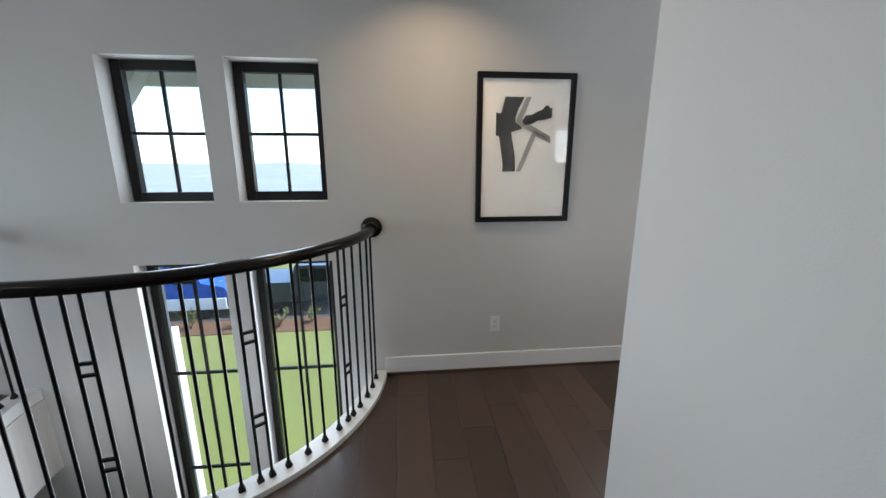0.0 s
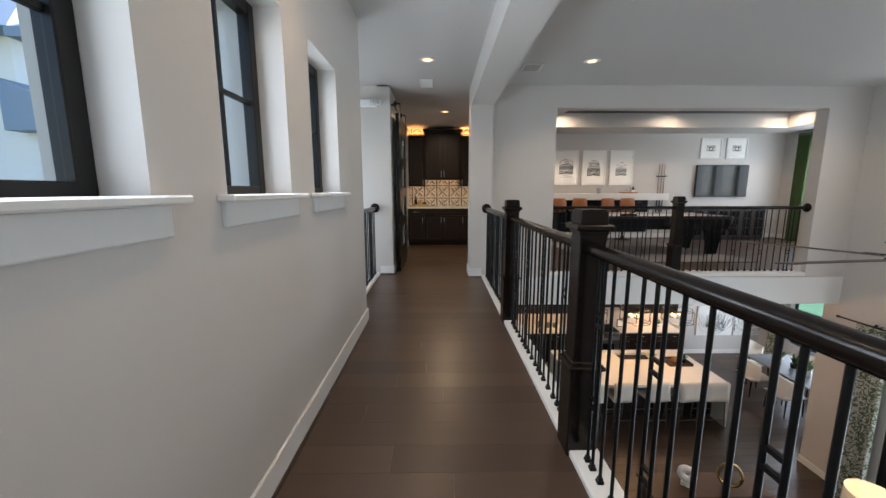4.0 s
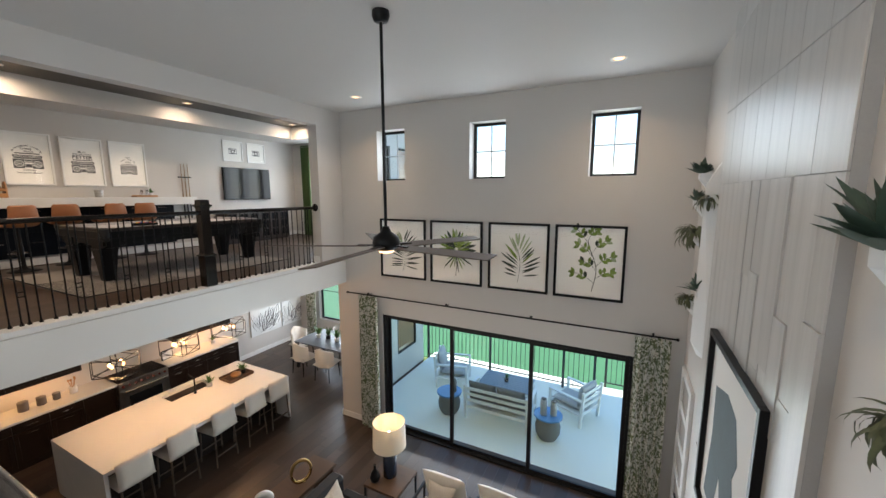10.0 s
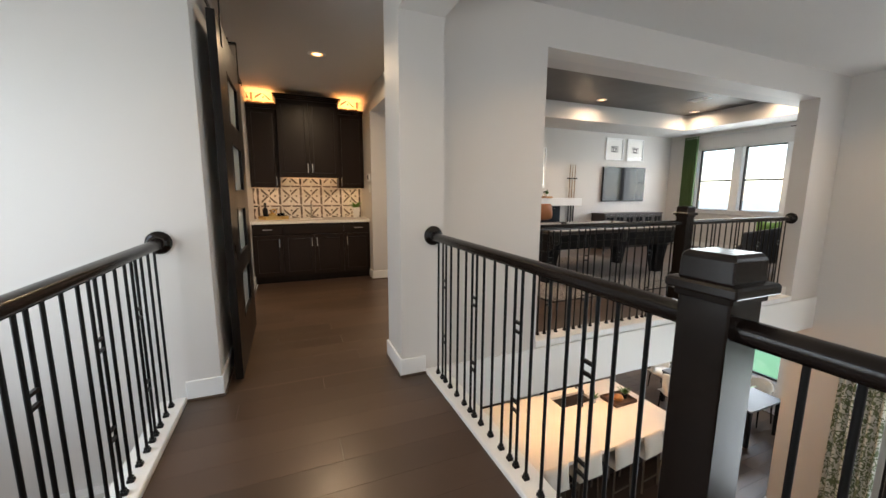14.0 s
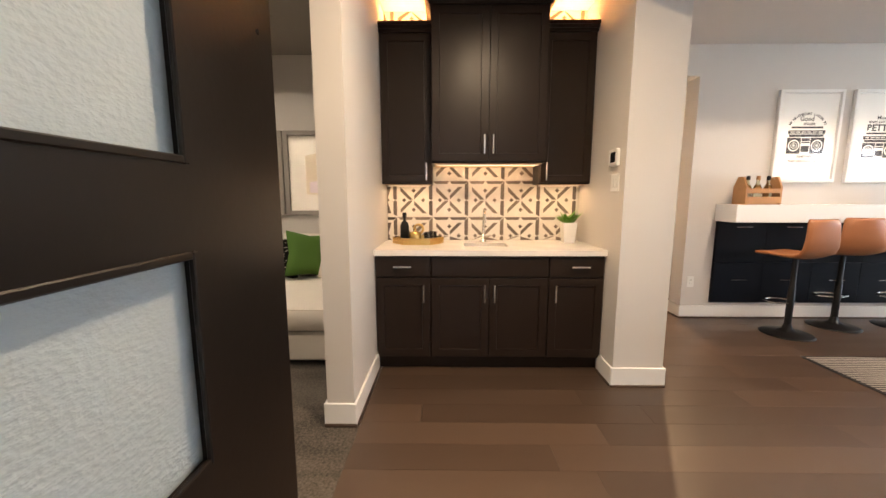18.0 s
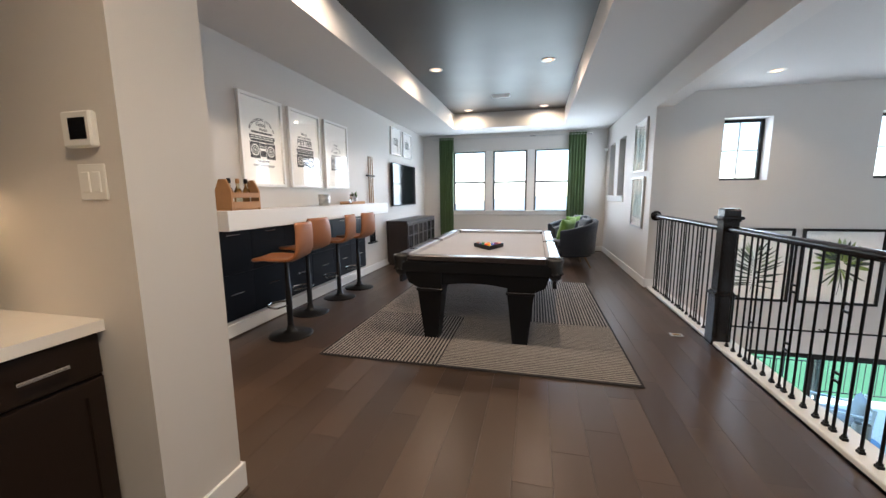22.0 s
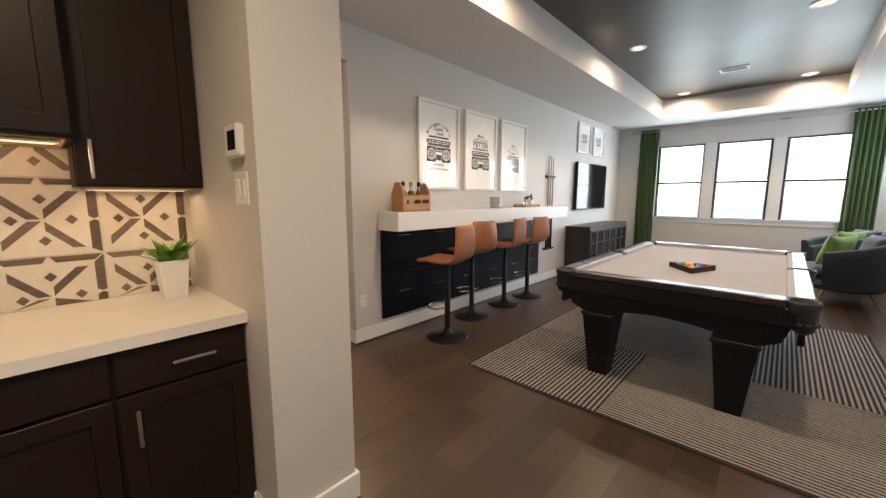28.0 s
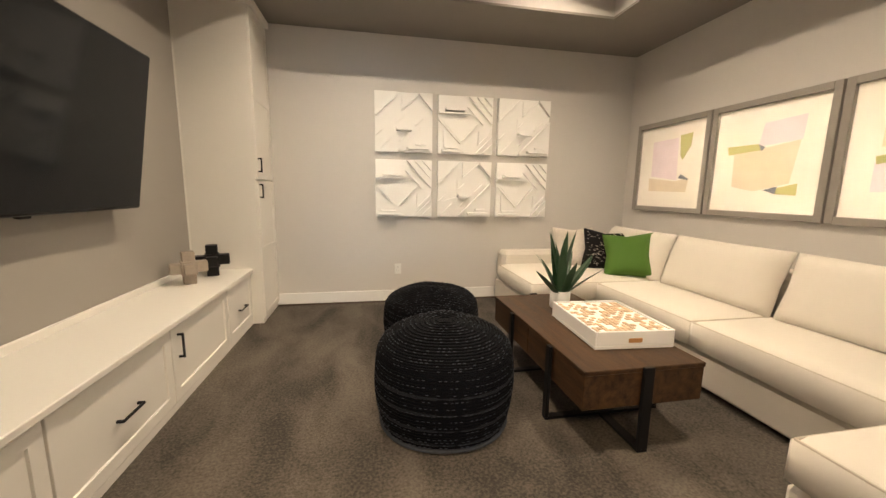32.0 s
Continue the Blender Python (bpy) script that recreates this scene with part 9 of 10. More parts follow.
dc = make_dining_chair()
dc.matrix_world = pose(11.08, -5.12, LOW, 0, 0, -96)
for x, y, r in ((10.30, -5.12, -84), (11.05, -6.36, 92), (10.25, -6.36, 86), (11.85, -5.75, 178)):
    copy_thing(dc, pose(x, y, LOW, 0, 0, r))
for k, x in enumerate((10.15, 10.45, 10.8, 11.1)):
    small_plant(x, -5.72 + 0.05 * (k % 2), LOW + 0.757, 0.27, 51 + k, "bushy green potted plant on the dining table", pot=0.06)
CANVAS = mat("white_canvas", (0.78, 0.78, 0.77), 0.8, var=0.02, bump=0.1, bscale=300)
for j, (yc, cw) in enumerate(((-5.66, 0.52), (-6.60, 0.38))):
    p = thing("canvas_painting", "white canvas with bold black line drawing of leaves", "painting", "dining canvases", (13.198, yc, LOW + 1.0), -90)
    part("canvas", B().rbox(-cw, cw, -0.035, 0, -0.43, 0.43, 0.004), CANVAS, p)
    b = B()
    r = random.Random(70 + j)
    fans = ((-0.12, -0.36, 0.18, 7), (0.22, -0.30, -0.10, 5)) if j == 0 else ((0.0, -0.36, 0.05, 8),)
    for rx, rz, lean, n in fans:
        for k in range(n):
            a = math.pi / 2 - lean + (k - (n - 1) / 2) * 0.36 + r.uniform(-0.06, 0.06)
            L, W = r.uniform(0.40, 0.62), r.uniform(0.13, 0.19)
            start = 0.10 * (k % 3)
            for side in (1, -1, 0):
                pts = []
                for q in [i / 8 for i in range(9)]:
                    off = side * W / 2 * math.sin(math.pi * q) ** 0.8
                    d_ = start + L * q * (1.0 if side else 0.75)
                    pts.append(Vector((max(0.02 - cw, min(cw - 0.02, rx + math.cos(a) * d_ - math.sin(a) * off)), -0.0365, max(-0.40, min(0.40, rz + math.sin(a) * d_ + math.cos(a) * off)))))
                for q, (u, w_) in enumerate(zip(pts, pts[1:])):
                    if (w_ - u).length > 1e-3:
                        b.bar(u, w_, 0.026 if side > 0 and 1 < q < 6 else 0.015, 0.002)
    part("line_drawing", b, BLACKPAINT, p, "black brush lines")
curtain(12.42, 12.85, FAR + 0.08, LOW + 0.015, -0.72, LEAFCLOTH, 5, "leaf print curtain in the dining corner", 0.035, seed=8)

# living furniture below the walkway
st = thing("side_table", "dark metal side table with a wooden top", "side table", "", (6.50, -2.42, LOW))
part("tabletop", B().rbox(-0.28, 0.28, -0.28, 0.28, 0.56, 0.60, 0.004), WARMWOOD, st)
for sx in (-1, 1):
    for sy in (-1, 1):
        part("leg", B().box(sx * 0.26 - 0.012, sx * 0.26 + 0.012, sy * 0.26 - 0.012, sy * 0.26 + 0.012, 0, 0.56), IRON, st)
lm = thing("table_lamp", "dark blue lamp with a large white drum shade, switched on", "table lamp", "", (6.54, -2.46, LOW + 0.601))
part("base", B().lathe([(0.095, 0), (0.10, 0.01), (0.10, 0.45), (0.02, 0.47), (0.012, 0.54)], 20), mat("dark_blue_ceramic", (0.012, 0.02, 0.04), 0.25, var=0.2, bump=0.05), lm)
SHADE = mat("white_linen_shade", (0.78, 0.72, 0.62), 0.85, var=0.03, bump=0.1, bscale=300)
SHADE.node_tree.nodes["Principled BSDF"].inputs["Transmission Weight"].default_value = 0.25
part("shade", B().lathe([(0.24, 0.47), (0.23, 0.84)], 36, cap=False).lathe([(0.237, 0.47), (0.227, 0.84)], 36, cap=False), SHADE, lm, "white drum shade")
part("bulb", B().ball(0, 0, 0.66, 0.035), EDISON, lm)
d = bpy.data.lights.new("table_lamp_bulb", "POINT")
d.energy, d.color, d.shadow_soft_size = 7 * LAMPS, (1.0, 0.74, 0.45), 0.05
new("table_lamp_bulb", d).location = (6.54, -2.46, LOW + 0.601 + 0.73)
vs = thing("vase", "round black vase with a thin neck", "vase", "", (6.66, -2.26, LOW + 0.601))
part("body", B().lathe([(0.03, 0), (0.06, 0.02), (0.075, 0.08), (0.05, 0.15), (0.018, 0.20), (0.022, 0.26)], 20), BLACKPAINT, vs)
cn = thing("console_table", "long brown wooden console behind the sofa", "console table", "", (7.50, -1.35, LOW), 0)
part("tabletop", B().rbox(-0.22, 0.22, -0.80, 0.80, 0.70, 0.745, 0.004), WARMWOOD, cn)
for sy in (-1, 1):
    part("leg", B().rbox(-0.20, 0.20, sy * 0.76 - 0.02, sy * 0.76 + 0.02, 0, 0.70, 0.003), WARMWOOD, cn)
ro = thing("ring_ornament", "gold ring ornament on the console", "ornament", "", (7.45, -1.66, LOW + 0.746), 60)
part("ring", B().sweep([(0.13 * math.cos(a), 0, 0.17 + 0.16 * math.sin(a)) for a in [2 * math.pi * k / 28 for k in range(28)]], [(-0.016, -0.016), (0.016, -0.016), (0.016, 0.016), (-0.016, 0.016)], True, up=(0, 1, 0)), GOLD, ro)
dk = thing("disc_ornament", "round white disc sculpture with a hole on the console", "ornament", "", (7.48, -1.10, LOW + 0.746), 50)
part("disc", B().sweep([(0.075 * math.cos(a), 0, 0.17 + 0.075 * math.sin(a)) for a in [2 * math.pi * k / 28 for k in range(28)]], [(-0.04, -0.02), (0.04, -0.02), (0.04, 0.02), (-0.04, 0.02)], True, up=(0, 1, 0)), WHITE, dk)
part("foot", B().rbox(-0.06, 0.06, -0.04, 0.04, 0, 0.055, 0.004), WHITE, dk)
DARKSOFA = mat("charcoal_leather", (0.014, 0.014, 0.017), 0.45, var=0.2, bump=0.1, bscale=120)
sf = thing("sofa", "low charcoal leather sofa", "sofa", "", (6.75, -0.95, LOW), 0)
part("base", B().rbox(-0.45, 0.45, -1.05, 1.05, 0.12, 0.40, 0.03), DARKSOFA, sf)
part("backrest", B().rbox(0.22, 0.45, -1.05, 1.05, 0.40, 0.80, 0.05), DARKSOFA, sf)
for s in (-1, 1):
    part("arm", B().rbox(-0.45, 0.22, s * 1.05, s * 0.87, 0.40, 0.62, 0.04), DARKSOFA, sf)
    part("seat_cushion", B().cushion(0.66, 0.86, 0.16, pose(-0.11, s * 0.435, 0.46), 8, 0.25), DARKSOFA, sf)
    for t in (-0.36, 0.36):
        part("foot", B().box(t - 0.03, t + 0.03, s * 0.95 - 0.03, s * 0.95 + 0.03, 0, 0.12), IRON, sf)
for k, (x, y, m) in enumerate(((6.78, -1.55, SPECK), (6.62, -1.42, SPECK), (6.76, -0.5, SPECK))):
    pillow("throw_pillow", "pale patterned throw pillow on the charcoal sofa", (x, y, LOW + 0.72), (70, 0, -80 + 25 * k), 0.44, m, 0.14)


def lounge_chair(x, y, turn):
    t = thing("lounge_chair", "beige upholstered lounge chair with an open black frame", "lounge chair", "lounge chairs", (x, y, LOW), turn)
    part("seat_cushion", B().cushion(0.62, 0.62, 0.15, pose(0, 0, 0.40), 8, 0.25), SOFA, t)
    part("back_cushion", B().cushion(0.62, 0.50, 0.14, pose(-0.30, 0, 0.66, 0, -72, 0) @ pose(0, 0, 0, 0, 0, 90), 8, 0.25), SOFA, t)
    for s in (-1, 1):
        part("side_frame", B().bar((-0.35, s * 0.35, 0), (-0.35, s * 0.35, 0.58), 0.025).bar((0.32, s * 0.35, 0), (0.32, s * 0.35, 0.58), 0.025).bar((-0.36, s * 0.35, 0.58), (0.33, s * 0.35, 0.58), 0.03).bar((-0.35, s * 0.35, 0.02), (0.32, s * 0.35, 0.02), 0.025), IRON, t)
    part("seat_frame", B().box(-0.35, 0.32, -0.34, 0.34, 0.28, 0.32), IRON, t)


lounge_chair(5.67, -2.24, 92)
lounge_chair(4.90, -2.30, 88)
pillow("throw_pillow", "beige patterned pillow on the lounge chair", (5.67, -2.35, LOW + 0.62), (68, 0, 180), 0.40, SPECK, 0.13)
pillow("throw_pillow", "beige patterned pillow on the lounge chair", (4.90, -2.41, LOW + 0.62), (68, 0, 180), 0.40, SPECK, 0.13)
cft = thing("coffee_table", "square glass topped coffee table with a white metal frame", "coffee table", "", (5.35, -1.45, LOW))
part("tabletop", B().rbox(-0.5, 0.5, -0.5, 0.5, 0.40, 0.415, 0.003), TUMBLER, cft)
for sx in (-1, 1):
    for sy in (-1, 1):
        part("leg", B().box(sx * 0.48 - 0.015, sx * 0.48 + 0.015, sy * 0.48 - 0.015, sy * 0.48 + 0.015, 0, 0.40), WHITE, cft)
lrug = thing("rug", "pale grey living room rug", "rug", "", (5.55, -1.6, LOW))
part("woven_top", B().rbox(-1.3, 0.85, -0.75, 1.5, 0.0005, 0.012, 0.004), CREAM, lrug)


# ---- landing picture and emergency lamp ----
GREYINK = mat("grey_ink_wash", (0.30, 0.29, 0.28), 0.8, var=0.15, scale=12, bump=0.02)
INK = mat("black_ink_wash", (0.022, 0.021, 0.021), 0.7, var=0.5, scale=14, bump=0.03)
pa = picture("abstract_print", "black and grey brush stroke print in a black frame", (2.39, FRONT - 0.001, 1.5975), 0, 0.65, 0.955, 0.035, 0.03, BLACKPAINT)
grey = B()
blob(grey, [(0.0, 0.332), (0.032, 0.332), (-0.025, 0.19), (0.170, 0.088), (0.172, 0.056), (-0.06, 0.162), (-0.062, 0.19)], -0.0136)
blob(grey, [(0.174, 0.043), (0.172, 0.070), (0.066, 0.122), (0.044, 0.106), (-0.052, -0.138), (-0.022, -0.138), (0.070, 0.088)], -0.0136)
blob(grey, [(-0.17, 0.22), (-0.142, 0.332), (-0.124, 0.332), (-0.15, 0.22)], -0.0136)
part("grey_strokes", grey, GREYINK, pa, "grey washed strokes")
black = B()
blob(black, [(-0.137, 0.332), (-0.017, 0.331), (-0.035, 0.290), (-0.052, 0.262), (-0.072, 0.205), (-0.066, 0.172), (-0.018, 0.138), (-0.095, 0.113), (-0.085, 0.05), (-0.066, -0.03), (-0.060, -0.138), (-0.148, -0.139), (-0.146, -0.09), (-0.156, -0.03), (-0.165, 0.03), (-0.176, 0.088), (-0.198, 0.092), (-0.199, 0.238), (-0.184, 0.229), (-0.160, 0.233), (-0.152, 0.272)], -0.0150)
blob(black, [(-0.024, 0.188), (0.0, 0.219), (0.038, 0.222), (0.062, 0.237), (0.108, 0.255), (0.132, 0.283), (0.150, 0.278), (0.158, 0.262), (0.173, 0.268), (0.174, 0.206), (0.118, 0.190), (0.082, 0.188), (0.040, 0.165), (-0.012, 0.158)], -0.0150)
part("black_strokes", black, INK, pa, "thick black brush strokes")

em = thing("emergency_light", "white plastic emergency light with two small lamp heads", "emergency light", "", (8.718, 3.235, 2.54), -90)
part("housing", B().rbox(-0.145, 0.10, -0.05, 0, -0.055, 0.055, 0.012), TRIM, em)
for x in (0.04, 0.125):
    hd_ = part("lamp_head", B().rbox(x - 0.035, x + 0.035, -0.10, -0.03, -0.03, 0.045, 0.012), TRIM, em)
    part("lens", B().rbox(x - 0.026, x + 0.026, -0.104, -0.099, -0.02, 0.035, 0.004), CHROME, hd_)

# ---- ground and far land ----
# The haze of distance is put into this pale land colour.
HILL = mat("haze_paled_land", (0.24, 0.28, 0.27), 0.95, var=0.35, scale=0.02, bump=0.0)


def land(r, a):
    """Height of the land, level round the house, falling away to low hills."""
    if r < 45:
        return LOW - 0.32
    t = min(1.0, (r - 45) / 180)
    z = LOW - 0.32 - 13.0 * t * t * (3 - 2 * t)
    h = max(0.0, (r - 260) / 300)
    return z + h * (5 + 4 * math.sin(3.1 * a + 1.0) + 3 * math.sin(7.3 * a) + 1.5 * math.sin(17 * a + 2))


def land_sheet(radii, n=120):
    v = [(r * math.cos(2 * math.pi * k / n) + 4, r * math.sin(2 * math.pi * k / n), land(r, 2 * math.pi * k / n)) for r in radii for k in range(n)]
    f = [(i * n + k, i * n + (k + 1) % n, (i + 1) * n + (k + 1) % n, (i + 1) * n + k) for i in range(len(radii) - 1) for k in range(n)]
    return B().add([p[:3] for p in v], f, None, True)


structure("ground", land_sheet([0.01, 15, 30, 45, 60, 80, 110, 150]), GRASS, "wide green mown lawn", "ground")
structure("backdrop", land_sheet([150, 190, 225, 260, 320, 400, 500, 640, 900]), HILL, "far blue-green wooded hills with haze in the colour", "hills")
TURF = mat("green_turf", (0.06, 0.165, 0.08), 0.9, var=0.25, scale=1.2, bump=0.8, bscale=40)
structure("lawn_rear", B().rbox(-14, 22, -32, -7.95, LOW - 0.36, LOW - 0.295, 0.01), TURF, "even bright green turf behind the patio", "lawn")
structure("patio", B().box(-0.5, 8.6, -7.85, BACK - 0.3, LOW - 0.31, LOW - 0.03), CONCRETE, "pale broom-finished concrete patio", "pavement")
ASPHALT = mat("asphalt", (0.055, 0.053, 0.052), 0.9, var=0.2, scale=1.5, bump=0.5, bscale=160)
MULCH = mat("brown_bark_mulch", (0.10, 0.055, 0.03), 0.95, var=0.5, scale=20, bump=0.9, bscale=60)
structure("road", B().box(-60, 60, 13.1, 19.6, LOW - 0.4, LOW - 0.305), ASPHALT, "grey asphalt street", "road")
structure("street_bed", B().rbox(-60, 60, 11.9, 12.95, LOW - 0.4, LOW - 0.29, 0.01), MULCH, "brown bark mulch strip along the street", "planting bed")
structure("kerb", B().rbox(-60, 60, 12.95, 13.1, LOW - 0.4, LOW - 0.28, 0.015), ASPHALT, "concrete kerb of the street", "kerb")
structure("mulch_bed", B().box(-6, 2.4, 3.25, 4.4, LOW - 0.33, LOW - 0.28), MULCH, "brown bark mulch bed before the entrance", "planting bed")

# ---- eaves, porch ----
WHITEWOOD = mat("white_painted_soffit", (0.78, 0.77, 0.75), 0.5, var=0.04, bump=0.03)
structure("soffit_front", B().box(-3.3, 2.7, FRONT + 0.26, 3.95, 2.36, 2.40).rbox(-3.3, 2.7, 3.95, 3.99, 2.14, 2.52, 0.004), WHITEWOOD, "white painted roof overhang at the front", "eaves")
for x in (-0.42, 1.40):
    br = thing("roof_bracket", "white painted timber bracket under the eaves", "bracket", "eaves brackets")
    part("brace", B().bar((x, FRONT + 0.30, 1.72), (x, 3.88, 2.34), 0.09, 0.12, 0.004), WHITEWOOD, br)
    part("wall_post", B().rbox(x - 0.05, x + 0.05, FRONT + 0.262, FRONT + 0.34, 1.50, 2.355, 0.004), WHITEWOOD, br)
    part("top_beam", B().rbox(x - 0.05, x + 0.05, FRONT + 0.34, 3.94, 2.29, 2.358, 0.004), WHITEWOOD, br)
col = thing("porch_column", "white painted square porch column", "column", "", (-1.05, 4.3, LOW - 0.3))
part("shaft", B().rbox(-0.16, 0.16, -0.16, 0.16, 0.4, 3.5, 0.005), WHITEWOOD, col)
part("plinth", B().rbox(-0.2, 0.2, -0.2, 0.2, 0, 0.4, 0.01), STUCCO, col)

ROOFBLUE = mat("blue_grey_roof_tiles", (0.17, 0.23, 0.31), 0.6, var=0.2, scale=2.0, bump=0.4, bscale=12, stretch=(1, 1, 6))
structure("roof_media", B().add([(8.35, 3.0, 3.42), (14.3, 3.0, 3.42), (14.3, 7.95, 3.42), (8.35, 7.95, 3.42), (10.6, 5.4, 4.9), (12.0, 5.4, 4.9)], [(0, 1, 5, 4), (1, 2, 5), (2, 3, 4, 5), (3, 0, 4), (3, 2, 1, 0)]).box(8.35, 14.3, 3.0, 7.95, 3.30, 3.419), ROOFBLUE, "blue-grey hipped roof over the wing", "roof")
structure("wall_media_outside", B().box(8.695, 8.72, 4.65, 7.64, LOW, 3.3), mat("bright_white_stucco", (0.84, 0.83, 0.80), 0.85, var=0.04, bump=0.25, bscale=120), "white stucco outer wall of the wing", "wall")
wo = tagged(new("window_wing"), "wide grey framed window in the white stucco wing", "window", "", "structure")
part("window_frame", B().slab(0, 8.665, 8.695, (6.35, 7.45), (1.2, 2.5), [(6.41, 6.88, 1.26, 2.44), (6.92, 7.39, 1.26, 2.44)]), mat("grey_outer_frame", (0.20, 0.21, 0.22), 0.5, var=0.05, bump=0.0), wo)
# The blue of the reflected sky is painted into the panes.
for y0, y1 in ((6.41, 6.88), (6.92, 7.39)):
    part("pane", B().box(8.675, 8.69, y0, y1, 1.26, 2.44), mat("sky_coloured_glass", (0.10, 0.22, 0.28), 0.05, var=0.05, bump=0.0), wo)

# ---- parked vehicles ----
VANBLUE = mat("blue_vehicle_paint", (0.01, 0.07, 0.40), 0.25, var=0.03, bump=0.0, coat=0.6)
TYRE = mat("black_rubber", (0.012, 0.012, 0.012), 0.8, var=0.2, bump=0.1)
DARKCAR = mat("dark_blue_grey_paint", (0.02, 0.03, 0.05), 0.22, var=0.03, bump=0.0, coat=0.6)


def wheels(t, xs, w, r):
    for x in xs:
        for s in (-1, 1):
            tm = pose(x, s * w, r, 90, 0, 0)
            wh = part("wheel", B().lathe([(r * 0.62, -0.1), (r * 0.95, -0.11), (r, -0.08), (r, 0.08), (r * 0.95, 0.11), (r * 0.62, 0.1)], 20, tm), TYRE, t)
            part("rim", B().lathe([(r * 0.62, -0.09), (r * 0.5, -0.06), (r * 0.15, -0.085), (0.02, -0.085)], 20, tm).lathe([(r * 0.62, 0.09), (r * 0.5, 0.06), (r * 0.15, 0.085), (0.02, 0.085)], 20, tm), CHROME, wh)


van = thing("van", "bright blue delivery van parked on the street", "van", "", (-7.3, 14.1, LOW - 0.305))
part("body", B().prism([(-2.7, 0.45), (2.75, 0.45), (2.8, 0.9), (2.65, 1.15), (1.95, 1.3), (1.45, 2.1), (1.2, 2.25), (-2.6, 2.3), (-2.72, 2.1)], -0.95, 0.95, pose(0, 0, 0, 90, 0, 0)), VANBLUE, van)
part("lower_panel", B().rbox(-2.68, 2.7, -0.97, 0.97, 0.36, 0.78, 0.02), mat("white_vehicle_paint", (0.75, 0.75, 0.75), 0.3, var=0.02, bump=0.0), van, "white painted lower body")
part("side_window", B().prism([(1.05, 1.3), (1.8, 1.3), (1.4, 1.98), (1.05, 2.0)], -0.96, 0.96, pose(0, 0, 0, 90, 0, 0)), SCREEN, van)
part("emblem", B().box(-0.9, -0.8, -0.962, -0.955, 1.35, 1.8).box(-0.6, -0.5, -0.962, -0.955, 1.35, 1.8).box(-0.8, -0.6, -0.962, -0.955, 1.53, 1.62).box(-0.3, -0.2, -0.962, -0.955, 1.35, 1.8).box(0.0, 0.1, -0.962, -0.955, 1.35, 1.8).box(-0.2, 0.0, -0.962, -0.955, 1.35, 1.44), TRIM, van, "white blocks of an emblem")
wheels(van, (-1.75, 1.85), 0.86, 0.36)
car = thing("pickup_truck", "dark blue-grey pickup truck parked on the street", "pickup", "", (-1.6, 14.2, LOW - 0.305))
part("body", B().prism([(-2.7, 0.5), (2.6, 0.5), (2.7, 0.9), (2.5, 1.12), (1.35, 1.2), (0.85, 1.78), (-0.7, 1.82), (-0.85, 1.22), (-2.68, 1.2)], -0.93, 0.93, pose(0, 0, 0, 90, 0, 0)), DARKCAR, car)
part("side_window", B().prism([(-0.6, 1.22), (1.15, 1.22), (0.8, 1.68), (-0.55, 1.7)], -0.94, 0.94, pose(0, 0, 0, 90, 0, 0)), SCREEN, car)
part("bumper", B().rbox(2.55, 2.75, -0.9, 0.9, 0.45, 0.68, 0.03), CHROME, car)
wheels(car, (-1.7, 1.75), 0.82, 0.40)

# ---- shrubs along the street ----
SHRUB = mat("yellow_green_shrub_leaf", (0.10, 0.12, 0.03), 0.6, var=0.5, scale=9, bump=0.1, spread=0.4)
for k in range(11):
    r = random.Random(300 + k)
    sh_x = -11.5 + 1.25 * k + r.uniform(-0.3, 0.3)
    t = thing("shrub", "small yellow-green shrub in the mulch strip", "shrub", "street shrubs", (sh_x, 12.35 + r.uniform(-0.25, 0.25), LOW - 0.29))
    stems, leaves = B(), B()
    size = r.uniform(0.45, 0.8)
    for i in range(7):
        a, lean = r.uniform(0, 6.28), r.uniform(0.1, 0.6)
        tip = (math.cos(a) * lean * size, math.sin(a) * lean * size, size * r.uniform(0.6, 1.0))
        stems.rod((0, 0, 0), tip, 0.010, 5, 0.004)
        for j in range(11):
            q = 0.3 + 0.7 * j / 10
            sprig(leaves, (tip[0] * q + r.uniform(-0.06, 0.06), tip[1] * q + r.uniform(-0.06, 0.06), tip[2] * q), r.uniform(0.08, 0.16), r.uniform(0.3, 1.4), r.uniform(0, 6.28), 0.05, 3, 0.4)
    part("stems", stems, WARMWOOD, t)
    part("foliage", leaves, SHRUB, t)

# ---- neighbouring house ----
hs = thing("neighbour_house", "white stucco house with blue-grey roofs", "house", "", (23.0, 21.0, LOW - 0.31))
part("wall", B().box(-7, 7, -5, 5, 0, 9.9), STUCCO, hs)
part("roof", B().add([(-7.8, -5.8, 9.9), (7.8, -5.8, 9.9), (7.8, 5.8, 9.9), (-7.8, 5.8, 9.9), (-1.5, 0, 13.6), (1.5, 0, 13.6)], [(0, 1, 5, 4), (1, 2, 5), (2, 3, 4, 5), (3, 0, 4), (3, 2, 1, 0)]), ROOFBLUE, hs)
part("lower_wall", B().box(-7, 3, -8, -5, 0, 6.9), STUCCO, hs)
part("lower_roof", B().add([(-7.6, -8.7, 6.9), (3.6, -8.7, 6.9), (3.6, -5, 8.5), (-7.6, -5, 8.5), (-7.6, -5, 6.9), (3.6, -5, 6.9)], [(0, 1, 2, 3), (0, 3, 4), (1, 5, 2), (0, 4, 5, 1)]), ROOFBLUE, hs)
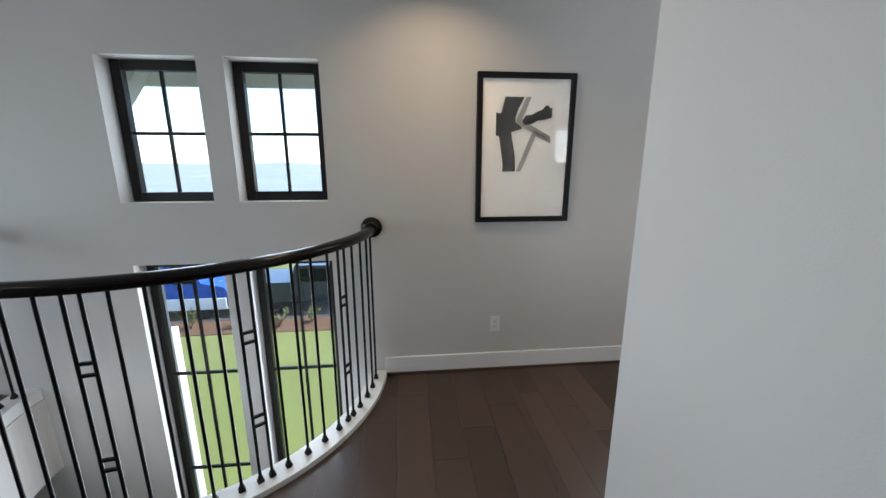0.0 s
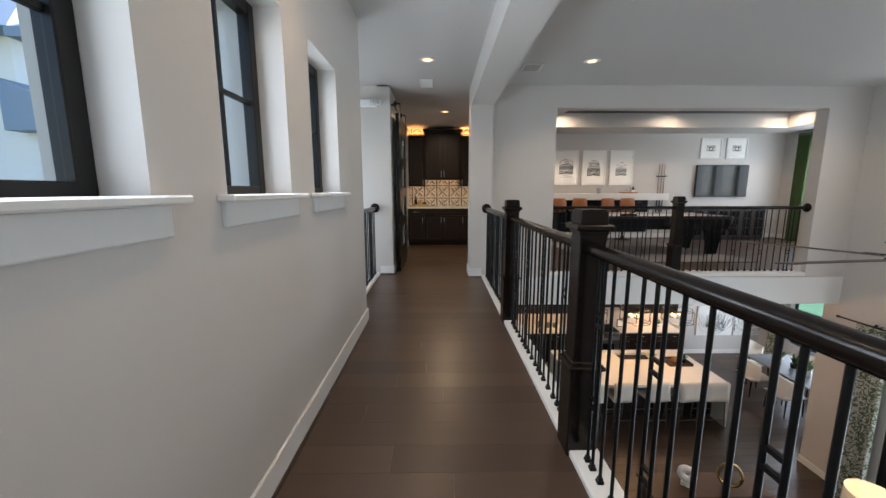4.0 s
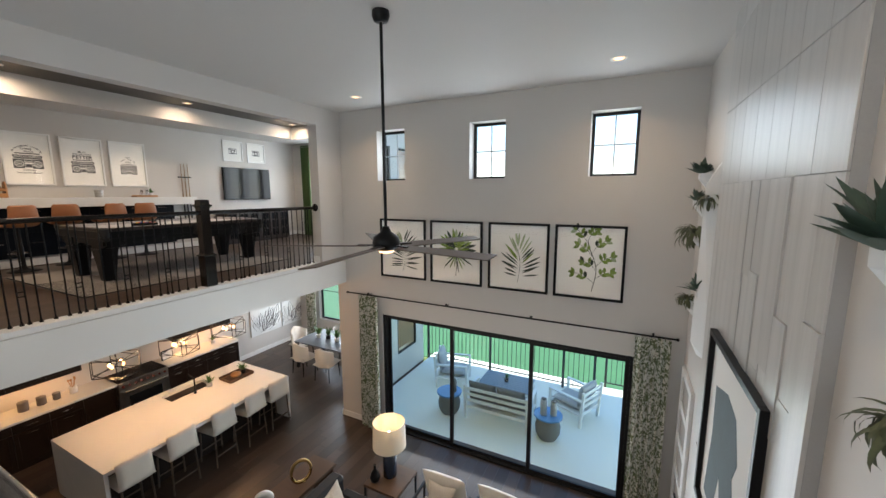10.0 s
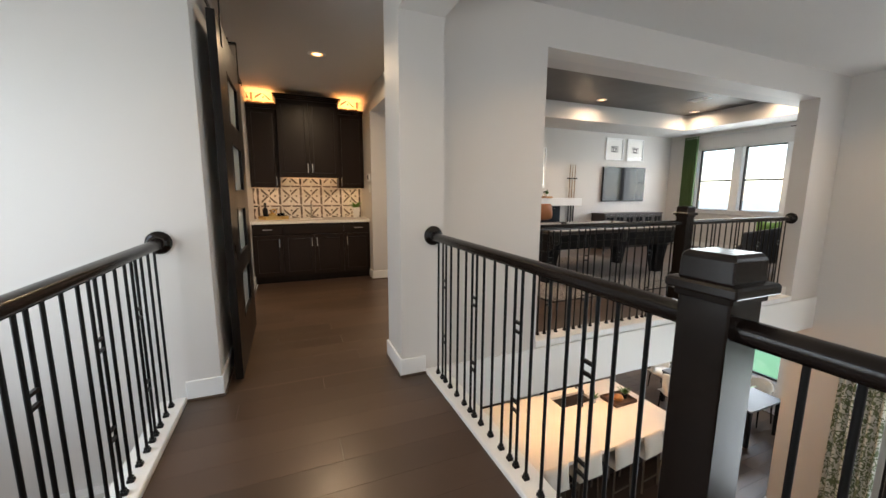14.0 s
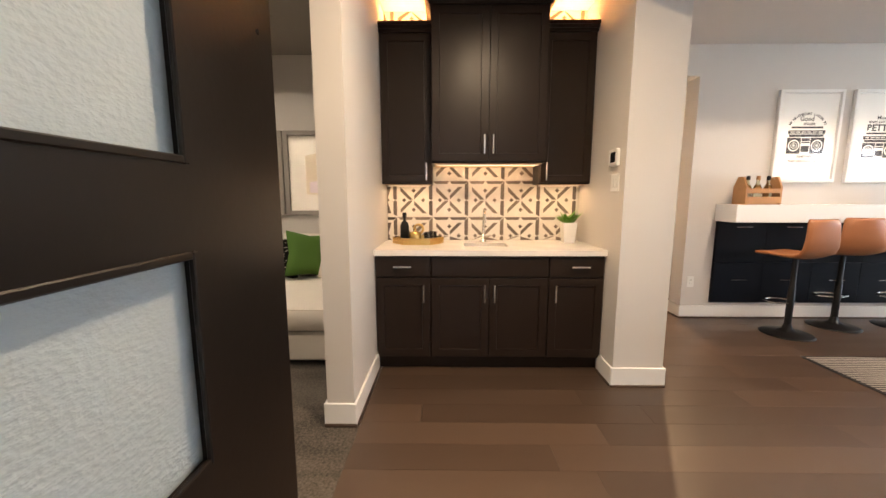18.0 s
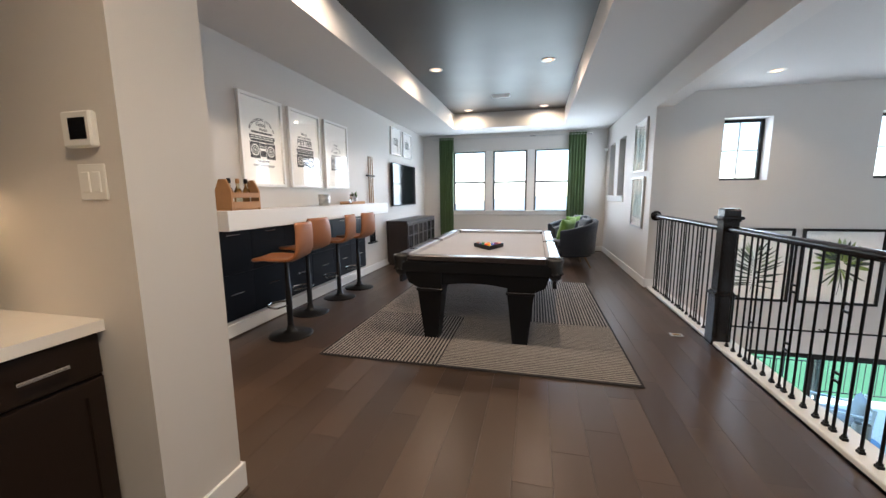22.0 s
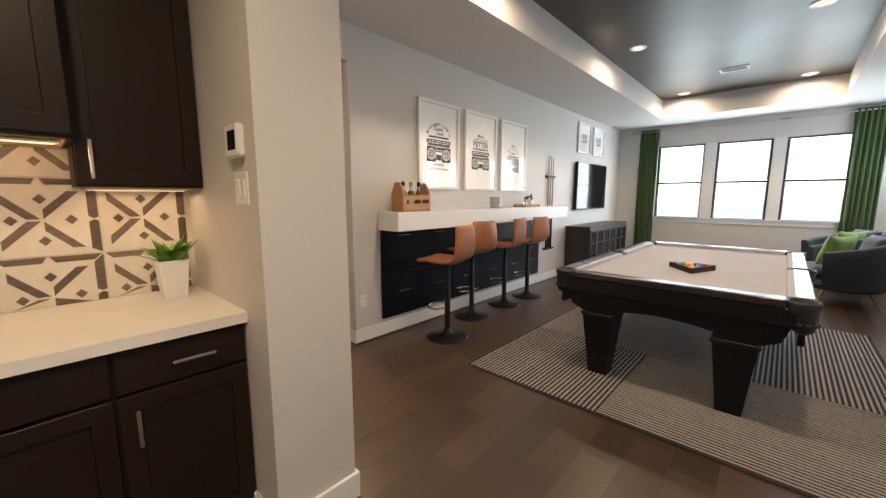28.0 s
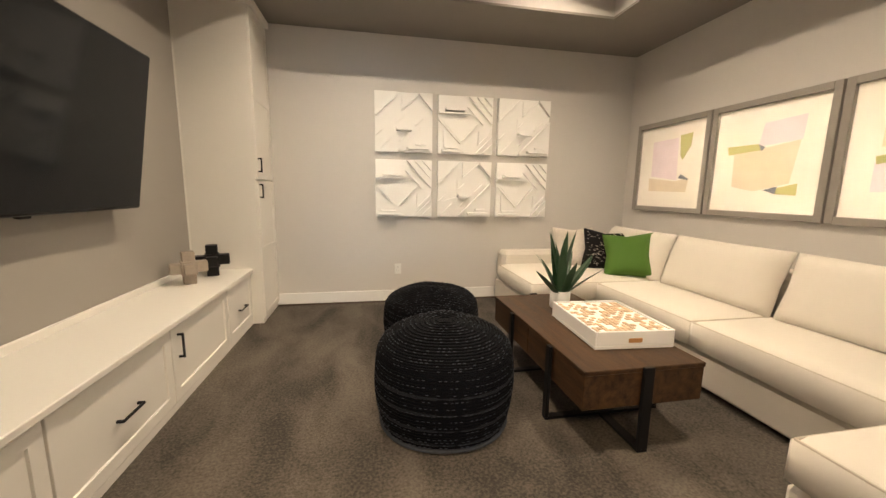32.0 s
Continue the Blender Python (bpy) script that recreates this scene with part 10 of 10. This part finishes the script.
for x, y, z, w in ((-5.2, -8.0, 1.2, 1.3), (-1.6, -8.0, 1.2, 1.3), (-5.2, -8.0, 4.4, 1.1), (-1.6, -8.0, 4.4, 1.1), (4.9, -5.0, 4.6, 1.0), (4.9, -5.0, 1.2, 1.2)):
    wn = part("window", B().rbox(x - w / 2, x + w / 2, y - 0.06, y + 0.02, z, z + 1.4, 0.01), BLACKFRAME, hs)
    for s in (-1, 1):
        part("pane", B().box(x + s * w * 0.24 - w * 0.19, x + s * w * 0.24 + w * 0.19, y - 0.068, y - 0.058, z + 0.08, z + 1.32), SCREEN, wn)

# ---- patio fence ----
fence = thing("fence", "black metal picket fence round the patio", "fence")
FZ = LOW - 0.03
# Black paint lifted to grey; the veiling glare is put into the colour.
FENCEPAINT = mat("glare_greyed_fence_black", (0.045, 0.047, 0.047), 0.5, var=0.15, bump=0.02)


def fence_run(a, b, posts=True):
    a, b = Vector((*a, FZ)), Vector((*b, FZ))
    d = (b - a).length
    part("top_rail", B().bar(a + Vector((0, 0, 1.02)), b + Vector((0, 0, 1.02)), 0.024), FENCEPAINT, fence)
    part("bottom_rail", B().bar(a + Vector((0, 0, 0.12)), b + Vector((0, 0, 0.12)), 0.024), FENCEPAINT, fence)
    n = int(d / 0.115)
    for k in range(n + 1):
        p = a.lerp(b, k / n)
        if k % 16 == 0 or k == n:
            part("post", B().rbox(p.x - 0.028, p.x + 0.028, p.y - 0.028, p.y + 0.028, FZ, FZ + 1.12, 0.004), FENCEPAINT, fence)
        else:
            part("picket", PICK, None, fence).location = p


PICK = B().box(-0.006, 0.006, -0.006, 0.006, 0.10, 1.03).mesh("picket", FENCEPAINT)
fence_run((8.60, -7.42), (4.13, -7.36))
fence_run((3.9, -7.84), (-0.4, -7.84))

# ---- patio furniture ----
ALU = mat("white_aluminium_frame", (0.78, 0.78, 0.77), 0.4, var=0.03, bump=0.01)
GREYPAD = mat("grey_outdoor_cushion", (0.16, 0.155, 0.15), 0.9, var=0.1, scale=6, bump=0.4, bscale=300)
LIGHTPAD = mat("pale_grey_outdoor_cushion", (0.42, 0.42, 0.43), 0.9, var=0.1, scale=6, bump=0.4, bscale=300)
WICKER = mat("grey_woven_wicker", (0.20, 0.19, 0.175), 0.8, var=0.5, scale=60, bump=1.0, bscale=90)
BLUETOP = mat("blue_glazed_top", (0.12, 0.26, 0.48), 0.12, var=0.1, bump=0.0)


def lounge(name, label, category, group, at, turn, w, seats):
    """Flat white frame, slatted back, loose seat and back pads; faces -y before it is turned."""
    t = thing(name, label, category, group, at, turn)
    for s in (-1, 1):
        x = s * (w / 2 - 0.03)
        part("side_frame", B().bar((x, -0.36, 0), (x, -0.36, 0.58), 0.05).bar((x, 0.36, 0), (x, 0.42, 0.78), 0.05).bar((x, -0.38, 0.58), (x, 0.41, 0.58), 0.06, 0.03).bar((x, -0.36, 0.26), (x, 0.36, 0.26), 0.04), ALU, t)
    part("seat_rail", B().box(-w / 2 + 0.05, w / 2 - 0.05, -0.37, -0.33, 0.24, 0.30).box(-w / 2 + 0.05, w / 2 - 0.05, 0.33, 0.37, 0.24, 0.30).box(-w / 2 + 0.05, w / 2 - 0.05, -0.33, 0.33, 0.262, 0.278), ALU, t)
    for z in (0.42, 0.55, 0.68):
        part("back_slat", B().box(-w / 2 + 0.05, w / 2 - 0.05, 0.375 + (z - 0.4) * 0.08, 0.395 + (z - 0.4) * 0.08, z, z + 0.06), ALU, t)
    sw = (w - 0.16) / seats
    for k in range(seats):
        x = -w / 2 + 0.08 + sw * (k + 0.5)
        part("seat_pad", B().cushion(sw * 0.98, 0.66, 0.15, pose(x, -0.03, 0.355), 8, 0.2), LIGHTPAD, t)
        part("back_pad", B().cushion(sw * 0.98, 0.46, 0.15, pose(x, 0.29, 0.62, 80, 0, 0), 8, 0.3), GREYPAD if seats > 1 else LIGHTPAD, t)
    return t


lounge("patio_sofa", "white metal patio sofa with grey cushions", "sofa", "", (5.83, -5.52, FZ), 180, 1.36, 2).matrix_world = pose(5.83, -5.52, FZ, 0, 0, 0)
lounge("patio_armchair", "white metal patio armchair with pale cushions", "armchair", "patio armchairs", (7.35, -6.45, FZ), -75, 0.74, 1)
lounge("patio_armchair", "white metal patio armchair with pale cushions", "armchair", "patio armchairs", (4.45, -6.30, FZ), 65, 0.74, 1)
for x, y, s in ((6.89, -5.22, 1), (4.80, -5.28, 2)):
    t = thing("drum_table", "woven grey drum table with a blue top", "side table", "patio drum tables", (x, y, FZ))
    part("base", B().lathe([(0.17, 0.0), (0.23, 0.12), (0.24, 0.25), (0.20, 0.40), (0.18, 0.45)], 28), WICKER, t)
    part("tabletop", B().lathe([(0.26, 0.45), (0.27, 0.455), (0.27, 0.48), (0.26, 0.485)], 36), BLUETOP, t, "glossy blue round top")
    for k in range(s):
        v = thing("lantern", "grey ribbed ceramic lantern on the drum table", "lantern", "patio lanterns", (x - 0.10 + 0.18 * k, y + 0.06 * k, FZ + 0.486))
        part("body", B().lathe([(0.055, 0), (0.065, 0.01), (0.065, 0.24 + 0.05 * k), (0.045, 0.27 + 0.05 * k)], 18), LIGHTPAD if s == 2 else WICKER, v)
        part("cap", B().lathe([(0.05, 0.27 + 0.05 * k), (0.05, 0.285 + 0.05 * k), (0.02, 0.295 + 0.05 * k)], 18), GREYPAD, v)
t = thing("coffee_table", "low slatted blue-grey patio coffee table", "coffee table", "", (5.95, -6.35, FZ))
SLATBLUE = mat("blue_grey_slats", (0.22, 0.27, 0.34), 0.6, var=0.15, bump=0.1, bscale=40)
for k in range(9):
    part("slat", B().rbox(-0.58, 0.58, -0.36 + 0.082 * k, -0.30 + 0.082 * k, 0.36, 0.385, 0.004), SLATBLUE, t)
for sx in (-1, 1):
    part("leg_frame", B().box(sx * 0.56 - 0.025, sx * 0.56 + 0.025, -0.34, -0.29, 0, 0.36).box(sx * 0.56 - 0.025, sx * 0.56 + 0.025, 0.29, 0.34, 0, 0.36).box(sx * 0.56 - 0.025, sx * 0.56 + 0.025, -0.29, 0.29, 0.31, 0.36), ALU, t)
small_plant(5.95, -6.33, FZ + 0.386, 0.15, 91, "small green plant on the patio coffee table")


# ---- floor boards ----
PLANK_W, GAP = 0.19, 0.0012
plank_meshes = {}
plank_rnd = random.Random(77)


def plank_mesh(w, length):
    key = (round(w, 4), round(length, 4))
    if key not in plank_meshes:
        plank_meshes[key] = B().box(0, w - GAP, 0, length - GAP, -0.0150, 0.0).mesh("plank", FLOORWOOD)
    return plank_meshes[key]


def column(y0, y1):
    """Board ends down one row."""
    y, out = y0, []
    first_len = plank_rnd.uniform(0.35, 1.7)
    while y < y1 - 0.001:
        step = first_len if not out else plank_rnd.choice((0.75, 1.05, 1.35, 1.65, 1.95, 2.1))
        e = y1 if y1 - (y + step) < 0.25 else y + step
        out.append((y, e))
        y = e
    return out


def lay(owner, x0, x1, span):
    """Boards along y, row by row; span(xa, xb) gives the y reaches of a row at both its edges."""
    k = math.floor(x0 / PLANK_W)
    while k * PLANK_W < x1 - 0.002:
        xa, xb = max(x0, k * PLANK_W), min(x1, (k + 1) * PLANK_W)
        k += 1
        if xb - xa < 0.01:
            continue
        for y0, y1, cut in span(xa, xb):
            runs = column(y0, y1)
            for a, b in runs:
                o = part("plank", plank_mesh(xb - xa, b - a), None, owner)
                o.location = (xa, a, 0.0)
            if cut:
                part("plank", B().prism([(xa, y1), (xb - GAP, y1), (xb - GAP, cut[1]), (xa, cut[0])], -0.0155, 0.0), FLOORWOOD, owner)


def landing_span(xa, xb):
    da, db = abs(xa - BALC[0]), abs(xb - BALC[0])
    r = 1.16
    if min(da, db) >= r:
        return [(-3.2, FRONT, None)]
    ya, yb = (BALC[1] - math.sqrt(max(0.0, r * r - d * d)) for d in (da, db))
    low = min(ya, yb)
    return [(-3.2, low - 0.02, (ya, yb))]


lay(bpy.data.objects["floor_landing"], -2.9, 2.33, landing_span)
lay(bpy.data.objects["floor_walkway"], 2.33, 8.72, lambda xa, xb: [(1.60 if xa > WEST - 0.01 else 1.47, 3.15 if xa >= 6.592 else FRONT, None)])
lay(bpy.data.objects["floor_game_room"], 8.72, 13.2, lambda xa, xb: [(FAR, FRONT, None)])

lower = B()
k = 2.33
while k < 13.2:
    y = BACK if k < 8.6 else FAR
    top = 1.5 if k < 8.6 else 3.8
    for a, b in column(y, top):
        lower.rbox(k, k + 0.19 - 0.002, a, b - 0.002, LOW + 0.0, LOW + 0.006, 0.0006)
    k += 0.19
tagged(part("board", lower, FLOORWOOD, bpy.data.objects["floor_lower"]), kind="stuff")
